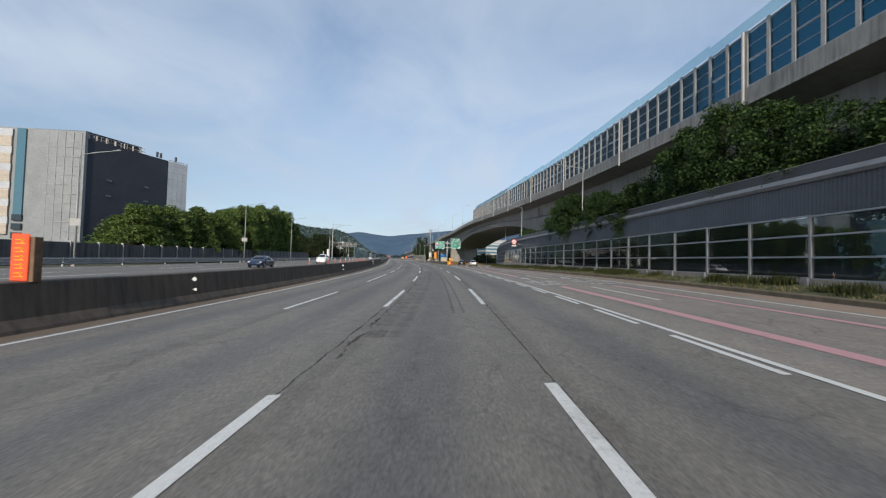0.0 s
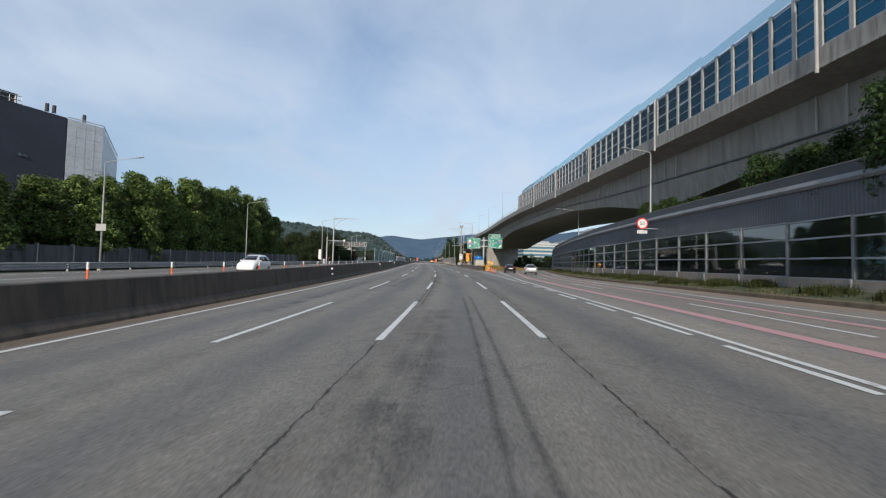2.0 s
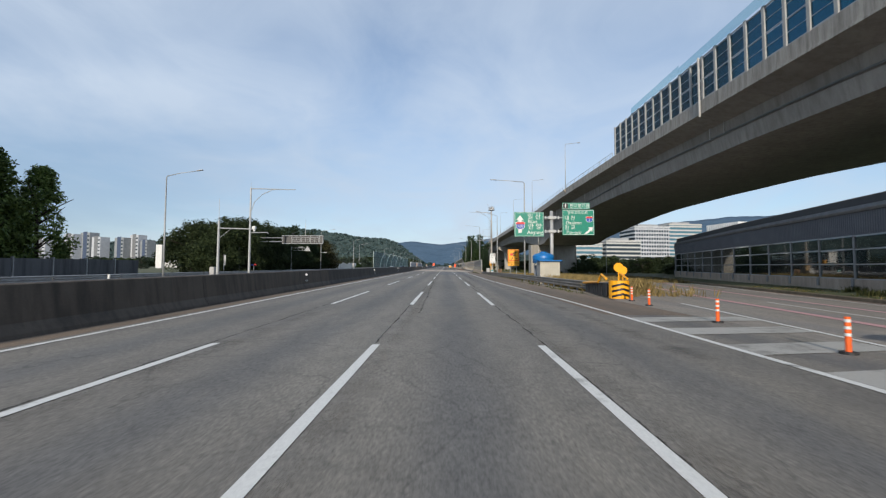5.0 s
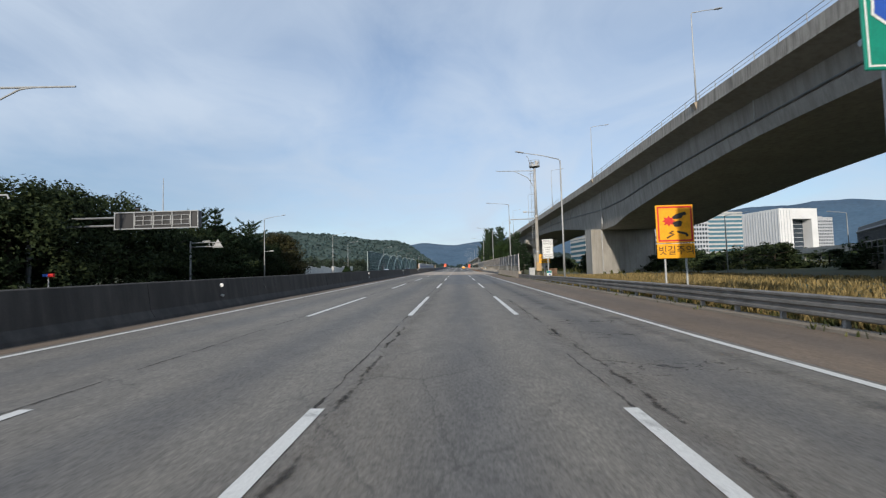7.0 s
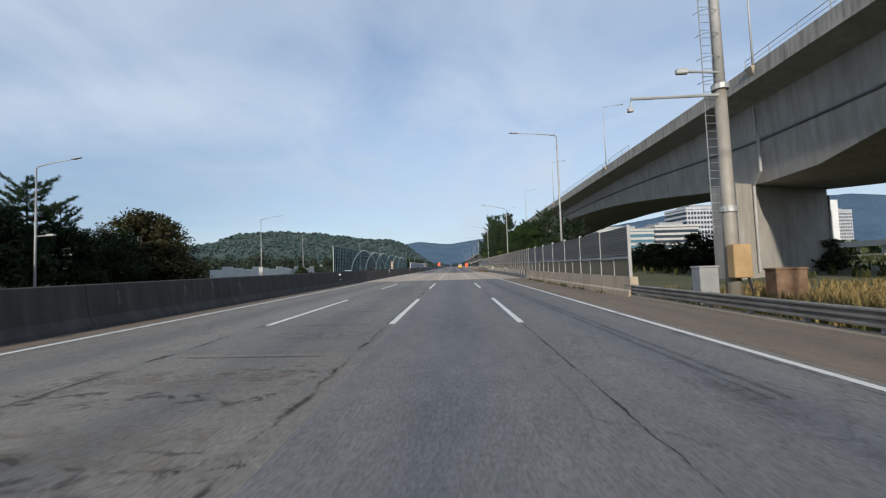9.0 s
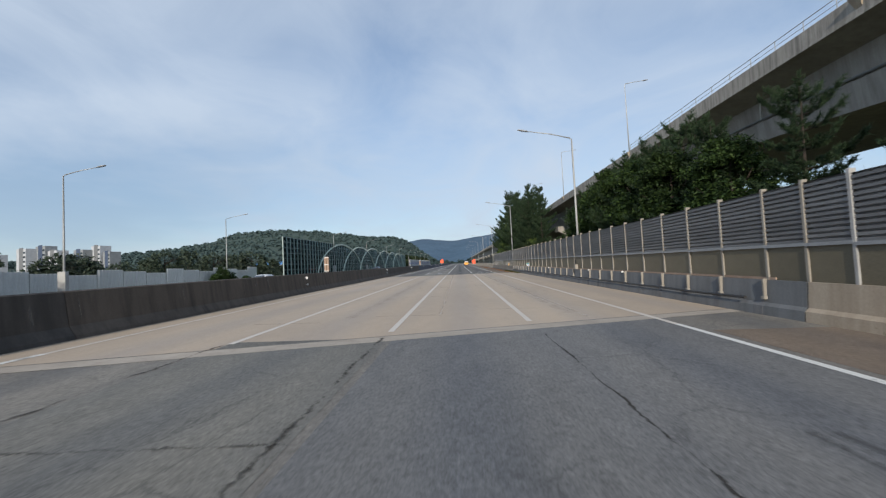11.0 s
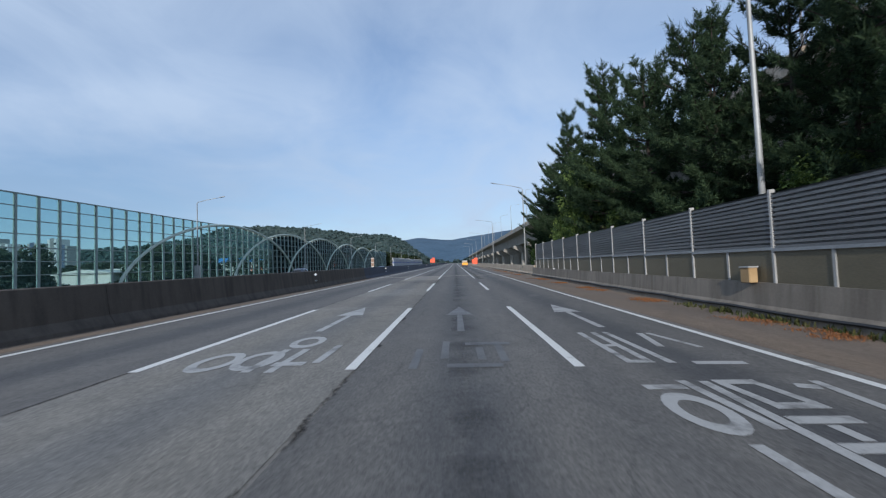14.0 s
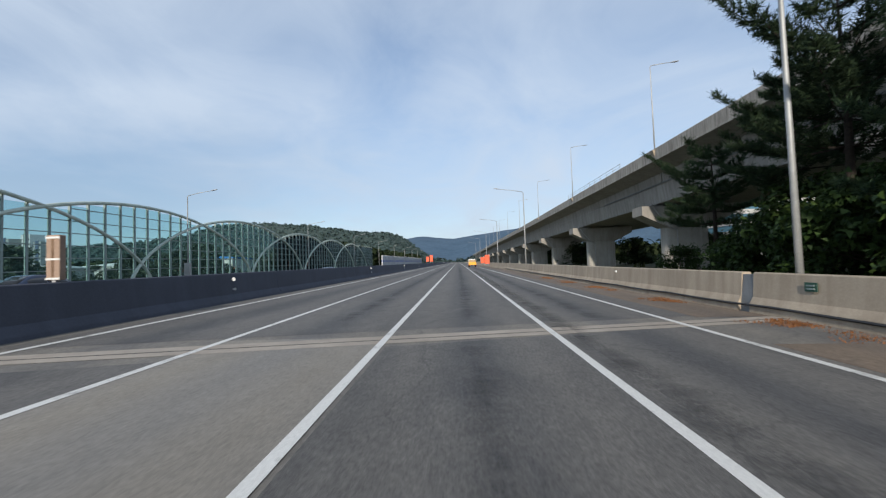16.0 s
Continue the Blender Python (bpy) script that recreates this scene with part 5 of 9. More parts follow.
# ---- louvred noise barrier on the right ----
louvre_wall = thing("louvred_noise_barrier", on(8.4, 285), "roadside noise barrier of grey louvred metal above olive beige panels", "noise barrier")
for ya, yb, mat in ((219.2, 249.8, CONCRETE_WARM), (249.85, 309.4, CONCRETE_BLUE), (309.45, 350.9, FOOT_CONC)):
    bm = bmesh.new()
    sweep(bm, steps(ya, yb, 5), [(8.12, -0.1), (8.14, 0.25), (8.22, 0.34), (8.26, 0.95), (8.62, 0.95), (8.64, -0.1)])
    part("foot_wall", bm, mat, louvre_wall)
bm = bmesh.new()
tube(bm, [on(8.10, y, 0.42 + 0.015 * math.sin(y * 3)) for y in steps(252, 309, 1.5)], 0.04, 6)
part("cable", bm, BUMPER, louvre_wall)
bm = bmesh.new()
tube(bm, [on(8.11, y, 0.21 + 0.02 * math.sin(y * 1.3)) for y in steps(309.5, 351, 1.5)], 0.045, 6)
part("cable", bm, BUMPER, louvre_wall)
bm = bmesh.new()
sweep(bm, steps(251, 309, 4), [(8.315, 0.954), (8.315, 1.02), (8.36, 1.02), (8.36, 0.954)])
part("bottom_rail", bm, FADED_RUST, louvre_wall, "rust-stained bottom rail")


def louvre_sheet(n):
    bm = bmesh.new()
    prof = []
    for i in range(n):
        z = i / n
        prof += [(-0.05, z), (-0.05, z + 0.55 / n), (0.02, z + 0.72 / n), (0.02, z + 0.98 / n)]
    prof.append((-0.05, 1.0))
    loft(bm, [[(x, 0.0, z) for x, z in prof], [(x, 1.0, z) for x, z in prof]], closed=False, cap=False)
    return bm


LOUVRE_ME = mesh_of("louvre_panel", louvre_sheet(12), LOUVRE)
bm = bmesh.new()
box(bm, (-0.03, 0.01, 0.0), (0.03, 0.99, 1.0))
BEIGE_ME = mesh_of("beige_panel", bm, BEIGE_PANEL)
bm = bmesh.new()
box(bm, (-0.075, -0.05, 0.8), (0.075, 0.05, 3.43), 0.01)
LP_POST = mesh_of("post", bm, POST_GREY)
bm = bmesh.new()
box(bm, (-0.075, -0.05, 0.8), (0.075, 0.05, 3.43), 0.01)
LP_POST_WARM = mesh_of("post", bm, STEEL_WARM)
bm = bmesh.new()
box(bm, (-0.06, -0.045, 0.94), (0.06, 0.045, 1.86))
LP_MULLION = mesh_of("mullion", bm, POST_GREY)
bm = bmesh.new()
box(bm, (-0.09, 0.0, -0.04), (0.09, 1.0, 0.04))
LP_RAIL = mesh_of("rail", bm, STEEL_DULL)
bm = bmesh.new()
box(bm, (0.0, -0.035, 0.0), (0.12, 0.035, 0.56))
box(bm, (-0.03, -0.07, 0.0), (0.08, 0.07, 0.09), 0.01)
LP_BRACKET = mesh_of("bracket", bm, STEEL_WARM)
ys = [219.45 + 4.15 * k for k in range(8)] + [249.85] + [251.3 + 2.07 * k for k in range(13)] + [278.31 + 2.171 * k for k in range(7)] + [293.38, 295.42, 297.46, 299.1] + [300.75 + 1.9 * k for k in range(5)] + [310.0] + [313.82 + 4.06 * k for k in range(5)] + [333.0 + 4.0 * k for k in range(5)]
inv = louvre_wall.matrix_basis.inverted()
for i, y in enumerate(ys):
    p = on(8.38, y)
    piece("post", LP_POST_WARM if 249 < y < 309 else LP_POST, louvre_wall, inv @ Matrix.Translation(p))
    if 250 < y < 309:
        wide = 0.28 + 0.14 * ((i * 7) % 5) / 4
        bm = bmesh.new()
        sweep(bm, [y + 0.05, y + 0.05 + wide], [(8.116, -0.05), (8.136, 0.252), (8.216, 0.343), (8.25, 0.80), (8.30, 0.80), (8.30, -0.05)])
        part("mortar_joint", bm, MORTAR, louvre_wall)
        piece("bracket", LP_BRACKET, louvre_wall, inv @ Matrix.Translation(on(8.16, y, 0.42)))
    if i + 1 == len(ys):
        break
    q = on(8.38, ys[i + 1])
    piece("louvre_panel", LOUVRE_ME, louvre_wall, bay_matrix(p, q, 1.90, 3.36, louvre_wall))
    piece("beige_panel", BEIGE_ME, louvre_wall, bay_matrix(p, q, 0.95, 1.82, louvre_wall))
    piece("rail", LP_RAIL, louvre_wall, bay_matrix(p, q, 1.86, 2.86, louvre_wall))
    if q.y - p.y > 3:
        piece("mullion", LP_MULLION, louvre_wall, inv @ Matrix.Translation((p + q) / 2))

vent = thing("junction_box", on(8.2, 271.1, 0.95), "small pale junction box on the barrier's foot wall", "box")
bm = bmesh.new()
box(bm, (-0.12, -0.2, 0.0), (0.1, 0.2, 0.34), 0.02)
part("body", bm, STEEL_WARM, vent, local=True)
bm = bmesh.new()
box(bm, (0.12, 0.55, 0.12), (0.15, 0.95, 0.66), 0.01)
part("dark_hatch", bm, BUMPER, vent, "dark hatch in the panel", local=True)

# ---- green-glazed barrier with overlapping arches on the far side ----
glass_wall = thing("glazed_noise_barrier", at(-34.3, 420, 0), "tall glazed noise barrier with pale green posts and overlapping arches", "noise barrier")
ARCH = [(371.5, 8.5, 25), (395.5, 8.6, 25), (419, 8.9, 26), (446.5, 8.6, 26), (470, 8.4, 24), (492, 8.3, 22)]


def arch_h(y):
    best = 0.0
    for c, h, w in ARCH:
        best = max(best, h * max(0.0, 1 - ((y - c) / w) ** 2) ** 0.62)
    return best


def glass_top(y):
    if y < 372:
        return 8.5
    if y > 500:
        return 8.3
    return max(arch_h(y), 6.8)


gi = glass_wall.matrix_basis.inverted()
bm = bmesh.new()
box(bm, (-0.10, -0.09, 0.0), (0.10, 0.09, 1.0))
GW_POST = mesh_of("post", bm, POST_TEAL)
bm = bmesh.new()
box(bm, (-0.010, 0.0, 0.0), (0.010, 1.0, 1.0))
GW_PANE = mesh_of("pane", bm, GLASS_GREEN)
GW_RAIL_ME = None
ys = steps(326, 526, 2.0)
for i, y in enumerate(ys):
    p = at(-34.3, y, 0)
    m = Matrix.Translation(p) @ Matrix.Diagonal((1, 1, glass_top(y), 1))
    piece("post", GW_POST, glass_wall, gi @ m)
    if i + 1 < len(ys):
        q = at(-34.3, ys[i + 1], 0)
        piece("pane", GW_PANE, glass_wall, bay_matrix(p, q, 0.9, min(glass_top(y), glass_top(ys[i + 1])) - 0.05, glass_wall))
for h in (0.9, 2.0, 3.1, 4.2, 5.3, 6.4, 7.5):
    run = []
    for y in ys + [9999]:
        if y < 9999 and glass_top(y) > h + 0.15:
            run.append(y)
        elif len(run) > 1:
            bm = bmesh.new()
            loft(bm, [[at(-34.3 + a, yy, h + b) for a, b in ((-0.05, -0.035), (0.05, -0.035), (0.05, 0.035), (-0.05, 0.035))] for yy in (run[0], run[-1])])
            part("rail", bm, POST_TEAL, glass_wall)
            run = []
        else:
            run = []
bm = bmesh.new()
loft(bm, [[at(-34.3 + a, yy, 8.5 + b) for a, b in ((-0.07, -0.05), (0.07, -0.05), (0.07, 0.05), (-0.07, 0.05))] for yy in (326, 372)])
part("top_rail", bm, POST_TEAL, glass_wall)
for c, h, w in ARCH:
    bm = bmesh.new()
    tube(bm, [at(-34.05, c + w * math.sin(a), h * max(0.0, 1 - math.sin(a) ** 2) ** 0.62 + 0.1) for a in steps(-math.pi / 2, math.pi / 2, 0.1)], 0.17, 8)
    part("arch", bm, GREEN_STEEL, glass_wall)
bm = bmesh.new()
sweep(bm, steps(276, 560, 10), [(-34.6, -0.1), (-34.55, 0.95), (-34.15, 0.95), (-34.0, -0.1)], at)
part("foot_wall", bm, CONCRETE_PALE, glass_wall)

# ---- second, boxier barrier farther along, with a blue band ----
far_wall = thing("banded_noise_barrier", at(-33.5, 600, 0), "long grey noise barrier with a blue band, far along the road", "noise barrier")
for lo, hi, mat in ((0.0, 1.0, CONCRETE_PALE), (1.0, 2.6, WALL_GREY), (2.6, 3.3, SIGN_BLUE), (3.3, 5.2, WALL_GREY), (5.2, 5.5, STEEL)):
    bm = bmesh.new()
    sweep(bm, steps(545, 760, 20), [(-33.7, lo), (-33.7, hi - 0.01), (-33.4, hi - 0.01), (-33.4, lo)], at)
    part("panel_band", bm, mat, far_wall)
for y in steps(545, 760, 4.3):
    bm = bmesh.new()
    box(bm, at(-33.42, y - 0.1, 0), at(-33.25, y + 0.1, 5.55))
    part("post", bm, STEEL, far_wall)


# ---- trees ----
def leaf_mesh(name, centres, sizes, per, leaf, material, seed, flat=0.5, slim=0.55, squash=0.8):
    """Crown of many small leaf blades gathered in clumps."""
    r = np.random.RandomState(seed)
    n = len(centres)
    c = np.repeat(np.array(centres), per, 0)
    s = np.repeat(np.array(sizes), per)
    d = r.normal(size=(n * per, 3))
    d /= np.linalg.norm(d, axis=1)[:, None]
    p = c + d * (s * r.uniform(0.35, 1.0, n * per) ** 0.6)[:, None] * np.array((1, 1, squash))
    nor = d * 0.7 + r.normal(size=d.shape) * 0.6 + np.array((0, 0, flat))
    nor /= np.linalg.norm(nor, axis=1)[:, None]
    a = np.cross(nor, r.normal(size=d.shape))
    a /= np.linalg.norm(a, axis=1)[:, None]
    b = np.cross(nor, a)
    w = (leaf * r.uniform(0.6, 1.3, n * per))[:, None]
    v = np.stack([p - a * w, p + a * w * 0.3 - b * w * slim, p + a * w * 0.8 + b * w * slim], 1).reshape(-1, 3)
    f = np.arange(len(v)).reshape(-1, 3)
    me = bpy.data.meshes.new(name)
    me.from_pydata(v.tolist(), [], f.tolist())
    me.materials.append(material)
    return me


def needle_mesh(name, tufts_at, per, material, seed):
    """Brushes of long thin needles: each tuft is (place, way it points, length)."""
    r = np.random.RandomState(seed)
    c = np.repeat(np.array([t[0] for t in tufts_at]), per, 0)
    ax = np.repeat(np.array([t[1] for t in tufts_at]), per, 0)
    ln = np.repeat(np.array([t[2] for t in tufts_at]), per)
    n = len(c)
    d = r.normal(size=(n, 3)) * np.array((1, 1, 0.75)) + ax * 1.1
    d /= np.linalg.norm(d, axis=1)[:, None]
    side = np.cross(d, r.normal(size=d.shape))
    side /= np.linalg.norm(side, axis=1)[:, None]
    ln = ln * r.uniform(0.6, 1.25, n)
    base = c + ax * (ln * r.uniform(-0.9, 0.3, n))[:, None] + r.normal(size=d.shape) * 0.04
    w = (0.019 * r.uniform(0.7, 1.4, n))[:, None]
    v = np.stack([base - side * w, base + side * w, base + d * ln[:, None]], 1).reshape(-1, 3)
    me = bpy.data.meshes.new(name)
    me.from_pydata(v.tolist(), [], np.arange(len(v)).reshape(-1, 3).tolist())
    me.materials.append(material)
    return me


def broad_tree(name, height, spread, material, seed, label, group, base=0.18, clumps=150, per=34, leaf=0.22, cone=0.35):
    """A leafy tree at the origin: tapered trunk, limbs, crown of clumps."""
    r = random.Random(seed)
    ob = thing(name, (0, 0, 0), label, "tree", group)
    bm = bmesh.new()
    tube(bm, [(0, 0, -0.3), (0.05, 0.03, height * 0.3), (-0.04, 0.05, height * 0.62), (0, 0, height * 0.88)], [0.024 * height, 0.018 * height, 0.011 * height, 0.003 * height], 8)
    for k in range(9):
        a, h = r.uniform(0, 6.28), height * r.uniform(0.22, 0.7)
        e = spread * r.uniform(0.5, 0.85)
        tube(bm, [(0, 0, h), (math.cos(a) * e * 0.5, math.sin(a) * e * 0.5, h + height * 0.07), (math.cos(a) * e, math.sin(a) * e, h + height * 0.16)], [0.009 * height, 0.006 * height, 0.002 * height], 5)
    part("trunk", bm, BARK, ob, local=True, smooth=True)
    centres, sizes = [], []
    lobes = [(r.uniform(0, 6.28), r.uniform(base + 0.05, 0.9), r.uniform(0.75, 1.2)) for _ in range(16)]
    for k in range(clumps):
        if k % 4:
            la, lz, ls = r.choice(lobes)
            a, z = la + r.uniform(-0.5, 0.5), min(0.98, max(base, lz + r.uniform(-0.12, 0.12)))
        else:
            a, z, ls = r.uniform(0, 6.28), r.uniform(base, 0.98), 0.95
        q = (z - base) / (1 - base)
        prof = (1 - q) ** cone if q > 0.35 else 0.72 + 0.28 * q / 0.35
        rad = spread * ls * prof * math.sqrt(max(0.05, 1 - max(0, q - 0.6) ** 2 * 2.2)) * r.uniform(0.55, 1.0)
        centres.append((math.cos(a) * rad, math.sin(a) * rad, height * z))
        sizes.append(spread * r.uniform(0.16, 0.30))
    ob2 = new("crown", leaf_mesh("crown", centres, sizes, per, leaf, material, seed))
    ob2.parent = ob
    return ob


def pine_tree(name, height, spread, seed, label, group, base=0.2):
    """A pine with spaced whorls of long flat boughs, ragged at the tips."""
    r = random.Random(seed)
    ob = thing(name, (0, 0, 0), label, "tree", group)
    bm = bmesh.new()
    tube(bm, [(0, 0, -0.3), (0.12, 0.05, height * 0.5), (-0.05, 0.1, height)], [0.017 * height, 0.010 * height, 0.0015 * height], 8)
    tips = []
    z = base * height
    while z < height * 0.96:
        q = (z / height - base) / (1 - base)
        reach = spread * ((1 - q) ** 0.5) * r.uniform(0.5, 1.15) + 0.3
        a0 = r.uniform(0, 6.28)
        count = 5 if q < 0.7 else 4
        for k in range(count):
            a = a0 + 6.28 * k / count + r.uniform(-0.35, 0.35)
            e = reach * r.uniform(0.45, 1.15)
            up = e * (r.uniform(0.05, 0.38) + 0.6 * q)
            ca, sa = math.cos(a), math.sin(a)

            def along(t):
                return Vector((ca * e * t, sa * e * t, z + up * t ** 1.5 - 0.10 * e * math.sin(2.6 * t)))
            tube(bm, [along(t) for t in (0, 0.35, 0.7, 1.0)], [0.05, 0.035, 0.02, 0.008], 3, cap=False)
            m = max(3, int(e / 0.36))
            for j in range(m + 1):
                t = 0.22 + 0.78 * j / m
                here, ahead = along(t), (along(min(1.0, t + 0.1)) - along(t - 0.05)).normalized()
                if j == m:
                    tips.append((here, (ahead + Vector((0, 0, 0.5))).normalized(), 0.34))
                    continue
                w = (0.36 * e * (1 - t) + 0.16) * r.uniform(0.7, 1.35)
                for side in (-1, 1):
                    if r.random() < 0.12:
                        continue
                    out = (ahead * 0.7 + Vector((-sa, ca, 0)) * side * 0.8 + Vector((0, 0, r.uniform(0.0, 0.55)))).normalized()
                    for g in ((0.35, 0.75, 1.0) if w > 0.55 else (0.5, 1.0)):
                        tips.append((here + out * w * g + Vector((0, 0, r.uniform(-0.05, 0.06))), out, r.uniform(0.22, 0.36)))
        z += r.uniform(0.7, 1.15) * (1.0 if q < 0.7 else 0.85)
    for k in range(7):
        tips.append((Vector((0, 0, height * (0.92 + 0.014 * k))), Vector((r.uniform(-0.3, 0.3), r.uniform(-0.3, 0.3), 0.9)).normalized(), 0.28))
    part("trunk", bm, BARK, ob, local=True, smooth=True)
    c = new("crown", needle_mesh("crown", [(tuple(p), tuple(d), ln) for p, d, ln in tips], 32, NEEDLE, seed))
    c.parent = ob
    return ob


def put(ob, place, rz, s=1.0, sz=None, label=""):
    m = Matrix.Translation(place) @ Matrix.Rotation(radians(rz), 4, "Z") @ Matrix.Diagonal((s, s, sz or s, 1))
    c = copy_thing(ob, m)
    if label:
        tagged(c, label)
    return c


rng = random.Random(11)
plane = [broad_tree("roadside_tree", 12.0, 3.5, LEAF, 20 + i, "tall leafy green tree in a row behind the fence", "trees along the far fence", cone=0.5, clumps=210, per=58, leaf=0.20, base=0.08) for i in range(3)]
dome = [broad_tree("spreading_tree", 10.0, 5.2, LEAF_DARK, 30 + i, "broad dark green tree beside the far carriageway", "broad trees on the far side", cone=0.30, clumps=230, per=62, leaf=0.21, base=0.06) for i in range(2)]
rust = broad_tree("spreading_tree", 9.0, 5.2, LEAF_RUST, 36, "broad tree with brownish green foliage", "broad trees on the far side", cone=0.3, clumps=320, per=60, leaf=0.21, base=0.06)
pines = [pine_tree("pine_tree", 12.0, 5.0, 40 + i, "dark green pine behind the noise barrier", "pines behind the barrier", base=0.17) for i in range(3)]
bushes = [broad_tree("bush", 4.0, 2.6, VINE, 50 + i, "dense green bush beside the road", "bushes", base=0.03, clumps=100, per=60, leaf=0.14, cone=0.25) for i in range(2)]
shrub = broad_tree("shrub", 5.0, 3.4, LEAF_DARK, 56, "dense dark green shrub under the viaduct", "shrubs", base=0.03, clumps=85, per=36, leaf=0.25, cone=0.25)
hazy = [broad_tree("far_tree", 8.0, 4.6, LEAF_PLAIN_HAZE, 70 + i, "scattered dark green tree on the plain", "trees on the plain", base=0.05, clumps=70, per=26, leaf=0.42, cone=0.3) for i in range(3)]
tangle = [broad_tree("overgrown_tree", 9.0, 2.3, VINE, 60 + i, "dense dark green tree crowding over the ramp noise barrier", "trees behind the ramp barrier", base=0.42, clumps=190, per=74, leaf=0.10, cone=0.3) for i in range(2)]
tall_pine = pine_tree("pine_tree", 12.0, 4.6, 47, "dark green pine behind the noise barrier", "pines behind the barrier", base=0.45)
bright = broad_tree("leafy_tree", 6.0, 2.1, LEAF, 64, "leafy light green tree among the pines", "leafy trees behind the barrier", base=0.1, clumps=170, per=80, leaf=0.085, cone=0.4)
originals = [tall_pine, bright] + hazy + tangle + plane + dome + [rust] + pines + bushes + [shrub]
# row behind the far fence
for k in range(1, 24):
    y = 62 + 4.05 * k
    h = lerp(y, (60, 80, 91, 104, 118, 127, 138, 147, 156), (8.0, 9.0, 9.8, 11.8, 13.4, 14.8, 15.3, 14.4, 12.0)) * rng.uniform(0.94, 1.05)
    put(plane[k % 3], at(-41.0 + rng.uniform(-1.0, 1.0), y, -0.1), rng.uniform(0, 360), rng.uniform(0.9, 1.1), h / 12.2)
for k in range(1, 14):
    y = 64 + 6.9 * k
    put(plane[(k + 1) % 3], at(-46.5 + rng.uniform(-1.5, 1.5), y, -0.1), rng.uniform(0, 360), 1.25, lerp(y, (60, 80, 104, 130, 160), (0.5, 0.62, 0.92, 1.2, 1.0)))
for y, x, i, s, sz in ((188, -39.5, 0, 0.8, 0.72), (193, -38.5, 1, 1.1, 1.0), (198, -38.5, 0, 1.1, 1.05), (204.5, -38.5, 1, 1.1, 1.03), (210.5, -38.5, 0, 1.0, 0.92), (200, -47, 1, 1.2, 1.0), (193, -46, 0, 1.1, 0.95),
                       (217, -39, 1, 0.95, 0.75), (224, -40, 0, 0.95, 0.72), (243, -40, 1, 0.9, 0.7), (232, -42, 0, 1.0, 0.8), (228.5, -39.3, 1, 0.95, 0.93), (235.5, -40, 0, 0.95, 0.84), (222.5, -39.5, 1, 0.9, 0.86), (249, -39.5, 0, 0.8, 0.74)):
    put(dome[i], free(x, y, -0.1), rng.uniform(0, 360), s, sz)
put(rust, free(-40.5, 255.5), 20, 1.3, 1.08)
put(rust, free(-41.5, 262), 140, 1.1, 0.92)
for y, x, s, sz in ((226, -38.5, 1.0, 0.97), (237.5, -38.5, 1.0, 0.92), (241.5, -39, 0.9, 0.74), (221, -38.5, 1.0, 0.9), (231, -39.5, 1.05, 0.78), (229, -43, 0.8, 0.9), (234, -42.5, 0.8, 0.8), (223, -42, 0.8, 0.85), (241, -43.5, 0.8, 0.7)):
    put(pines[rng.randrange(3)], free(x, y), rng.uniform(0, 360), s, sz, "dark green pine beside the far carriageway")
# pines and leafy trees behind the louvred barrier
for y, x, s, sz in ((243, 12.4, 0.55, 0.5), (249, 12.0, 0.55, 0.58), (254, 11.6, 0.55, 0.6), (259, 11.4, 0.55, 0.62), (264, 11.2, 0.55, 0.66), (269, 11.3, 0.55, 0.68), (273, 11.0, 0.5, 0.66), (277, 11.0, 0.48, 0.6), (280, 10.7, 0.4, 0.5), (266.5, 14.0, 0.8, 0.8),
                    (307.4, 12.7, 0.5, 0.92), (309.2, 10.9, 0.6, 0.86), (313.6, 11.8, 0.62, 1.16), (316, 12.6, 0.65, 0.98), (318.5, 12.8, 0.85, 1.04), (321.5, 11.6, 0.7, 1.02), (325, 12.6, 0.95, 1.08), (330.5, 12.4, 1.0, 1.18), (337, 12.2, 1.0, 1.34), (344.5, 14.2, 1.05, 1.44), (351, 12.8, 1.0, 1.45), (355, 13.5, 0.9, 1.25), (357, 12.6, 0.95, 1.12),
                    (331, 17, 1.0, 1.35), (341, 17, 1.1, 1.45)):
    put(pines[rng.randrange(3)], free(x, y, -0.2), rng.uniform(0, 360), s, sz)
for y, x, s, sz in ((362.5, 12.6, 0.95, 0.95), (366.5, 14.0, 0.9, 0.8), (371.5, 13.2, 0.8, 0.62)):
    put(tall_pine, free(x, y, -0.2), rng.uniform(0, 360), s, sz, "bare-trunked pine with boughs only at the top")
for y, x, s in ((266, 12.5, 1.0), (274, 12.3, 1.1), (284, 12.2, 0.9), (259, 12.2, 1.0), (290, 12.6, 0.8), (326, 11.4, 1.0), (321, 11.2, 0.9), (338, 11.3, 1.0), (352, 11.6, 0.9), (357, 11.2, 0.9), (361, 12.4, 1.0), (364.5, 13.2, 1.05), (368, 13.8, 0.9), (363, 12.0, 0.75), (369, 13.0, 0.7), (376, 13.5, 0.6)):
    put(bushes[rng.randrange(2)], free(x, y, -0.2), rng.uniform(0, 360), s, s * 1.0)
for y, x, s, sz in ((309, 11.3, 0.9, 0.85), (315.5, 11.2, 0.9, 0.8), (333, 11.4, 0.9, 0.85), (341.5, 12.0, 1.35, 1.75), (345, 12.2, 1.45, 1.95)):
    put(bright, free(x, y, -0.2), rng.uniform(0, 360), s, sz, "leafy light green tree among the pines")
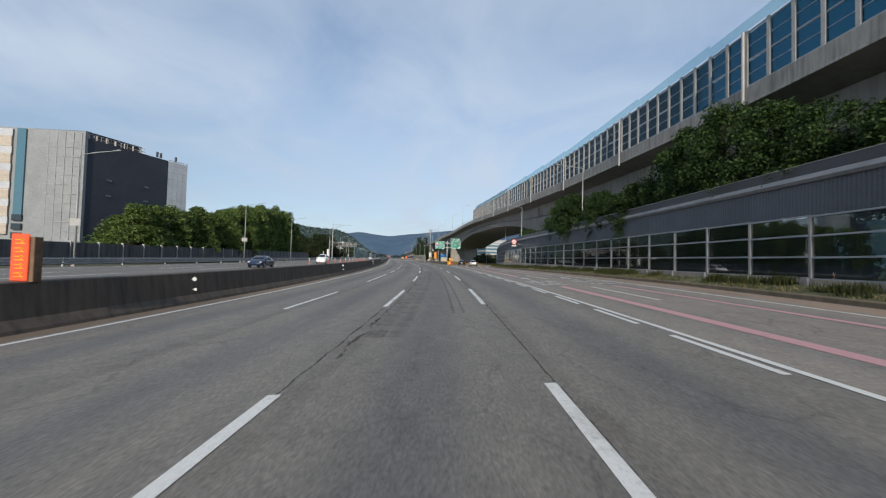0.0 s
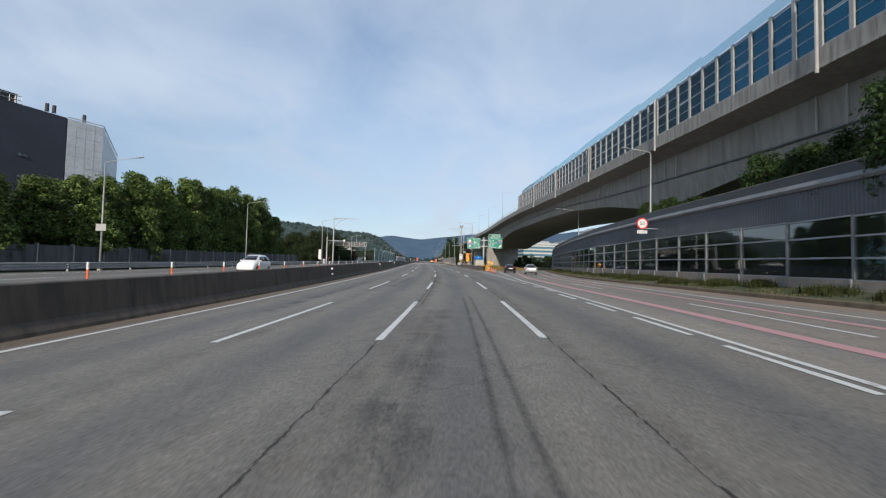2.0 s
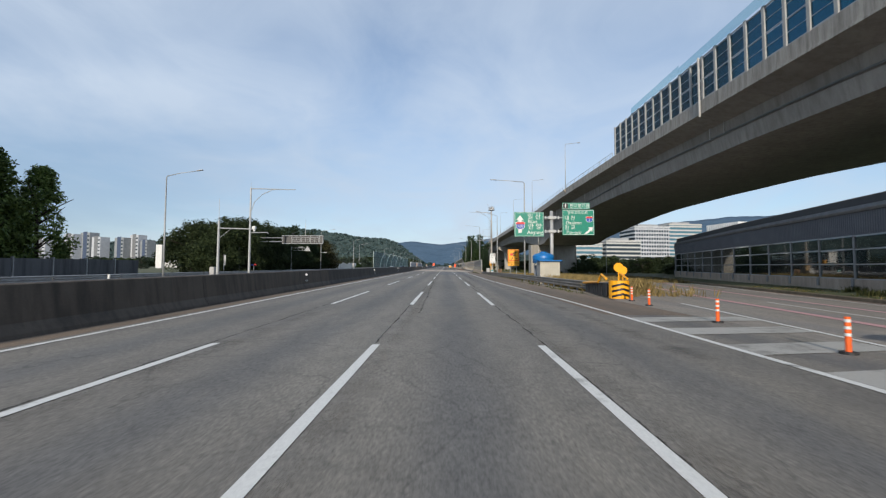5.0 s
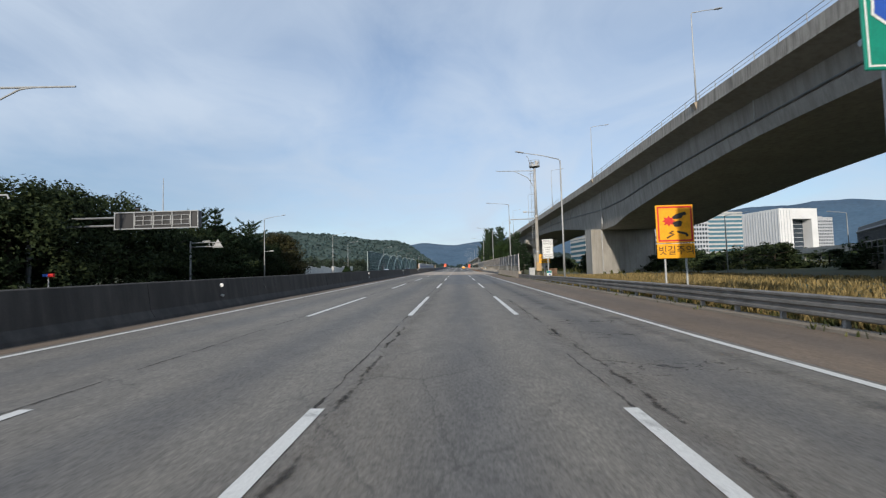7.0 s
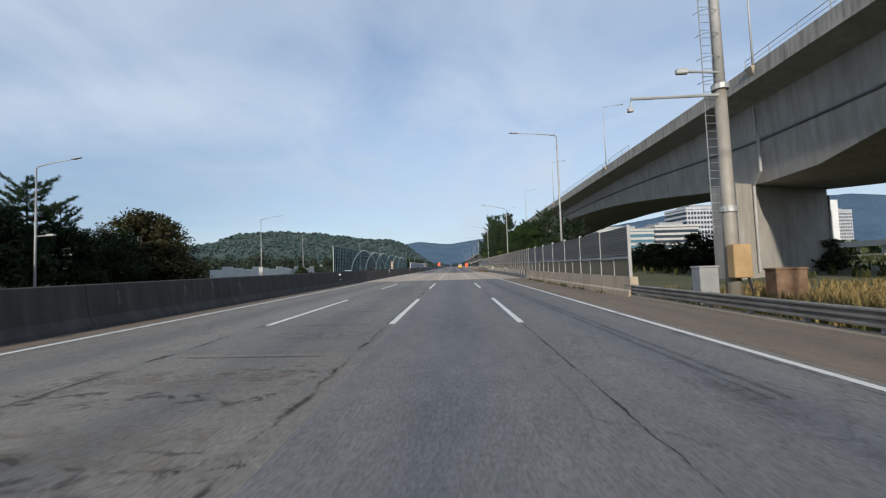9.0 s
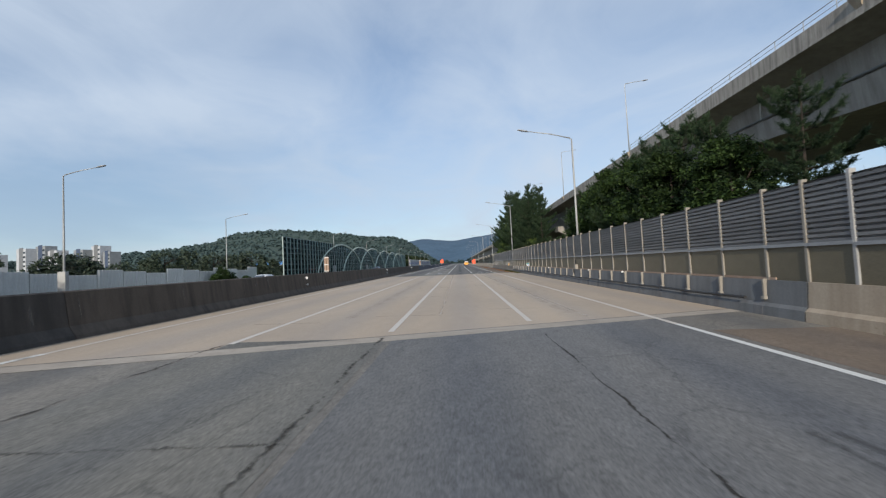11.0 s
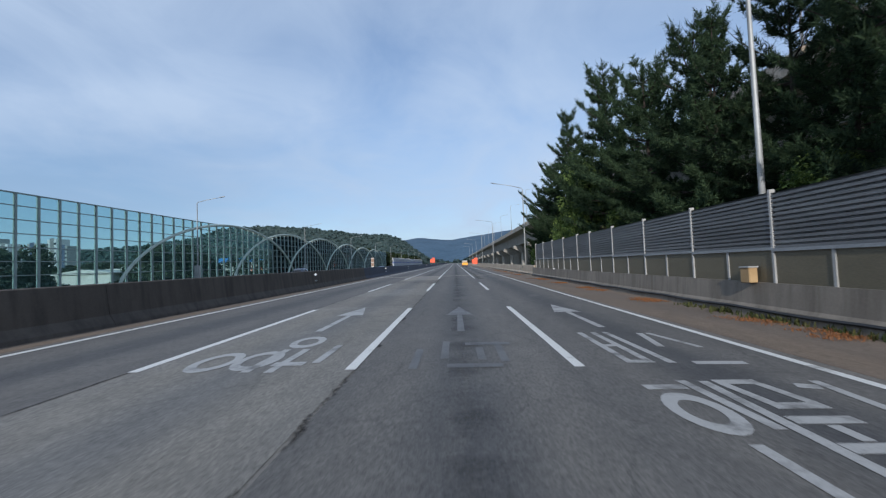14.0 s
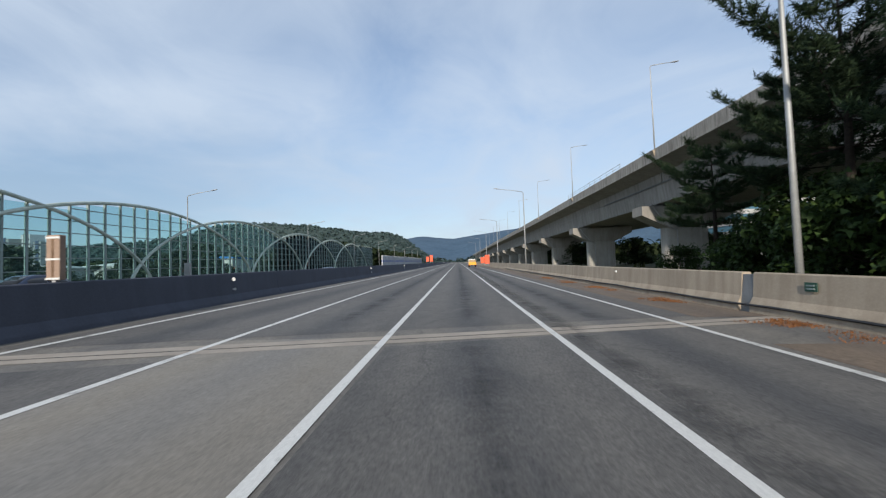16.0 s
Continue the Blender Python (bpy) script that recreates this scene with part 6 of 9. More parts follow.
for y, x, s, sz in ((258, 11.6, 0.9, 0.72), (262.5, 11.2, 0.95, 0.78), (266.5, 11.4, 1.0, 0.84), (270.5, 11.0, 0.95, 0.86), (274.5, 11.1, 0.95, 0.8), (278, 10.8, 0.85, 0.7)):
    put(tangle[int(y) % 2], free(x, y, -0.2), rng.uniform(0, 360), s, sz, "dense dark green tree crowding over the louvred barrier")
# growth over the site fence
for y, s, sz in ((311.2, 0.55, 0.75), (313.0, 0.6, 0.62), (309.5, 0.5, 0.5), (319.5, 0.4, 0.35)):
    put(bushes[rng.randrange(2)], free(-38.6, y, -0.2), rng.uniform(0, 360), s, sz, "green bush growing over the site fence")
# overgrown trees between the ramp barrier and the viaduct
for k in range(32):
    y = -22 + 3.75 * k
    u = 18.3 + rng.uniform(-0.5, 0.5)
    if 74.5 < y < 79:
        continue
    top = lerp(y, (-20, 12, 18, 21, 26, 33, 38, 41, 44, 49, 55, 61.5, 64.5, 67, 71.6, 74, 80, 86, 91, 96), (7.0, 7.6, 8.8, 11.0, 11.8, 12.0, 8.7, 8.0, 9.0, 9.8, 10.0, 10.6, 8.0, 8.2, 9.3, 8.2, 7.4, 8.2, 7.6, 6.6)) * rng.uniform(0.95, 1.04)
    put(tangle[k % 2], on(u + lerp(y, (40, 50, 60, 66, 72, 80, 86, 96), (0, -0.7, -0.7, 0.4, 0.8, 0.6, 0.9, 2.2)), y, -0.1), rng.uniform(0, 360), rng.uniform(0.85, 1.15) * lerp(y, (12, 16, 37, 42, 56, 66), (1.0, 1.2, 1.2, 1.0, 1.0, 0.85)), top / 9.3)
# low growth behind the panes
for k in range(46):
    y = -22 + 4.6 * k
    if y > 84 and k % 3:
        continue
    put(shrub, on(lerp(y, RW_Y, RW_U) + 2.9 + rng.uniform(0, 0.6), y, -0.1), rng.uniform(0, 360), rng.uniform(0.42, 0.52), rng.uniform(0.7, 0.95))
# greenery under and beyond the viaduct
for x, y, s in ((36, 246, 1.0), (41, 255, 1.1), (47, 262, 1.2), (40, 270, 1.2), (33, 268, 1.0), (54, 272, 1.2), (62, 280, 1.3), (50, 285, 1.2), (40, 292, 1.1), (32, 300, 1.0), (45, 305, 1.2), (36, 320, 1.1), (30, 338, 1.2), (36, 352, 1.2),
                (33, 368, 1.2), (40, 380, 1.3), (35, 395, 1.2), (31, 410, 1.1), (42, 420, 1.3), (34, 440, 1.2), (30, 460, 1.2), (72, 262, 1.2), (82, 275, 1.3), (68, 300, 1.3), (58, 250, 1.0), (52, 232, 1.0), (60, 222, 1.1)):
    put(shrub, free(x, y, -0.2), rng.uniform(0, 360), s * 1.4, s * rng.uniform(0.75, 0.95))
for x, y, s in ((60, 210, 1.2), (70, 222, 1.3), (82, 236, 1.3), (64, 236, 1.1), (95, 250, 1.4), (54, 216, 1.0), (78, 205, 1.3), (100, 225, 1.4), (46, 236, 0.9)):
    put(shrub, free(x, y, -0.2), rng.uniform(0, 360), s * 1.45, s * 0.55)
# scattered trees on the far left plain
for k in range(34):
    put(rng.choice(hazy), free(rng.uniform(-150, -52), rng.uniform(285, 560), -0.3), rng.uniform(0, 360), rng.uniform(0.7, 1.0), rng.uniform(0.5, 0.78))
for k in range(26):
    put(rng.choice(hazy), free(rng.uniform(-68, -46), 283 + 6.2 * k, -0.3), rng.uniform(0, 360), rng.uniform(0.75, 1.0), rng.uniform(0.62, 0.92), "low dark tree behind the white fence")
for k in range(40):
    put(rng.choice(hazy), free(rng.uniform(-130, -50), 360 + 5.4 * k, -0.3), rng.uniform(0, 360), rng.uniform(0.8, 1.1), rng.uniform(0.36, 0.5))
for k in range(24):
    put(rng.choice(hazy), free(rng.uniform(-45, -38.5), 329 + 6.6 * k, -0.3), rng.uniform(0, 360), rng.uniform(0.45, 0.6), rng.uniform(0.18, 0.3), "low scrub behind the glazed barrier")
for o in originals:
    for c in list(o.children_recursive) + [o]:
        bpy.data.objects.remove(c)


# ---- grass, weeds, fallen needles ----
def tufts(name, spots, height, material, seed, label, blades=7, width=0.03):
    r = np.random.RandomState(seed)
    verts, faces = [], []
    for p in spots:
        for _ in range(blades):
            a = r.uniform(0, 6.28)
            h = height * r.uniform(0.5, 1.25)
            o = Vector((r.normal() * 0.14, r.normal() * 0.14, 0))
            lean = Vector((math.cos(a), math.sin(a), 0)) * h * r.uniform(0.15, 0.5)
            s = Vector((-math.sin(a), math.cos(a), 0)) * width * r.uniform(0.6, 1.5)
            b = len(verts)
            verts += [p + o - s, p + o + s, p + o + lean * 0.5 + s * 0.7 + Vector((0, 0, h * 0.6)), p + o + lean + Vector((0, 0, h)), p + o + lean * 0.5 - s * 0.7 + Vector((0, 0, h * 0.6))]
            faces.append((b, b + 1, b + 2, b + 3, b + 4))
    me = bpy.data.meshes.new(name)
    me.from_pydata(verts, [], faces)
    me.materials.append(material)
    return tagged(new(name, me), label, "grass", kind="stuff")


r = np.random.RandomState(5)
tufts("dry_grass", [free(9.3 + abs(r.normal()) * 3.2, r.uniform(139, 219), -0.32) for _ in range(2600)], 0.62, DRY_GRASS, 1, "tall dry straw-coloured grass behind the guardrail")
tufts("dry_grass", [free(r.uniform(14, 34), r.uniform(165, 226), -0.3) for _ in range(2400)], 0.36, DRY_GRASS, 2, "dry straw-coloured grass on the verge", 6, 0.05)
tufts("weeds", [free(9.2 + abs(r.normal()) * 2.6, r.uniform(150, 219), -0.32) for _ in range(1700)], 0.4, WEED, 3, "green weeds behind the guardrail")
def verge(y, f):
    return on(kerb_u(y) + 0.34 + f * max(0.3, lerp(y, RW_Y, RW_U) - kerb_u(y) - 0.6), y, 0.14 + 0.2 * f)


low = [y for y in r.uniform(-30, 150, 5200) if 0.55 + 0.3 * math.sin(y * 0.71) + 0.25 * math.sin(y * 1.93 + 1) > r.uniform(0.0, 0.9)]
tufts("weeds", [verge(y, r.uniform(0, 1)) for y in low], 0.15, WEED_DARK, 4, "low olive weeds along the kerb and wall", 7, 0.016)
tufts("dry_grass", [verge(y, r.uniform(0, 0.7)) for y in low[::3]], 0.14, DRY_GRASS, 14, "short dry grass along the kerb", 6, 0.012)
tall = []
for _ in range(74):
    c, f, n, w = r.uniform(-28, 140), r.uniform(0.35, 1.0), int(r.uniform(10, 60)), r.uniform(0.2, 0.75)
    tall += [verge(c + r.normal() * w, min(1.0, max(0.0, f + r.normal() * 0.16))) for _ in range(n)]
tufts("weeds", tall, 0.40, WEED_DARK, 15, "dark green clumps of weeds against the foot wall", 10, 0.022)
tufts("weeds", [on(8.05 + r.normal() * 0.12, y, 0.0) for y in np.concatenate([r.uniform(222, 248, 60), r.uniform(300, 318, 150)])], 0.16, WEED, 5, "small weeds at the foot of the barrier", 6)
tufts("weeds", [on(8.6 + r.normal() * 0.12, y, -0.02) for y in r.uniform(142, 219, 90)], 0.2, WEED, 9, "weeds under the guardrail", 6)
needle_y = [y for y in np.concatenate([r.uniform(303, 347, 900), r.uniform(352, 392, 800)]) if math.sin(y * 0.83) + 0.7 * math.sin(y * 2.1 + 2) > r.uniform(0.2, 1.3)]
tufts("fallen_needles", [on(7.85 - abs(r.normal()) * 0.35, y, 0.015) for y in needle_y], 0.05, LITTER, 6, "rust-red fallen pine needles on the shoulder", 24, 0.010)
tufts("weeds", [free(x, y, -0.25) for x, y in zip(r.uniform(24, 120, 2200), r.uniform(228, 420, 2200))], 0.7, WEED, 7, "rough green weeds beyond the viaduct", 6, 0.12)
tufts("dry_grass", [free(r.uniform(9.4, 14.0), r.uniform(142, 156.3), -0.3) for _ in range(900)], 1.05, DRY_GRASS, 12, "tall golden grass in front of the hut", 8, 0.025)
bm = bmesh.new()
sweep(bm, steps(-70, 205, 5), lambda y: [(kerb_u(y) + 0.28, 0.1), (kerb_u(y) + 0.3, 0.19), (kerb_u(y) + 1.2, 0.32), (lerp(y, RW_Y, RW_U) - 0.1, 0.42), (lerp(y, RW_Y, RW_U) + 4.5, 0.5), (lerp(y, RW_Y, RW_U) + 4.5, -0.1)])
part("bank", bm, EARTH, kind="structure")

# ---- hills ----
def hill(name, material, eye, rows, depth, seed, label, step=0.5):
    """A ridge seen from the road: rows of bearing, rise in degrees, distance."""
    az = [q[0] for q in rows]
    verts, faces = [], []
    bearings = steps(az[0], az[-1], step)
    cross = (-1.0, -0.7, -0.42, -0.2, 0.0, 0.35, 1.0)
    for b in bearings:
        el, dist = lerp(b, az, [q[1] for q in rows]), lerp(b, az, [q[2] for q in rows])
        top = dist * math.tan(radians(el)) + eye[2]
        for c in cross:
            d = dist + c * depth
            x, y = eye[0] + math.sin(radians(b)) * d, eye[1] + math.cos(radians(b)) * d
            f = max(0.0, 1 - abs(c)) ** 0.85
            z = -5 + (top + 5) * f
            z += (noise.noise(Vector((x, y, seed)) * 0.004) * 0.10 + noise.noise(Vector((x, y, seed)) * 0.016) * 0.035 + noise.noise(Vector((x, y, seed)) * 0.06) * 0.012) * top * (f if c else 0.35)
            verts.append((x, y, z))
    n = len(cross)
    for i in range(len(bearings) - 1):
        for k in range(n - 1):
            a = i * n + k
            faces.append((a, a + n, a + n + 1, a + 1))
    me = bpy.data.meshes.new(name)
    me.from_pydata(verts, [], faces)
    me.materials.append(material)
    for p in me.polygons:
        p.use_smooth = True
    ob = tagged(new(name, me), label, "hill", kind="structure")
    return ob


hill("hill_backdrop", WOODED_HAZE, (0, 200, 5), [(-62, 1.5, 1300), (-50, 2.2, 1350), (-40, 3.0, 1400), (-32, 3.8, 1450), (-28.4, 4.5, 1480), (-25.7, 5.45, 1500), (-22.7, 5.75, 1500), (-16.9, 5.5, 1550), (-13, 5.0, 1580), (-10.8, 4.6, 1600), (-8, 4.55, 1600), (-5.9, 3.7, 1630), (-4, 2.2, 1650), (-2, 0.8, 1650)], 560, 3.0, "wooded green hill beyond the carriageways", 0.25)
hill("mountain_backdrop", WOODED_FAR_HAZE, (0, 200, 5), [(-20, 2.0, 3500), (-12, 2.8, 3500), (-8, 3.6, 3500), (-4.3, 4.2, 3500), (-2, 4.0, 3500), (-0.2, 3.8, 3500), (2.0, 4.1, 3500), (5, 4.45, 3500), (8, 4.75, 3500), (12, 4.5, 3500), (18, 4.9, 3500), (25, 5.7, 3500), (30, 6.1, 3500), (33, 6.35, 3500), (36, 6.15, 3500), (38, 6.4, 3500), (41, 6.1, 3500), (44, 5.6, 3500), (55, 5.4, 3500), (70, 4.0, 3500)], 1100, 7.0, "long blue-green mountain ridge on the horizon", 0.5)
hill("hill_backdrop", WOODED_HAZE, (0, 200, 5), [(-6, 0.6, 900), (-3.5, 1.5, 1000), (-1, 1.1, 1000), (1, 1.2, 1000), (3, 1.8, 1000), (6, 2.4, 1000), (10, 2.4, 950), (16, 2.0, 900)], 160, 9.0, "low wooded rise where the road ends", 0.3)


# woods on the near hill so that its slope reads as treetops
def woods(name, spots, size, material, seed, label, per=14):
    r = np.random.RandomState(seed)
    n = len(spots)
    c = np.repeat(np.array([tuple(p) for p in spots]), per, 0)
    d = r.normal(size=(n * per, 3))
    d /= np.linalg.norm(d, axis=1)[:, None]
    d[:, 2] = np.abs(d[:, 2])
    p = c + d * size * r.uniform(0.4, 1.0, (n * per, 1))
    a = np.cross(d, r.normal(size=d.shape))
    a /= np.linalg.norm(a, axis=1)[:, None]
    b = np.cross(d, a)
    w = size * r.uniform(0.3, 0.6, (n * per, 1))
    v = np.stack([p - a * w, p - b * w, p + a * w, p + b * w], 1).reshape(-1, 3)
    me = bpy.data.meshes.new(name)
    me.from_pydata(v.tolist(), [], np.arange(len(v)).reshape(-1, 4).tolist())
    me.materials.append(material)
    return tagged(new(name, me), label, "woods", kind="stuff")


rr = random.Random(8)
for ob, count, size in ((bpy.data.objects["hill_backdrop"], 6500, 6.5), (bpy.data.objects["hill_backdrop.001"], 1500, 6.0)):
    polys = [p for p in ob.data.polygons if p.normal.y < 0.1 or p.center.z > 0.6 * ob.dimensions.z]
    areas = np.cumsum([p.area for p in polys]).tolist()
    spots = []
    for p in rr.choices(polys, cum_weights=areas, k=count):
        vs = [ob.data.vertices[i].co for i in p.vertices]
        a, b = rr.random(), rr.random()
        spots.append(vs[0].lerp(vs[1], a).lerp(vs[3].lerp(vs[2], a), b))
    woods("hillside_woods", spots, size, LEAF_HILL_HAZE, 12, "dense treetops over the wooded hillside with painted haze", 9)
spots = []
for _ in range(2600):
    spots.append(free(rr.uniform(-420, -60), rr.uniform(600, 1050), rr.uniform(0, 5)))
woods("far_woods", spots, 6.0, LEAF_DARK, 3, "far belt of dark green trees beyond the plain")
spots = [free(rr.uniform(-75, -46), rr.uniform(520, 900), rr.uniform(0, 9)) for _ in range(900)] + [free(rr.uniform(30, 90), rr.uniform(480, 900), rr.uniform(0, 4)) for _ in range(500)]
woods("far_woods", spots, 3.2, LEAF_DARK, 4, "belt of dark green trees beside the far road")
spots = [free(rr.uniform(120, 520), rr.uniform(420, 900), rr.uniform(0, 4)) for _ in range(1500)]
woods("far_woods", spots, 5.0, LEAF_DARK, 5, "far belt of green trees before the offices")


# ---- street lamps ----
def lamp_post(place, height, arm, name, label, group, droop=0.25, rad=0.09, extras=()):
    """Tapered pole; arm to the left when negative, with a flat lamp head."""
    ob = thing(name, place, label, "street lamp", group)
    s = 1 if arm > 0 else -1
    bm = bmesh.new()
    tube(bm, [(0, 0, 0), (0, 0, height * 0.5), (0, 0, height - 0.12), (s * 0.12, 0, height)], [rad * 1.15, rad * 0.9, rad * 0.6, rad * 0.5], 8)
    part("pole", bm, STEEL, ob, local=True, smooth=True)
    bm = bmesh.new()
    tube(bm, [(s * 0.1, 0, height), (arm * 0.5, 0, height + droop * 0.6), (arm, 0, height + droop)], [0.045, 0.04, 0.032], 6)
    part("arm", bm, STEEL, ob, local=True, smooth=True)
    bm = bmesh.new()
    grade = droop / abs(arm)
    loft(bm, [[(arm + s * d, w * a, height + droop + grade * d + h * b) for a, b in ((-1, -0.3), (-0.8, 0.6), (0, 1), (0.8, 0.6), (1, -0.3))] for d, w, h in ((-0.06, 0.05, 0.04), (0.10, 0.13, 0.08), (0.45, 0.15, 0.09), (0.70, 0.12, 0.06), (0.78, 0.05, 0.02))])
    part("lamp_head", bm, STEEL_DULL, ob, local=True)
    bm = bmesh.new()
    box(bm, (-0.17, -0.17, -0.25), (0.17, 0.17, 0.10), 0.02)
    part("base", bm, CONCRETE_PALE, ob, local=True)
    if "box" in extras:
        bm = bmesh.new()
        box(bm, (-0.75, -0.15, 1.4), (-0.12, 0.15, 3.8), 0.02)
        part("control_box", bm, SIGN_WHITE, ob, "white control box", local=True)
    if "sign" in extras:
        bm = bmesh.new()
        box(bm, (-0.5, -0.16, 3.9), (0.5, -0.12, 4.6))
        part("plate", bm, POST_GREY, ob, "grey plate", local=True)
    if "stub" in extras:
        bm = bmesh.new()
        tube(bm, [(0, 0, 5.2), (1.3, 0, 5.25)], 0.05, 6)
        box(bm, (1.0, -0.12, 5.2), (1.6, 0.12, 5.35))
        part("side_lamp", bm, STEEL, ob, local=True)
    if "panel" in extras:
        bm = bmesh.new()
        box(bm, (-0.35, -0.3, 0.1), (0.35, 0.1, 2.6), 0.03)
        part("cabinet", bm, POST_GREY, ob, "pale grey cabinet", local=True)
    return ob


for y, x, h, tilt in ((165.2, 9.1, 11.9, 0.25), (197.0, 9.5, 11.4, 0.7), (236.3, 9.2, 12.65, 0.3), (273.2, 9.0, 10.9, 0.7), (315.0, 8.95, 10.9, 0.7), (359.9, 8.95, 11.0, 0.7), (411, 9.2, 11.2, 0.5), (455, 9.2, 11, 0.5), (497, 9.2, 11, 0.5), (540, 9.2, 11, 0.5), (585, 9.2, 11, 0.5)):
    lamp_post(free(x, y, -0.15), h, -3.3, "street_lamp", "tall galvanised street lamp with one arm over the road", "street lamps on the near side", tilt)
lamp_post(on(17.3, 83.3, 0.4), 11.2, -1.9, "street_lamp", "galvanised street lamp behind the ramp noise barrier", "ramp lamps")
lamp_post(on(22.8, 121, 0.2), 10.7, -3.3, "street_lamp", "galvanised street lamp over the exit ramp", "ramp lamps")
lamp_post(on(17.3, 51.3, 0.4), 12.0, -2.7, "street_lamp", "galvanised street lamp behind the ramp noise barrier", "ramp lamps")
lamp_post(free(39.4, 223.5, -0.2), 8.3, 2.8, "street_lamp", "slim dark street lamp beside the ramp", "ramp lamps", 0.4)
lamp_post(free(64, 232, -0.2), 9, -2.4, "street_lamp", "slim street lamp beside the ramp", "ramp lamps")
for y, u, ex in ((48, -35.4, ("sign",)), (91, -35.4, ("sign",)), (124, -34.5, ()), (157.5, -29.0, ("box",)), (233.4, -33.8, ("stub",)), (276, -33.6, ("panel",)), (312.3, -38.4, ()), (360.1, -33.7, ("panel",)), (402, -33.4, ("panel",)), (447, -33.4, ()), (492, -33.4, ()), (537, -33.4, ()), (582, -33.2, ()), (627, -33.2, ()), (672, -33.2, ()), (717, -33.2, ())):
    lamp_post(at(u, y, 0), 10.9, 3.0, "street_lamp", "tall galvanised street lamp beside the far carriageway", "street lamps on the far side", 0.5, extras=ex)
for k in range(14):
    y = 198.5 + 32.6 * k
    ob = lamp_post(vp(0.12, y, rim_h(y) + 1.0), 9.0, 2.2, "bridge_lamp", "slim street lamp on the viaduct parapet", "lamps on the viaduct", 0.25, 0.07)
    bm = bmesh.new()
    loft(bm, [[(a, b, -0.55) for a, b in ((-0.12, -0.2), (0.1, -0.2), (0.1, 0.2), (-0.12, 0.2))], [(a, b, 0.1) for a, b in ((-0.42, -0.38), (0.1, -0.38), (0.1, 0.38), (-0.42, 0.38))]])
    part("bracket", bm, CONCRETE_WARM, ob, local=True)


# ---- reflectors and posts on the median ----
for y in [20.0, 50.6, 81.9, 112.6, 143.5, 174.4, 206.0, 237.6, 268.2, 301.4, 334.0, 367.0] + [398.5 + 31.6 * k for k in range(14)]:
    ob = thing("reflector", on(-10.2, y, 0.55), "pair of round white reflectors fixed to the median barrier", "reflector", "median reflectors")
    for h, rr_ in ((0.98, 0.085), (0.55, 0.06)):
        bm = bmesh.new()
        c = on(-10.14 - 0.05 * (h > 0.6), y, h)
        tube(bm, [c + Vector((-0.10, 0, 0)), c + Vector((0.05, 0, 0))], 0.02, 6)
        tube(bm, [c + Vector((0.06, -0.03, 0)), c + Vector((0.06, 0.0, 0))], rr_, 10)
        part("lens", bm, SIGN_WHITE, ob)
for y in steps(58, 132, 5.6):
    ob = thing("lane_post", on(-15.6, y, 0), "slim orange flexible lane post with a white band", "lane post", "lane posts")
    bm = bmesh.new()
    tube(bm, [on(-15.6, y, 0), on(-15.6, y, 1.0)], [0.05, 0.04], 8)
    part("body", bm, ORANGE, ob)
    bm = bmesh.new()
    tube(bm, [on(-15.6, y, 0.98), on(-15.6, y, 1.3)], 0.05, 8)
    part("band", bm, SIGN_WHITE, ob)


# ---- W-beam guardrail beside the right shoulder ----
guard = thing("guardrail", on(8.6, 180), "galvanised corrugated guardrail on steel posts", "guardrail")
prof = [(0.0, 0.30), (-0.08, 0.34), (-0.08, 0.42), (0.0, 0.47), (0.0, 0.53), (-0.08, 0.58), (-0.08, 0.66), (0.0, 0.70), (0.0, 0.76), (-0.08, 0.80), (-0.08, 0.86), (0.0, 0.9)]


def guard_u(y):
    return lerp(y, (137, 150, 219.5), (9.3, 8.85, 8.3))


def beam_h(y, h):
    """The beam sinks and narrows towards its far end."""
    low, top = lerp(y, (137, 172, 192, 207, 220), (0.30, 0.30, 0.27, 0.22, 0.17)), lerp(y, (137, 172, 192, 207, 220), (0.85, 0.85, 0.77, 0.62, 0.58))
    return low + (h - 0.30) / 0.60 * (top - low)


for ya in steps(137, 216.0, 4.0):
    bm = bmesh.new()
    pr = [(u, h) for u, h in prof] + [(u + 0.012, h) for u, h in reversed(prof)]
    sweep(bm, [ya, ya + 3.985], lambda y: [(guard_u(y) + u, beam_h(y, h)) for u, h in pr])
    part("beam", bm, STEEL_ROAD, guard)
for y in steps(138, 219, 2.0):
    bm = bmesh.new()
    box(bm, on(guard_u(y) + 0.03, y - 0.05, -0.3), on(guard_u(y) + 0.15, y + 0.05, beam_h(y, 0.88)))
    part("post", bm, STEEL_DULL, guard)
foot = bmesh.new()
sweep(foot, steps(137, 219, 6), lambda y: [(guard_u(y) - 0.22, -0.1), (guard_u(y) - 0.19, 0.07), (guard_u(y) - 0.15, 0.10), (guard_u(y) + 0.25, 0.10), (guard_u(y) + 0.25, -0.1)])
part("guardrail_kerb", foot, KERB, kind="structure")


# ---- signs ----
def face_m(x, y, z):
    """A sign's face towards oncoming traffic: local x right, y up."""
    return Matrix.Translation((x, y, z)) @ Matrix.Rotation(radians(90), 4, "X")


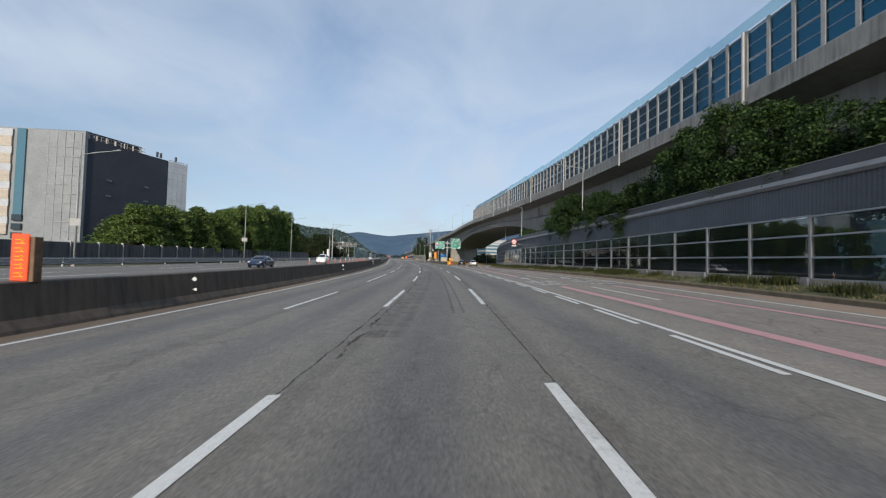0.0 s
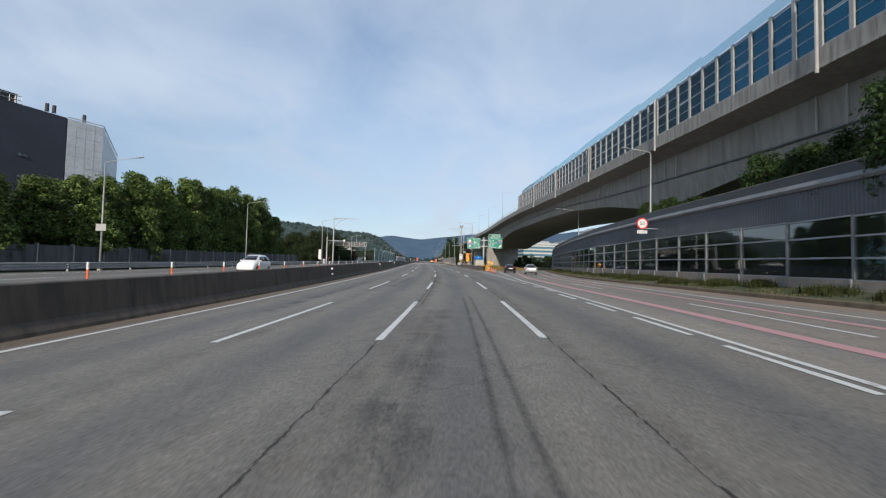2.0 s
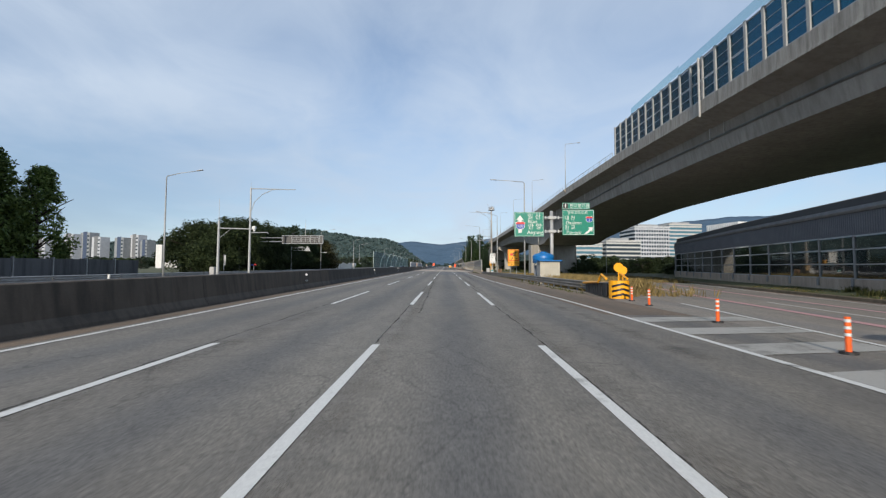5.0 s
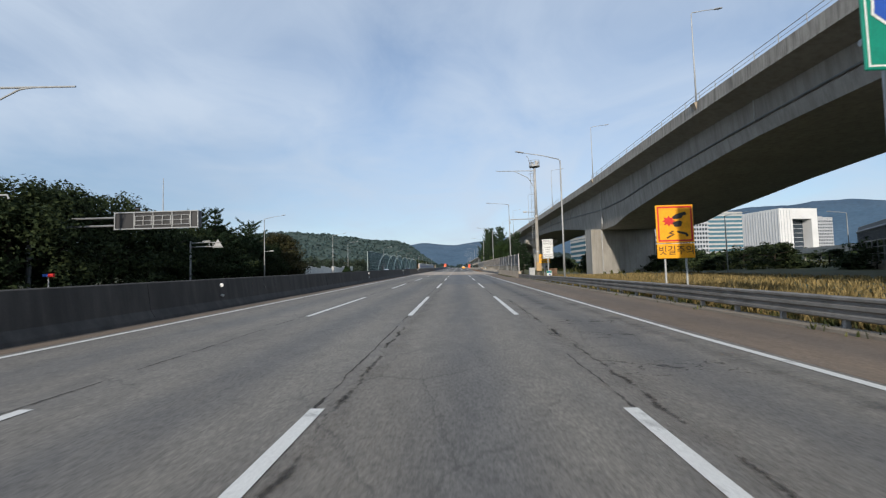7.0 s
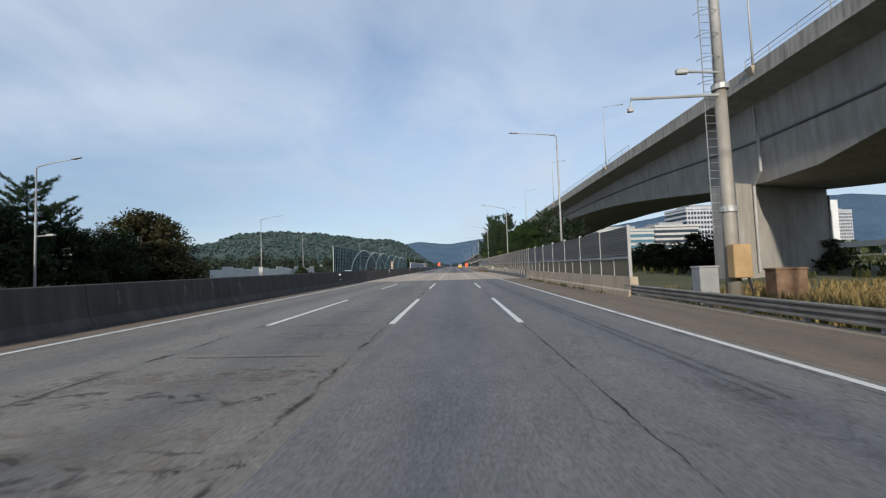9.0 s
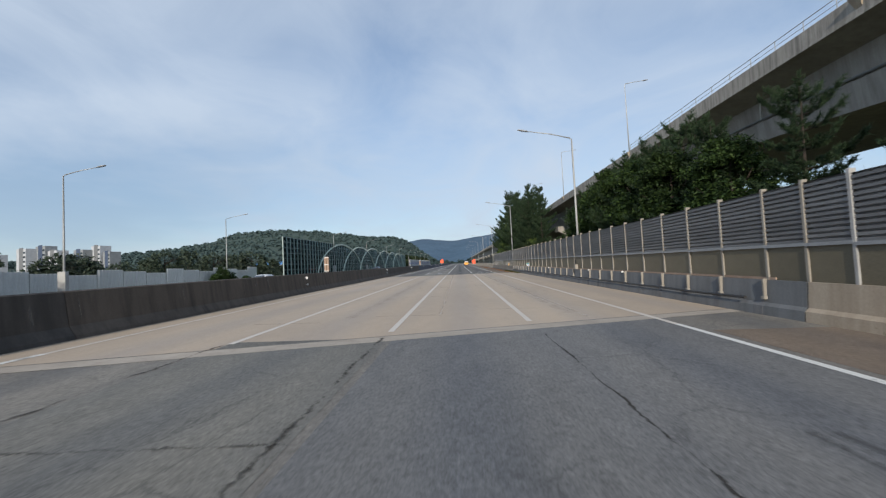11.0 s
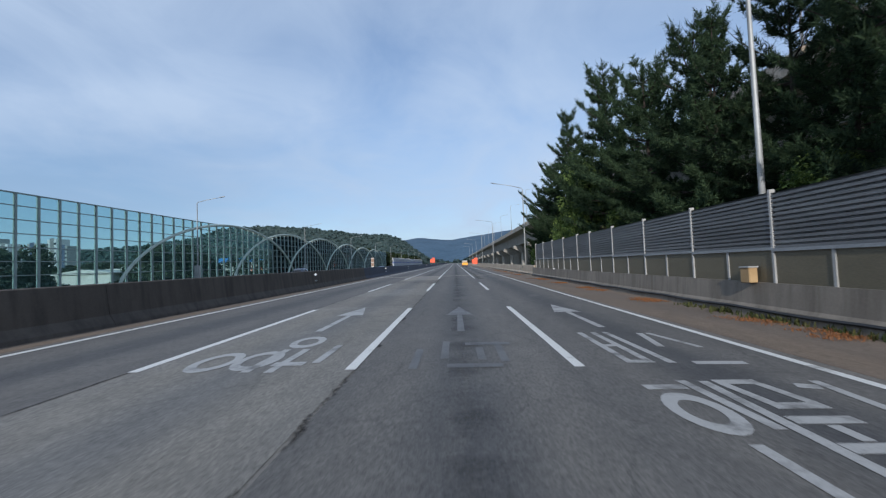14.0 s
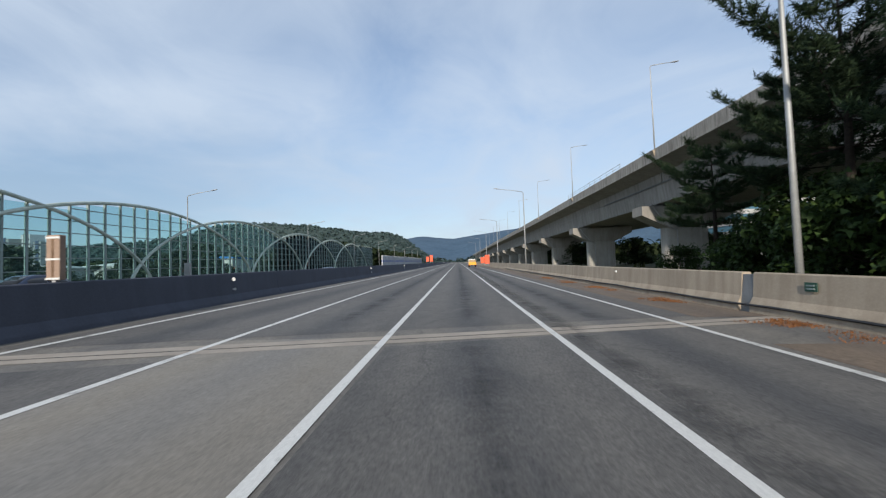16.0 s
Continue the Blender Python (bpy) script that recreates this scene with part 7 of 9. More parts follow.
def board(parent, x0, x1, z0, z1, y, material, name="panel", border=None, bw=0.05, depth=0.06, label=""):
    bm = bmesh.new()
    box(bm, (x0, y, z0), (x1, y + depth, z1), 0.02)
    p = part(name, bm, material, parent, label, local=True)
    if border:
        bm = bmesh.new()
        g = 0.06
        for a, b, c, d in ((x0 + g, z0 + g, x1 - g, z0 + g + bw), (x0 + g, z1 - g - bw, x1 - g, z1 - g), (x0 + g, z0 + g + bw, x0 + g + bw, z1 - g - bw), (x1 - g - bw, z0 + g + bw, x1 - g, z1 - g - bw)):
            box(bm, (a, y - 0.004, b), (c, y + 0.002, d))
        part("border", bm, border, p, local=True)
    return p


gy = 164.15
gantry = thing("direction_sign", free(12.15, gy, -0.2), "pair of green motorway direction signs on one steel mast", "road sign")
bm = bmesh.new()
tube(bm, [(0, 0.35, 0), (0, 0.35, 8.4)], [0.24, 0.2], 14)
part("mast", bm, STEEL, gantry, local=True, smooth=True)
bm = bmesh.new()
box(bm, (-0.5, -0.1, -0.2), (0.5, 0.8, 0.3), 0.03)
part("footing", bm, CONCRETE_PALE, gantry, local=True)
for z in (6.0, 7.6):
    bm = bmesh.new()
    tube(bm, [(-4.3, 0.2, z), (4.8, 0.2, z)], 0.07, 8)
    box(bm, (-0.45, 0.05, z - 0.18), (0.45, 0.6, z + 0.18), 0.03)
    for x in (-0.75, 0.75):
        box(bm, (x - 0.07, 0.08, z - 0.2), (x + 0.07, 0.32, z + 0.2))
    part("cross_arm", bm, STEEL, gantry, local=True)
lp = board(gantry, -4.42, -0.98, 5.36, 8.22, 0.0, SIGN_GREEN, "left_panel", SIGN_WHITE, 0.035)
rp = board(gantry, 1.18, 4.90, 5.54, 8.52, 0.0, SIGN_GREEN, "right_panel", SIGN_WHITE, 0.035)
tp = board(gantry, 1.18, 4.40, 8.58, 9.34, 0.0, SIGN_GREEN, "title_panel", SIGN_WHITE, 0.025)
f = -0.008
for text, size, x, z in (("\uc77c \uc0b0", 0.74, -2.12, 7.68), ("Ilsan", 0.62, -2.3, 7.12), ("\uc548 \uc591", 0.74, -2.05, 6.5), ("Anyang", 0.62, -2.02, 5.84)):
    letters(text, size, lp, face_m(x, f, z), SIGN_WHITE)
for text, size, x, z in (("\uacbd\ubd80\uace0\uc18d\ub3c4\ub85c", 0.44, 2.95, 8.15), ("\ub300 \uc804", 0.58, 2.05, 7.52), ("Daejeon", 0.54, 2.5, 6.98), ("\ud310 \uad50", 0.58, 2.05, 6.42), ("Pan-gyo", 0.54, 2.5, 5.86)):
    letters(text, size, rp, face_m(x, f, z), SIGN_WHITE)
letters("\ud310\uad50\ubd84\uae30\uc810", 0.5, tp, face_m(3.2, f, 8.96), SIGN_WHITE)
bm = bmesh.new()
box(bm, (1.26, -0.012, 8.66), (1.86, -0.006, 9.26))
part("number_tile", bm, SIGN_BLACK, tp, local=True)
letters("1", 0.62, tp, face_m(1.56, -0.016, 8.96), SIGN_WHITE, width=1.5)


def shape(parent, pts, y, material, name, d=0.006):
    bm = bmesh.new()
    prism(bm, pts, "y", y - d, y)
    return part(name, bm, material, parent, local=True)


def shield(parent, x, z, w, number, size):
    """Red-topped blue route shield with a white rim."""
    o = [(-0.5, 0.30), (-0.28, 0.46), (0, 0.38), (0.28, 0.46), (0.5, 0.30), (0.44, 0.0), (0.46, -0.25), (0.25, -0.45), (0, -0.5), (-0.25, -0.45), (-0.46, -0.25), (-0.44, 0.0)]
    s = shape(parent, [(x + a * w, z + b * w * 0.85) for a, b in o], f, SIGN_WHITE, "shield")
    shape(s, [(x + a * w * 0.9, z + b * w * 0.76) for a, b in o], f - 0.007, SIGN_BLUE, "shield_field")
    top = [(-0.46, 0.13), (0.46, 0.13)] + [(a * 0.9, b * 0.9) for a, b in o[4::-1]]
    shape(s, [(x + a * w, z + b * w * 0.85) for a, b in top], f - 0.014, SIGN_RED, "shield_top")
    letters(number, size, s, face_m(x, f - 0.022, z - 0.1 * w), SIGN_WHITE)


shape(lp, [(-3.95, 6.0 - 0.2), (-3.55, 6.0 - 0.2), (-3.55, 7.3), (-3.32, 7.3), (-3.75, 7.85), (-4.18, 7.3), (-3.95, 7.3)], f, SIGN_WHITE, "arrow")
shield(lp, -3.72, 6.68, 1.16, "100", 0.42)
shield(rp, 4.32, 7.42, 0.88, "1", 0.44)
shape(rp, [(3.72, 5.72), (4.02, 5.98), (4.30, 6.26), (4.18, 6.44), (4.72, 6.5), (4.62, 5.92), (4.48, 6.08), (4.2, 5.8), (3.96, 5.66)], f, SIGN_WHITE, "arrow")

skid = thing("warning_sign", free(9.28, 175.3, -0.2), "amber slippery-road warning board with a red border", "road sign")
for x in (-0.45, 0.45):
    bm = bmesh.new()
    tube(bm, [(x, 0.1, 0), (x, 0.1, 4.2)], 0.045, 8)
    part("post", bm, STEEL, skid, local=True)
p = board(skid, -0.8, 0.8, 2.62, 4.26, 0.0, SIGN_YELLOW, "panel", SIGN_RED, 0.07)
shape(p, [(-0.26 + (0.30 if k % 2 == 0 else 0.17) * math.cos(math.tau * k / 16), 3.56 + (0.24 if k % 2 == 0 else 0.14) * math.sin(math.tau * k / 16)) for k in range(16)], f, SIGN_RED, "splash")
shape(p, [(-0.12, 3.74), (0.05, 3.86), (0.44, 3.96), (0.52, 3.84), (0.34, 3.78), (0.30, 3.68), (-0.06, 3.64)], f - 0.008, SIGN_BLACK, "car_sign")
shape(p, [(-0.12, 3.50), (0.22, 3.58), (0.32, 3.50), (0.24, 3.32), (-0.02, 3.30)], f - 0.008, SIGN_BLACK, "car_sign")
shape(p, [(-0.40, 2.86), (-0.12, 2.98), (-0.30, 3.04), (-0.10, 3.16), (-0.06, 3.11), (-0.20, 3.05), (-0.02, 2.99), (-0.36, 2.80)], f, SIGN_BLACK, "skid_mark")
shape(p, [(0.08, 3.14), (0.48, 3.04), (0.56, 2.92), (0.46, 2.86), (0.44, 2.95), (0.08, 3.06)], f, SIGN_BLACK, "skid_mark")
p = board(skid, -0.8, 0.8, 1.95, 2.58, 0.0, SIGN_YELLOW, "text_panel")
letters("\ube57\uae38\uc8fc\uc758", 0.42, p, face_m(0, f, 2.27), SIGN_BLACK)

vs = thing("speed_zone_sign", free(9.25, 203.0, -0.2), "white sign announcing a variable speed limit on one post", "road sign")
bm = bmesh.new()
tube(bm, [(0, 0.1, 0), (0, 0.1, 4.3)], 0.06, 8)
part("post", bm, STEEL, vs, local=True)
p = board(vs, -0.55, 0.55, 2.45, 4.45, 0.0, SIGN_WHITE, "panel", SIGN_BLACK, 0.02)
for text, size, z in (("\uac00\ubcc0\uc18d\ub3c4", 0.25, 4.22), ("\uc81c\ud55c\uad6c\uac04", 0.25, 3.96), ("Variable", 0.19, 3.62), ("Speed", 0.19, 3.38), ("Limit", 0.19, 3.14), ("\uc804\ubc29 450m", 0.21, 2.66)):
    letters(text, size, p, face_m(0, f, z), SIGN_BLACK)
bm = bmesh.new()
box(bm, (-0.5, -0.006, 2.86), (0.5, -0.002, 2.89))
part("rule", bm, SIGN_BLACK, p, local=True)

ny = thing("notice_sign", free(9.62, 207.0, -0.2), "amber notice board with dark lines of print", "road sign")
bm = bmesh.new()
tube(bm, [(0, 0.1, 0), (0, 0.1, 2.9)], 0.05, 8)
part("post", bm, STEEL, ny, local=True)
p = board(ny, -0.6, 0.6, 2.0, 3.0, 0.0, SIGN_YELLOW, "panel")
for k in range(5):
    bm = bmesh.new()
    box(bm, (-0.48, -0.006, 2.16 + 0.15 * k), (0.48 - 0.13 * (k % 3), -0.002, 2.21 + 0.15 * k))
    part("print", bm, SIGN_BLACK, p, local=True)

for x, y, h, w in ((8.95, 201.2, 0.62, 0.5), (8.2, 293.6, 0.95, 0.38)):
    km = thing("distance_marker", free(x, y, -0.1), "small green and white distance marker", "road sign", "distance markers")
    bm = bmesh.new()
    if x > 8.5:
        tube(bm, [(0, 0.05, 0), (0, 0.05, h)], 0.03, 6)
    else:
        tube(bm, [(0, 0.05, h + 0.2), (0.12, 0.05, h + 0.2)], 0.02, 6)
    part("post", bm, STEEL, km, local=True)
    p = board(km, -w / 2, w / 2, h, h + w, 0.0, SIGN_WHITE, "panel")
    bm = bmesh.new()
    box(bm, (-w / 2 + 0.02, -0.006, h + w * 0.5), (w / 2 - 0.02, -0.002, h + w - 0.02))
    part("green_field", bm, SIGN_GREEN, p, local=True)
    bm = bmesh.new()
    box(bm, (-w * 0.15, -0.010, h + w * 0.58), (w * 0.15, -0.006, h + w * 0.88))
    box(bm, (-w * 0.1, -0.008, h + w * 0.12), (w * 0.28, -0.002, h + w * 0.36))
    part("print", bm, SIGN_BLUE, p, local=True)

# round speed limit sign on a bracket above the ramp barrier
limit = thing("speed_limit_sign", on(15.2, 80.2, 0.5), "round white speed limit sign with a red rim", "road sign")
bm = bmesh.new()
tube(bm, [(0, 0.1, 3.5), (0, 0.1, 4.8)], 0.035, 8)
tube(bm, [(0, 0.1, 4.0), (1.35, 0.1, 4.0)], 0.03, 8)
part("bracket", bm, STEEL, limit, local=True)
bm = bmesh.new()
tube(bm, [(0, 0, 4.4), (0, 0.03, 4.4)], 0.47, 28)
disc = part("rim", bm, SIGN_RED, limit, local=True)
bm = bmesh.new()
tube(bm, [(0, -0.008, 4.4), (0, 0.0, 4.4)], 0.365, 28)
part("face", bm, SIGN_WHITE, disc, local=True)
letters("50", 0.42, disc, face_m(0, -0.014, 4.4), SIGN_BLACK)
p = board(limit, -0.42, 0.42, 3.58, 3.84, 0.0, SIGN_WHITE, "plate")
bm = bmesh.new()
for k in range(7):
    box(bm, (-0.35 + 0.103 * k, -0.006, 3.66), (-0.29 + 0.103 * k, -0.002, 3.77))
part("print", bm, POST_TEAL, p, local=True)

# upright orange board on the median
oy = 12.7
ob = thing("orange_notice_board", on(-10.45, oy, 1.24), "upright orange-red board with yellow print on a rusty case", "sign")
bm = bmesh.new()
box(bm, (-0.16, -0.1, 0.0), (0.26, 0.2, 1.15), 0.01)
part("case", bm, RUST, ob, local=True)
p = board(ob, -0.26, 0.16, 0.02, 1.22, -0.14, ORANGE_RED, "face", None, depth=0.035)
for k in range(5):
    z = 0.12 + 0.21 * k
    bm = bmesh.new()
    box(bm, (-0.16, -0.146, z), (0.06, -0.142, z + 0.025))
    box(bm, (-0.16, -0.146, z + 0.09), (0.04, -0.142, z + 0.115))
    box(bm, (-0.02, -0.146, z + 0.026), (0.01, -0.142, z + 0.14))
    part("print", bm, SIGN_YELLOW, p, local=True)

for oy in (273.9, 358.5):
    ob = thing("median_marker_board", on(-10.45, oy, 1.24), "tall rusty tan marker board with pale bands on the median", "sign", "median marker boards")
    bm = bmesh.new()
    box(bm, (-0.18, -0.09, 0.06), (0.18, 0.11, 1.2), 0.015)
    part("case", bm, FADED_RUST, ob, local=True)
    for z in (0.07, 0.56, 1.11):
        bm = bmesh.new()
        box(bm, (-0.186, -0.096, z), (0.186, -0.088, z + 0.05))
        part("band", bm, SIGN_WHITE, ob, local=True)
    bm = bmesh.new()
    box(bm, (-0.035, -0.094, 0.13), (0.035, -0.089, 1.1))
    part("seam", bm, RUST, ob, local=True)
    bm = bmesh.new()
    box(bm, (-0.05, -0.05, -0.02), (0.05, 0.06, 0.07))
    part("foot", bm, STEEL_DULL, ob, local=True)

# variable message board seen from behind, on the far side
vm = thing("message_board", free(-25.8, 194, 0), "back of a long overhead message board with a steel frame", "road sign")
bm = bmesh.new()
box(bm, (-4.4, 0.2, 5.75), (3.1, 0.75, 7.2), 0.03)
part("case", bm, SIGN_BLACK, vm, local=True)
bm = bmesh.new()
for z in (5.72, 7.17):
    tube(bm, [(-4.4, 0.12, z), (3.15, 0.12, z)], 0.055, 6)
for x in (-4.35, -2.6, -0.9, 0.8, 2.45, 3.1):
    tube(bm, [(x, 0.12, 5.72), (x, 0.12, 7.2)], 0.045, 6)
for x in (-2.2, -0.5, 1.2):
    for z in (6.02, 6.42, 6.82):
        tube(bm, [(x - 0.32, 0.09, z), (x + 1.15, 0.09, z + 0.02)], 0.028, 5)
    for d in (-0.32, 0.42, 1.15):
        tube(bm, [(x + d, 0.09, 6.0), (x + d + 0.03, 0.09, 6.84)], 0.028, 5)
part("frame", bm, STEEL, vm, local=True)
bm = bmesh.new()
for z in (6.1, 6.8):
    tube(bm, [(-12.4, 0.5, z), (-4.3, 0.5, z)], 0.09, 8)
tube(bm, [(-12.4, 0.5, 0), (-12.4, 0.5, 7.2)], 0.2, 10)
part("mast", bm, STEEL_DARK, vm, local=True)
bm = bmesh.new()
tube(bm, [(-0.2, 0.4, 7.2), (-0.2, 0.4, 10.2)], [0.05, 0.025], 6)
part("lightning_rod", bm, STEEL_DULL, vm, local=True)
bm = bmesh.new()
tube(bm, [(-2.5, 0.4, 7.2), (-2.5, 0.4, 7.42)], 0.05, 6)
tube(bm, [(-2.68, 0.4, 7.5), (-2.32, 0.4, 7.5)], 0.11, 8)
part("sensor", bm, BUMPER, vm, local=True)
# small bracketed road sign past it, seen from behind
bs = thing("bracket_sign", free(-35.0, 213.5, 0), "small triangular road sign seen from behind on a braced arm", "road sign")
bm = bmesh.new()
tube(bm, [(0, 0, -0.1), (0, 0, 5.9)], [0.14, 0.10], 10)
part("pole", bm, STEEL_DULL, bs, local=True)
bm = bmesh.new()
for z in (5.15, 5.68):
    tube(bm, [(0, 0, z), (4.1, 0, z)], 0.05, 6)
for x in (2.5, 3.0, 3.5):
    tube(bm, [(x, 0, 5.15), (x, 0, 5.68)], 0.03, 5)
part("arm", bm, STEEL, bs, local=True)
bm = bmesh.new()
loft(bm, [[(2.9, yy, 5.0), (4.3, yy, 5.0), (3.6, yy, 6.1)] for yy in (0.06, 0.09)])
part("plate", bm, STEEL_DULL, bs, local=True)
bm = bmesh.new()
tube(bm, [(1.6, 0.05, 5.85), (2.6, 0.05, 5.85)], 0.10, 8)
part("lamp", bm, POST_GREY, bs, local=True)

# mast with a long braced arm, and a camera mast beside it
mast = thing("gantry_mast", free(-31.3, 183, 0), "tall grey mast with a long braced arm", "mast")
bm = bmesh.new()
tube(bm, [(0, 0, -0.1), (0, 0, 14.1)], [0.2, 0.12], 10)
tube(bm, [(0, 0, 14.0), (0, 0, 15.2)], 0.02, 5)
part("pole", bm, STEEL, mast, local=True)
bm = bmesh.new()
tube(bm, [(0, 0, 13.95), (7.1, 0, 13.8)], [0.09, 0.06], 8)
tube(bm, [(0.05, 0, 10.2), (0.6, 0, 11.8), (1.8, 0, 13.0), (3.4, 0, 13.75), (4.4, 0, 13.86)], 0.055, 8)
part("arm", bm, STEEL, mast, local=True)
bm = bmesh.new()
tube(bm, [(0, 0, 6.9), (2.8, 0, 6.95), (2.9, 0, 6.7)], 0.06, 8)
part("short_arm", bm, STEEL, mast, local=True)
camm = thing("camera_mast", free(-30.95, 172.4, 0), "roadside mast with a camera arm and a cabinet", "mast")
bm = bmesh.new()
tube(bm, [(0, 0, -0.1), (0, 0, 7.7)], [0.2, 0.14], 10)
tube(bm, [(0, 0, 7.6), (0, 0, 10.8)], [0.04, 0.015], 6)
part("pole", bm, STEEL, camm, local=True)
bm = bmesh.new()
tube(bm, [(0, 0, 6.75), (5.0, 0, 6.6)], 0.08, 8)
tube(bm, [(0, 0, 5.3), (1.6, 0, 6.6)], 0.03, 6)
part("arm", bm, STEEL, camm, local=True)
bm = bmesh.new()
box(bm, (4.55, -0.2, 6.62), (5.0, 0.3, 7.0), 0.03)
tube(bm, [(4.8, 0, 6.3), (4.8, 0, 6.6)], 0.14, 10)
part("camera_housing", bm, SIGN_WHITE, camm, local=True)
bm = bmesh.new()
box(bm, (-0.95, -0.3, -0.1), (-0.35, 0.3, 1.5), 0.03)
part("cabinet", bm, POST_GREY, camm, local=True)
small = thing("signal_light", free(-34.6, 192.6, 0), "small red and blue roadside warning light on a post", "warning light")
bm = bmesh.new()
tube(bm, [(0, 0, 0), (0, 0, 1.7)], 0.05, 6)
part("post", bm, STEEL, small, local=True)
for x0, mat, nm in ((-0.5, SIGN_BLUE, "blue_lamp"), (0.0, SIGN_RED, "red_lamp")):
    bm = bmesh.new()
    box(bm, (x0, -0.12, 1.7), (x0 + 0.48, 0.12, 1.98), 0.04)
    part(nm, bm, mat, small, local=True)

edge_sign = thing("side_sign", free(-34.6, 181.6, 0), "narrow roadside sign seen from behind on a slim post", "road sign")
bm = bmesh.new()
tube(bm, [(0, 0, 0), (0, 0, 3.3)], 0.05, 6)
part("post", bm, STEEL, edge_sign, local=True)
bm = bmesh.new()
box(bm, (0.06, -0.05, 1.7), (0.3, 0.0, 3.3), 0.01)
part("plate", bm, STEEL_DULL, edge_sign, local=True)

# tall pole with ladder, instrument arms and cabinets on the verge
tw = thing("instrument_pole", free(10.2, 214.5, -0.3), "tall pale pole with a ladder, instrument arms and tan cabinet", "mast")
bm = bmesh.new()
tube(bm, [(0, 0, 0), (0, 0, 3.0), (0, 0, 8.2)], [0.26, 0.24, 0.2], 12)
low = part("lower_pole", bm, STEEL_WARM, tw, local=True, smooth=True)
bm = bmesh.new()
tube(bm, [(0, 0, 8.2), (0, 0, 14.8)], [0.19, 0.13], 12)
part("upper_pole", bm, POST_GREY, tw, local=True, smooth=True)
for z in (3.6, 8.2):
    bm = bmesh.new()
    tube(bm, [(0, 0, z - 0.08), (0, 0, z + 0.12)], 0.30, 12)
    part("collar", bm, STEEL, tw, local=True)
bm = bmesh.new()
for x in (-0.2, 0.2):
    tube(bm, [(x - 0.35, 0.1, 2.8), (x - 0.35, 0.1, 14.6)], 0.02, 5)
for k in range(38):
    tube(bm, [(-0.55, 0.1, 3.0 + 0.3 * k), (-0.15, 0.1, 3.0 + 0.3 * k)], 0.012, 4)
part("ladder", bm, STEEL_DULL, tw, local=True)
bm = bmesh.new()
for k in range(7):
    z = 8.4 + 0.9 * k
    pts = [(-0.35 + 0.42 * math.cos(a), 0.1 - 0.42 * math.sin(a), z) for a in [math.pi * j / 6 for j in range(7)]]
    tube(bm, pts, 0.014, 4)
part("safety_hoops", bm, STEEL_DULL, tw, local=True)
bm = bmesh.new()
tube(bm, [(0, -0.1, 7.9), (-3.4, -0.2, 7.85), (-3.45, -0.2, 7.45)], 0.06, 8)
box(bm, (-3.55, -0.28, 7.35), (-3.35, -0.12, 7.5), 0.02)
part("sensor_arm", bm, STEEL, tw, local=True)
bm = bmesh.new()
tube(bm, [(0, -0.1, 8.75), (-1.4, -0.2, 8.8)], 0.05, 8)
box(bm, (-1.7, -0.3, 8.7), (-1.25, -0.1, 8.9), 0.03)
part("camera_arm", bm, STEEL, tw, local=True)
bm = bmesh.new()
tube(bm, [(0, 0, 14.2), (-5.0, 0, 14.3)], [0.06, 0.04], 8)
tube(bm, [(0, 0, 11.8), (-0.9, 0, 13.3), (-2.6, 0, 14.2)], 0.04, 6)
part("long_arm", bm, STEEL, tw, local=True)
bm = bmesh.new()
tube(bm, [(0, 0, 14.7), (0, 0, 14.85)], 0.7, 14)
deck = part("platform", bm, STEEL_DULL, tw, local=True)
for k in range(8):
    a = math.pi * k / 4
    bm = bmesh.new()
    tube(bm, [(0.65 * math.cos(a), 0.65 * math.sin(a), 14.85), (0.65 * math.cos(a), 0.65 * math.sin(a), 15.5)], 0.025, 4)
    part("rail_post", bm, STEEL_DULL, deck, local=True)
for z in (15.18, 15.5):
    bm = bmesh.new()
    tube(bm, [(0.65 * math.cos(a), 0.65 * math.sin(a), z) for a in [math.pi * j / 8 for j in range(17)]], 0.022, 4)
    part("hand_rail", bm, STEEL_DULL, deck, local=True)
for x, y in ((0.35, -0.2), (-0.25, 0.3), (0.1, -0.55)):
    bm = bmesh.new()
    box(bm, (x - 0.13, y - 0.1, 14.85), (x + 0.13, y + 0.1, 15.4), 0.02)
    part("instrument_box", bm, POST_GREY, deck, local=True)
bm = bmesh.new()
tube(bm, [(-0.5, 0, 14.8), (-0.8, 0, 16.0), (-1.0, 0, 16.2)], 0.04, 6)
part("antenna", bm, STEEL_DULL, deck, local=True)
bm = bmesh.new()
box(bm, (-0.32, -0.65, 1.1), (0.32, -0.22, 2.3), 0.03)
part("pole_cabinet", bm, BOX_TAN, tw, local=True)
bm = bmesh.new()
tube(bm, [(0.3, -0.4, 1.1), (0.4, -0.4, 0.7), (0.5, -0.3, 0.3)], 0.05, 6)
part("conduit", bm, BUMPER, tw, local=True)
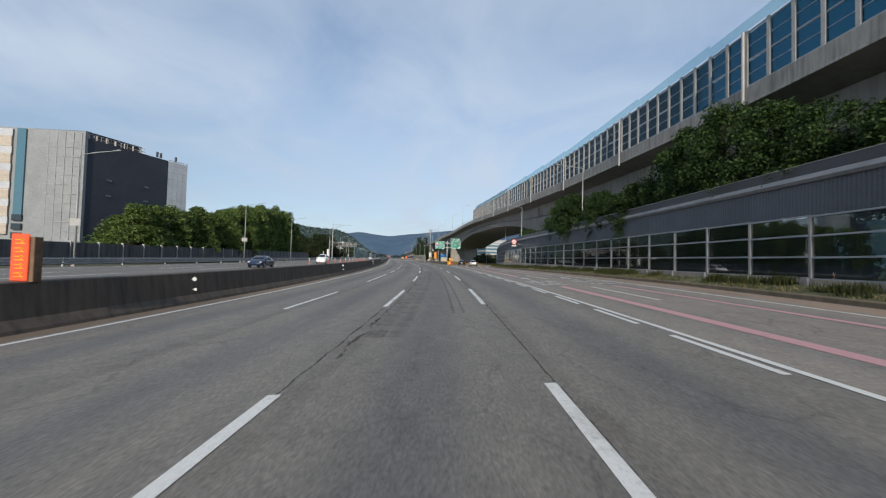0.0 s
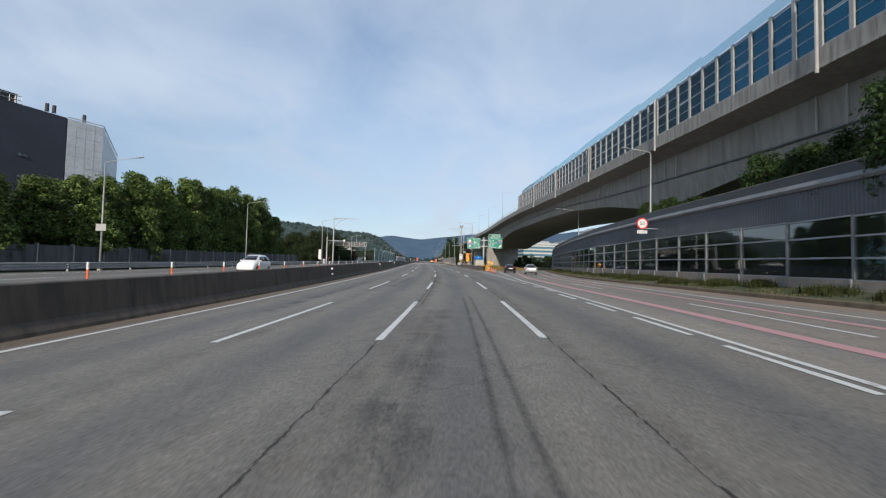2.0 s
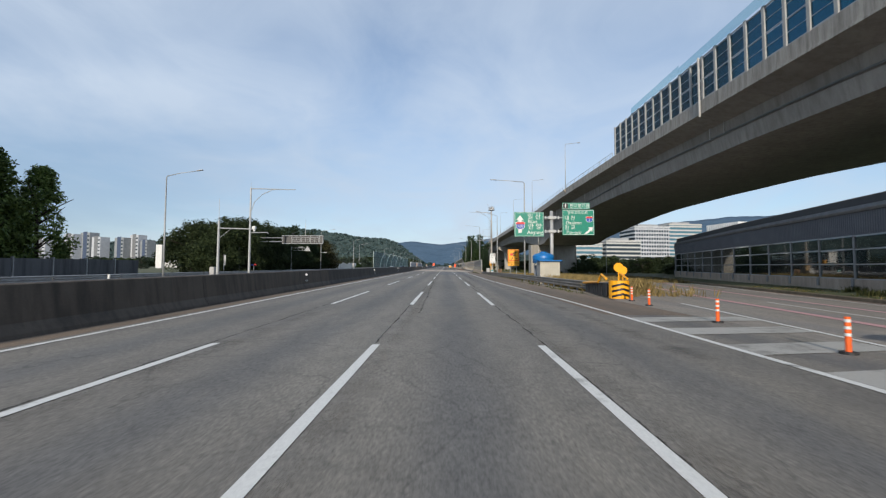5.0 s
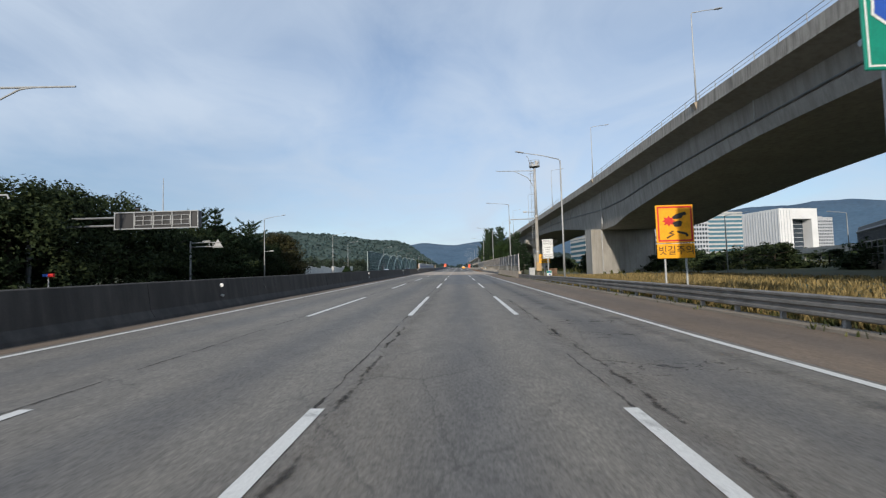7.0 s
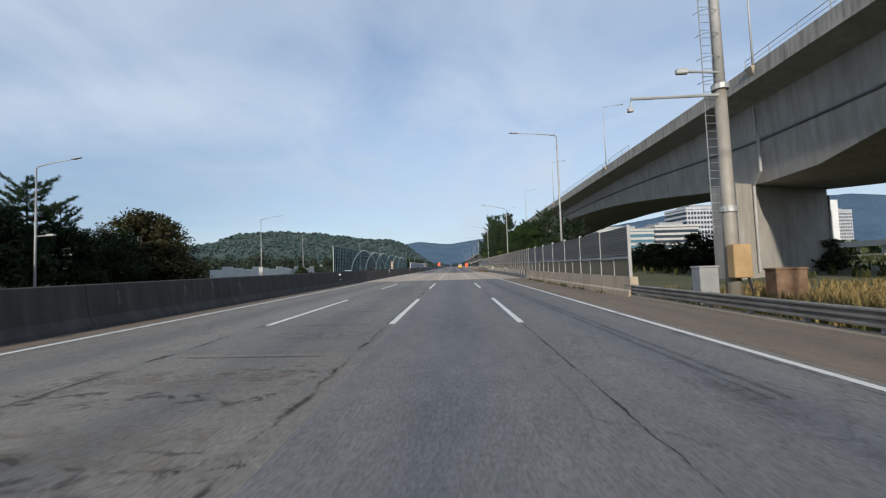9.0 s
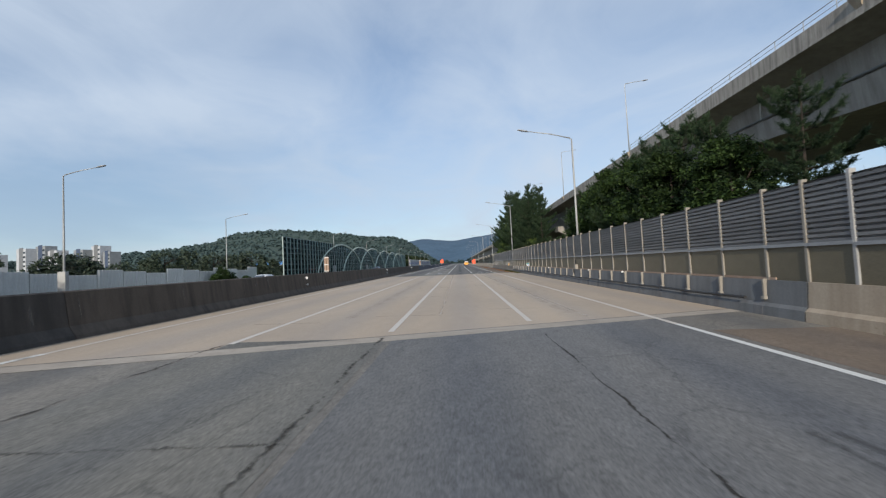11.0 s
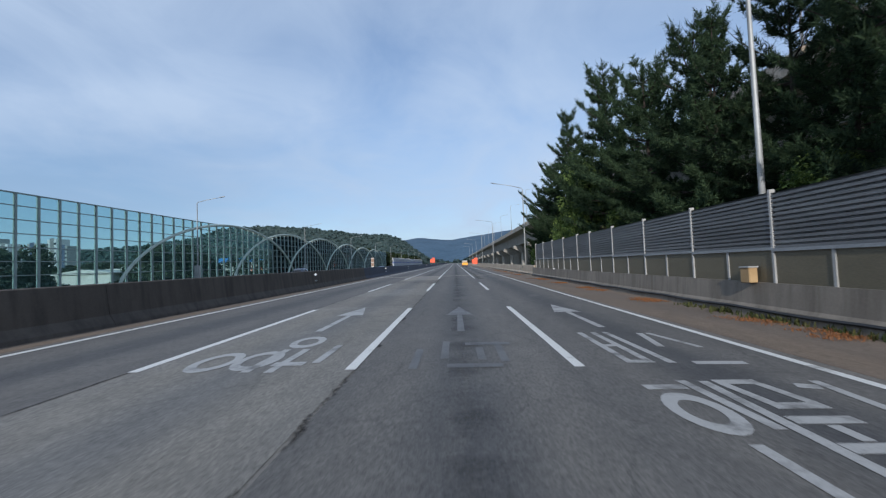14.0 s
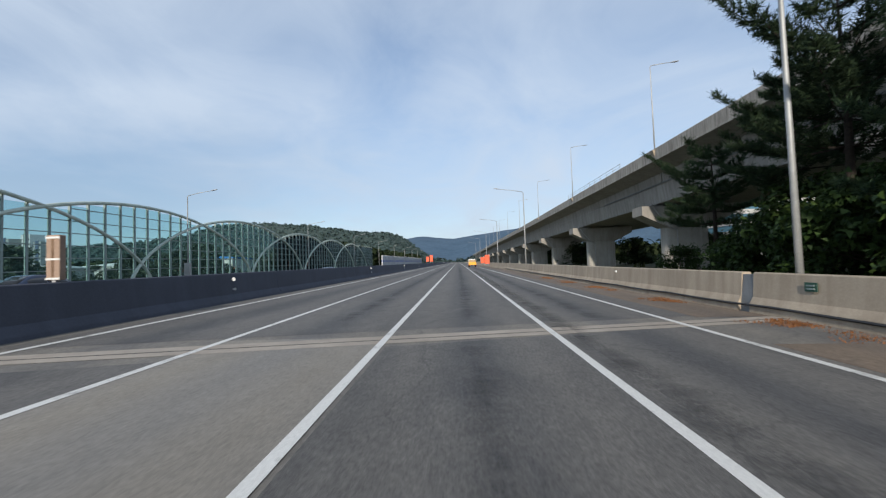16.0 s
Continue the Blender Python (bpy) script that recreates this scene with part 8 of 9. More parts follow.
for x, dy, mat, w, h, nm in ((-0.75, 0.5, STEEL_DULL, 0.7, 1.5, "grey metal ground cabinet beside the pole"), (1.75, -0.2, RUST, 1.1, 1.35, "rust-brown ground cabinet beside the pole")):
    cb = thing("ground_cabinet", free(10.2 + x, 214.5 + dy, -0.3), nm, "cabinet", "ground cabinets")
    bm = bmesh.new()
    box(bm, (-w / 2, -0.3, 0.12), (w / 2, 0.3, h), 0.02)
    part("body", bm, mat, cb, local=True)
    bm = bmesh.new()
    box(bm, (-w / 2 - 0.03, -0.34, h - 0.02), (w / 2 + 0.03, 0.34, h + 0.06), 0.02)
    part("lid", bm, mat, cb, local=True)
    bm = bmesh.new()
    box(bm, (-w / 2 - 0.05, -0.35, -0.1), (w / 2 + 0.05, 0.35, 0.13))
    part("plinth", bm, CONCRETE_PALE, cb, local=True)

# hut and blue tank behind the guardrail
hut = thing("hut", free(10.18, 157.9, -0.2), "small cream-clad hut with a blue flat roof", "hut", rz=2)
for k in range(12):
    bm = bmesh.new()
    box(bm, (-0.93, -0.82, 0.2 * k), (0.93, -0.78, 0.2 * k + 0.185), 0.008)
    part("board", bm, CREAM, hut, local=True)
    bm = bmesh.new()
    box(bm, (-0.97, -0.79, 0.2 * k), (-0.93, 0.85, 0.2 * k + 0.185), 0.008)
    # middle boards of this side go grey: its shade is put into their colour
    part("board", bm, CREAM if k < 2 or k > 10 else POST_GREY, hut, local=True)
for x in (-0.955, 0.935):
    bm = bmesh.new()
    box(bm, (x - 0.045, -0.85, 0.0), (x + 0.045, -0.76, 2.42), 0.008)
    part("corner_board", bm, CREAM, hut, local=True)
bm = bmesh.new()
box(bm, (-0.92, -0.77, 0.0), (0.93, 0.85, 2.42))
part("wall", bm, CREAM, hut, local=True)
bm = bmesh.new()
loft(bm, [[(x, -1.1, 2.40), (x, 1.05, 2.46), (x, 1.05, 2.54), (x, -1.1, 2.52)] for x in (-1.18, 1.18)])
part("roof", bm, TANK_BLUE, hut, local=True)
tank = thing("water_tank", free(10.3, 160.6, -0.05), "round blue plastic tank with domed lid on a faded drum", "tank")
bm = bmesh.new()
tube(bm, [(0, 0, 0.0), (0, 0, 2.1)], 1.0, 32)
part("stand", bm, TANK_DULL, tank, "dull blue drum", local=True, smooth=True)
for z0, z1, mat in ((1.78, 2.02, CREAM), (0.98, 1.03, TANK_BLUE)):
    bm = bmesh.new()
    tube(bm, [(0, 0, z0), (0, 0, z1)], 1.012, 32)
    part("band", bm, mat, tank, local=True, smooth=True)
bm = bmesh.new()
tube(bm, [(0, 0, 2.1), (0, 0, 2.16), (0, 0, 2.86), (0, 0, 2.96), (0, 0, 3.10), (0, 0, 3.2)], [1.04, 1.12, 1.14, 1.08, 0.86, 0.50], 40)
tube(bm, [(0, 0, 3.19), (0, 0, 3.30), (0, 0, 3.34)], [0.36, 0.36, 0.30], 24)
body = part("body", bm, TANK_BLUE, tank, local=True, smooth=True)
for z in (2.3, 2.58, 2.84):
    bm = bmesh.new()
    tube(bm, [(1.135 * math.cos(a), 1.135 * math.sin(a), z) for a in [math.pi * j / 20 for j in range(41)]], 0.025, 5)
    part("rib", bm, TANK_BLUE, body, local=True, smooth=True)
for a in (200, 245, 290, 335):
    bm = bmesh.new()
    c, s_ = math.cos(radians(a)) * 1.06, math.sin(radians(a)) * 1.06
    box(bm, (c - 0.05, s_ - 0.05, 0), (c + 0.05, s_ + 0.05, 2.12))
    part("stand_post", bm, STEEL_DARK, tank, local=True)

# crash cushion and marker posts at the gore
cush = thing("crash_cushion", on(9.5, 137.3, 0), "yellow crash cushion with a black chevron nose", "crash cushion")
bm = bmesh.new()
tube(bm, [(0, -0.1, 0.0), (0, -0.1, 1.0)], 0.55, 18)
nose = part("nose", bm, SIGN_YELLOW, cush, local=True)
for k in range(3):
    z = 0.2 + 0.28 * k
    bm = bmesh.new()
    for s in (-1, 1):
        pts = []
        for j in range(6):
            a = -math.pi / 2 + s * j * 0.22
            pts.append((0.56 * math.cos(a), -0.1 + 0.56 * math.sin(a), z - 0.10 * j / 5 * 1.5))
        loft(bm, [[Vector(p), Vector(p) + Vector((0, 0, 0.12))] for p in pts], closed=False, cap=False)
    part("chevron", bm, SIGN_BLACK, nose, local=True)
bm = bmesh.new()
for k in range(5):
    box(bm, (-0.5, 0.5 + 0.8 * k, 0.05), (0.5, 1.2 + 0.8 * k, 0.85), 0.04)
part("bay", bm, BUMPER, cush, local=True)
for x in (-0.6, 0.6):
    bm = bmesh.new()
    tube(bm, [(x, 0.2, 1.1), (x, 1.0, 1.35), (x, 1.6, 0.9), (x, 4.5, 0.8)], 0.07, 8)
    part("rail", bm, SIGN_YELLOW, cush, local=True)
for x, z, y in ((0.3, 1.75, 0.7), (1.2, 1.6, 2.4)):
    bm = bmesh.new()
    tube(bm, [(x, y, 0.8), (x, y, z)], 0.04, 6)
    tube(bm, [(x, y - 0.03, z), (x, y + 0.03, z)], 0.28, 14)
    part("marker_disc", bm, SIGN_YELLOW, cush, local=True)
for u, y in ((7.0, 110.3), (7.3, 115.1), (7.85, 120.7), (8.3, 125.9), (9.0, 132.3), (9.4, 135.2)):
    c = thing("lane_post", on(u, y, 0), "orange flexible lane post with white reflective bands", "lane post", "gore lane posts")
    bm = bmesh.new()
    tube(bm, [(0, 0, 0), (0, 0, 0.05)], 0.16, 14)
    part("base", bm, BUMPER, c, local=True)
    bm = bmesh.new()
    tube(bm, [(0, 0, 0.05), (0, 0, 0.75)], 0.055, 10)
    part("body", bm, ORANGE, c, local=True)
    for z in (0.36, 0.50, 0.64):
        bm = bmesh.new()
        tube(bm, [(0, 0, z), (0, 0, z + 0.06)], 0.058, 10)
        part("band", bm, SIGN_WHITE, c, local=True)

# works signs far ahead
for x, y, w, h in ((7.6, 470, 1.2, 2.4), (7.8, 478, 1.0, 1.9), (7.9, 500, 1.2, 2.0), (-10.4, 520, 1.2, 2.4), (-10.5, 500, 0.9, 1.6)):
    ws = thing("works_sign", free(x, y, 0.0 if x > 0 else 1.2), "orange-red roadworks sign on a stand", "road sign", "roadworks signs")
    board(ws, -w / 2, w / 2, 0.7, 0.7 + h, 0, ORANGE_RED, "panel")
    bm = bmesh.new()
    for sx in (-0.4, 0.4):
        tube(bm, [(sx, 0.1, 0), (sx, 0.1, 1.2)], 0.04, 6)
    part("stand", bm, STEEL, ws, local=True)

# upright block where the noise barrier ends
block = thing("concrete_block", on(8.95, 351.6, -0.1), "small upright weathered concrete block behind the parapet", "block")
bm = bmesh.new()
box(bm, (-0.3, -0.25, 0), (0.3, 0.25, 1.72), 0.03)
part("body", bm, FOOT_CONC, block, local=True)
bm = bmesh.new()
box(bm, (-0.34, -0.29, 1.72), (0.34, 0.29, 1.82), 0.02)
part("cap", bm, CONCRETE_PALE, block, local=True)

# control box on the foot of the louvred barrier
cb = thing("control_box", on(8.05, 314.6, 0.93), "small tan electrical box on the barrier's foot wall", "box")
bm = bmesh.new()
box(bm, (-0.02, -0.2, 0.0), (0.22, 0.2, 0.42), 0.02)
part("body", bm, BOX_TAN, cb, local=True)
bm = bmesh.new()
box(bm, (-0.04, -0.22, 0.42), (0.24, 0.22, 0.46))
part("lid", bm, POST_GREY, cb, local=True)
for y in (268, 281, 262, 340, 372):
    rf = thing("reflector", on(8.2, y, 0.9), "small white reflector on top of the foot wall", "reflector", "wall reflectors")
    bm = bmesh.new()
    box(bm, (-0.06, -0.05, 0.0), (0.04, 0.05, 0.1), 0.02)
    part("lens", bm, SIGN_WHITE, rf, local=True)


# ---- far-side fences ----
fence = thing("far_fence", at(-37.3, 100, 0), "dark weathered panel fence below the trees", "fence")
for k, y in enumerate(steps(30, 162, 4.0)):
    bm = bmesh.new()
    loft(bm, [[at(-37.3 + a, yy, h) for a, h in ((-0.05, 0.0), (-0.05, 2.3), (0.05, 2.3), (0.05, 0.0))] for yy in (y + 0.05, y + 3.9)])
    part("panel", bm, FENCE_STAINED, fence)
    bm = bmesh.new()
    box(bm, at(-37.42, y - 0.06, 0), at(-37.18, y + 0.06, 2.45))
    part("post", bm, STEEL_DULL, fence)
guard2 = thing("guardrail", at(-34.2, 100), "galvanised guardrail along the far carriageway", "guardrail")
for ya in steps(-20, 272, 8.0):
    bm = bmesh.new()
    pr = [(u, h) for u, h in prof] + [(u + 0.012, h) for u, h in reversed(prof)]
    sweep(bm, [ya, ya + 7.98], lambda y: [(-34.0 - u, h - 0.1) for u, h in pr], at)
    part("beam", bm, STEEL_DULL, guard2)
    bm = bmesh.new()
    box(bm, at(-34.2, ya, 0), at(-34.05, ya + 0.1, 0.8))
    part("post", bm, STEEL_DULL, guard2)
white_fence = thing("white_fence", free(-40.5, 300, 0), "white corrugated site fence", "fence")
bm = bmesh.new()
zig = [(0.04 if (i // 2) % 2 else -0.04, i / 32.0) for i in range(33)]
loft(bm, [[(x, y, 0.0) for x, y in zig], [(x, y, 1.0) for x, y in zig]], closed=False, cap=False)
WF = mesh_of("sheet", bm, FENCE_WHITE)
for k, y in enumerate(steps(272, 324, 4.0)):
    piece("sheet", WF, white_fence, bay_matrix(free(-40.5, y), free(-40.5, y + 3.95), -0.2, 2.4 + 0.25 * ((k * 5) % 3), white_fence))


# ---- large building on the far side ----
plant = thing("office_block", free(-90, 118, 0), "large flat-roofed block clad in pale and charcoal panels", "building")
A, B, C = (-72.6, 102.0), (-68.4, 127.0), (-64.7, 131.8)


def wall_prism(name, plan, h0, h1, material, parent, label=""):
    bm = bmesh.new()
    loft(bm, [[free(x, 115, h0) for x, y in plan], [free(x, 115, h1) for x, y in plan]])
    for v, (x, y) in zip(list(bm.verts), list(plan) * 2):
        v.co.y = y
    return part(name, bm, material, parent, label)


main = wall_prism("charcoal_wing", [(-74.2, 105.5), (-66.8, 125.3), (-80, 150), (-110, 140), (-110, 106)], -1, 25.4, WALL_NAVY, plant)
wing = wall_prism("grey_wing", [(-66.75, 125.45), (-64.25, 130.7), (-79, 157), (-92, 152), (-81, 150.3)], -1, 25.35, WALL_SILVER, plant)
front = wall_prism("pale_front", [(-124.60, 103.60), (-74.00, 104.60), (-74.20, 106.40), (-124.60, 105.60)], -1, 26.6, WALL_PALE, plant)
bm = bmesh.new()
for k in range(13):
    z = 1.0 + 2.0 * k
    box(bm, free(-81.60, 104.38, z - 1.83 - SLOPE), free(-74.20, 104.50, z - 1.78 - SLOPE))
for k in range(5):
    box(bm, free(-81.0 + 1.6 * k, 104.39, -1.0), free(-80.95 + 1.6 * k, 104.50, 26.4))
part("panel_joint", bm, STEEL_DULL, front)
wall_prism("window_strip", [(-86.80, 103.90), (-85.20, 104.00), (-85.20, 104.30), (-86.80, 104.30)], 8, 26.4, WINDOW_BLUE, front)
for k in range(6):
    z = 4 + 3.7 * k
    wall_prism("louvre_window", [(-90.80, 103.70), (-87.80, 103.85), (-87.80, 104.20), (-90.80, 104.20)], z, z + 2.2, WALL_TAN, front)
    wall_prism("window_band", [(-90.90, 103.78), (-87.70, 103.90), (-87.70, 104.15), (-90.90, 104.15)], z + 2.2, z + 3.7, WALL_GREY, front)
for k in range(4):
    wall_prism("window_band", [(-86.90, 103.80), (-85.10, 103.90), (-85.10, 104.30), (-86.90, 104.30)], 1.2 + 1.9 * k, 2.5 + 1.9 * k, WINDOW_DARK, front)
bm = bmesh.new()
for k in range(10):
    q = k / 9.0
    tube(bm, [free(-74.6 + 5.0 * q, 106 + 13.5 * q, 25.3), free(-74.6 + 5.0 * q, 106 + 13.5 * q, 26.7)], 0.05, 5)
for h in (26.2, 26.9):
    tube(bm, [free(-74.6, 106, h - 0.2), free(-69.6, 119.5, h - 0.2)], 0.06, 5)
part("roof_rail", bm, STEEL_DULL, plant)
screen = wall_prism("roof_screen", [(-86, 107), (-75.3, 107), (-70.6, 119.5), (-84, 121)], 25.35, 27.0, LOUVRE_DARK, plant, "dark louvred screen round the roof plant")
wall_prism("roof_screen_cap", [(-86.2, 106.8), (-75.15, 106.8), (-70.35, 119.6), (-84.2, 121.2)], 27.01, 27.25, WINDOW_DARK, plant)
for k in range(7):
    q = k / 6.0
    bm = bmesh.new()
    box(bm, free(-75.28 + 4.7 * q, 106.85 + 12.5 * q, 25.35), free(-75.05 + 4.7 * q, 107.05 + 12.5 * q, 27.0))
    part("screen_post", bm, WALL_WHITE, screen)
for k in range(14):
    bm = bmesh.new()
    h = 0.6 + 1.8 * k
    loft(bm, [[free(x, y, h + a) for x, y in ((-66.80 + 0.03, 125.40), (-64.22, 130.68))] for a in (0.0, 0.05)], closed=False, cap=False)
    bmesh.ops.solidify(bm, geom=list(bm.faces), thickness=0.04)
    part("panel_joint", bm, STEEL_DULL, wing)
for k in range(1, 4):
    bm = bmesh.new()
    q = k / 4.0
    tube(bm, [free(-66.78 + 2.56 * q, 125.41 + 5.28 * q, -1), free(-66.78 + 2.56 * q, 125.41 + 5.28 * q, 25.2)], 0.03, 4)
    part("panel_joint", bm, STEEL_DULL, wing)
bm = bmesh.new()
tube(bm, [free(-66.75, 125.45, 25.42), free(-64.25, 130.7, 25.42), free(-79, 157, 25.42)], 0.09, 5)
part("parapet_cap", bm, WALL_WHITE, wing)
for x, y in ((-68.4, 123), (-68.0, 124.0), (-66.6, 129.0)):
    bm = bmesh.new()
    tube(bm, [free(x, y, 25.6), free(x, y, 26.9)], 0.28, 10)
    part("roof_vent", bm, BUMPER, plant)
for y in (110, 119):
    for z in (13.5, 17.0):
        bm = bmesh.new()
        q = (y - 102) / 25.0
        x = -74.2 + 7.4 * (y - 105.5) / 19.8
        box(bm, free(x - 0.3, y, z), free(x + 0.45, y + 2.2, z + 0.35))
        part("grille", bm, WINDOW_DARK, plant)


# ---- offices beyond the viaduct ----
def office(name, x, y, w, d, h, floors, wall, glass, label, rz=0.0, cols=0):
    ob = thing(name, free(x, y, -0.5), label, "building", "offices beyond the viaduct", rz=rz)
    bm = bmesh.new()
    box(bm, (-w / 2 + 0.4, -d / 2 + 0.4, 0), (w / 2 - 0.4, d / 2 - 0.4, h - 0.3))
    part("glazing", bm, glass, ob, local=True)
    fh = h / floors
    for k in range(floors + 1):
        z = min(h - fh * 0.42, k * fh)
        bm = bmesh.new()
        box(bm, (-w / 2, -d / 2, z), (w / 2, d / 2, z + fh * 0.42))
        part("floor_band", bm, wall, ob, local=True)
    for k in range(cols):
        xx = -w / 2 + w * (k + 0.5) / cols
        bm = bmesh.new()
        box(bm, (xx - 0.3, -d / 2 - 0.15, 0), (xx + 0.3, -d / 2 + 0.5, h))
        part("pier", bm, wall, ob, local=True)
    bm = bmesh.new()
    box(bm, (-w * 0.3, -d * 0.3, h), (w * 0.25, d * 0.3, h + 2.5))
    part("roof_plant", bm, STEEL_DULL, ob, local=True)
    return ob


office("office_building", 118, 530, 42, 30, 23, 6, WALL_WHITE, WINDOW_BLUE, "banded office building with white floors and green-blue glass", 8)
office("office_building", 168, 560, 36, 30, 27, 7, WALL_WHITE, WINDOW_DARK, "lower white banded office building", 8)
office("office_building", 214, 600, 40, 30, 44, 11, WALL_GREY, WINDOW_DARK, "grey office building with closely set fins", 8, 14)
office("office_building", 268, 640, 40, 36, 50, 12, WALL_WHITE, WINDOW_BLUE, "tall white and glass office building", 8)
cube = thing("cube_building", free(420, 760, -0.5), "white cube-shaped building with a deep glazed recess", "building", rz=12)
for x0, x1, z0, z1 in ((-29, -10, 0, 63), (18, 27, 0, 63), (-10, 18, 50, 63), (-10, 18, 0, 12)):
    bm = bmesh.new()
    box(bm, (x0, -28, z0), (x1, 28, z1))
    part("white_frame", bm, CUBE_WHITE, cube, local=True)
bm = bmesh.new()
box(bm, (-10, -16, 12), (18, 28, 50))
part("recess_glazing", bm, WINDOW_DARK, cube, local=True)
for k in range(14):
    bm = bmesh.new()
    box(bm, (-29.35, -26.5 + 4.0 * k, 2), (-28.95, -25.7 + 4.0 * k, 61))
    part("fin", bm, WALL_GREY, cube, local=True)
for k in range(4):
    bm = bmesh.new()
    box(bm, (-27 + 4.4 * k, -28.3, 2), (-26.5 + 4.4 * k, -27.95, 61))
    part("fin", bm, WALL_GREY, cube, local=True)
for k in range(6):
    bm = bmesh.new()
    box(bm, (-10, -16.4, 16 + 5.6 * k), (18, -15.8, 16.5 + 5.6 * k))
    part("floor_line", bm, WALL_GREY, cube, local=True)
office("office_building", 490, 800, 26, 40, 55, 13, WALL_GREY, WINDOW_DARK, "pale grey office block beside the cube", 12, 10)
# apartments far on the left
TOWER_BLUE = plain("blue-grey painted gable", (0.05, 0.075, 0.13), 0.7)
for k, (x, y, w, h) in enumerate(((-650, 900, 24, 57), (-626, 906, 24, 60), (-602, 900, 22, 52), (-562, 900, 22, 51), (-540, 906, 20, 56), (-519, 900, 16, 46), (-700, 900, 30, 50), (-742, 890, 30, 55))):
    ob = thing("apartment_block", free(x, y, -2), "far apartment block with grey and white gables", "building", "far apartments", rz=-20)
    bm = bmesh.new()
    box(bm, (-w / 2, -8, 0), (w / 2, 8, h))
    part("wall", bm, WALL_PALE if k % 2 else WALL_GREY, ob, local=True)
    bm = bmesh.new()
    box(bm, (-w * 0.2, -8.3, 0), (w * 0.22, -7.7, h + 1.5))
    part("gable_panel", bm, TOWER_BLUE if k % 2 else STEEL_DARK, ob, local=True)
    for j in range(8):
        bm = bmesh.new()
        box(bm, (w * 0.25, -8.25, h * (j + 0.4) / 8.5), (w * 0.45, -7.9, h * (j + 0.8) / 8.5))
        part("window", bm, WINDOW_DARK, ob, local=True)
# low sheds on the plain
for x, y, w, d, h, roof in ((-118, 545, 46, 20, 9, TANK_BLUE), (-180, 600, 50, 22, 8, WALL_GREY), (-95, 430, 16, 10, 4, WALL_WHITE), (-130, 470, 22, 12, 5, WALL_GREY), (-75, 395, 12, 8, 3.5, WALL_WHITE), (-160, 520, 24, 14, 6, WALL_WHITE), (-210, 470, 20, 14, 6, WALL_GREY), (-85, 480, 22, 10, 4.5, WALL_WHITE)):
    ob = thing("shed", free(x, y, -0.4), "low shed with a plain pitched roof on the plain", "building", "sheds on the plain")
    bm = bmesh.new()
    box(bm, (-w / 2, -d / 2, 0), (w / 2, d / 2, h * 0.72))
    part("wall", bm, WALL_WHITE, ob, local=True)
    bm = bmesh.new()
    prism(bm, [(-w / 2 - 0.5, h * 0.72), (w / 2 + 0.5, h * 0.72), (w / 2 + 0.5, h * 0.78), (0, h), (-w / 2 - 0.5, h * 0.78)], "y", -d / 2 - 0.5, d / 2 + 0.5)
    part("roof", bm, roof, ob, local=True)


# ---- vehicles ----
# rings along a car: from the tail, floor, belt, top, half width, half width of the top
HATCH = ((0.0, 0.42, 0.78, 0.84, 0.77, 0.68), (0.06, 0.30, 0.88, 0.97, 0.855, 0.74), (0.14, 0.25, 0.92, 0.99, 0.885, 0.73), (0.46, 0.23, 0.93, 1.37, 0.895, 0.61), (0.78, 0.23, 0.93, 1.455, 0.895, 0.60),
         (1.75, 0.23, 0.92, 1.47, 0.895, 0.615), (2.2, 0.23, 0.91, 1.45, 0.895, 0.61), (2.5, 0.23, 0.905, 1.40, 0.895, 0.60), (3.27, 0.23, 0.88, 0.985, 0.885, 0.70), (3.95, 0.24, 0.74, 0.83, 0.855, 0.66), (4.2, 0.29, 0.60, 0.68, 0.77, 0.58), (4.25, 0.36, 0.52, 0.56, 0.70, 0.52))
SALOON = ((0.0, 0.42, 0.84, 0.90, 0.79, 0.70), (0.08, 0.30, 0.93, 1.02, 0.88, 0.76), (0.55, 0.25, 0.95, 1.05, 0.915, 0.73), (1.2, 0.23, 0.945, 1.37, 0.92, 0.61), (1.65, 0.23, 0.94, 1.455, 0.92, 0.60),
          (2.4, 0.23, 0.93, 1.46, 0.92, 0.61), (2.75, 0.23, 0.925, 1.445, 0.92, 0.61), (3.05, 0.23, 0.92, 1.40, 0.92, 0.60), (3.85, 0.23, 0.90, 1.0, 0.91, 0.72), (4.55, 0.24, 0.75, 0.84, 0.88, 0.68), (4.84, 0.29, 0.60, 0.68, 0.79, 0.58), (4.9, 0.36, 0.52, 0.56, 0.72, 0.52))


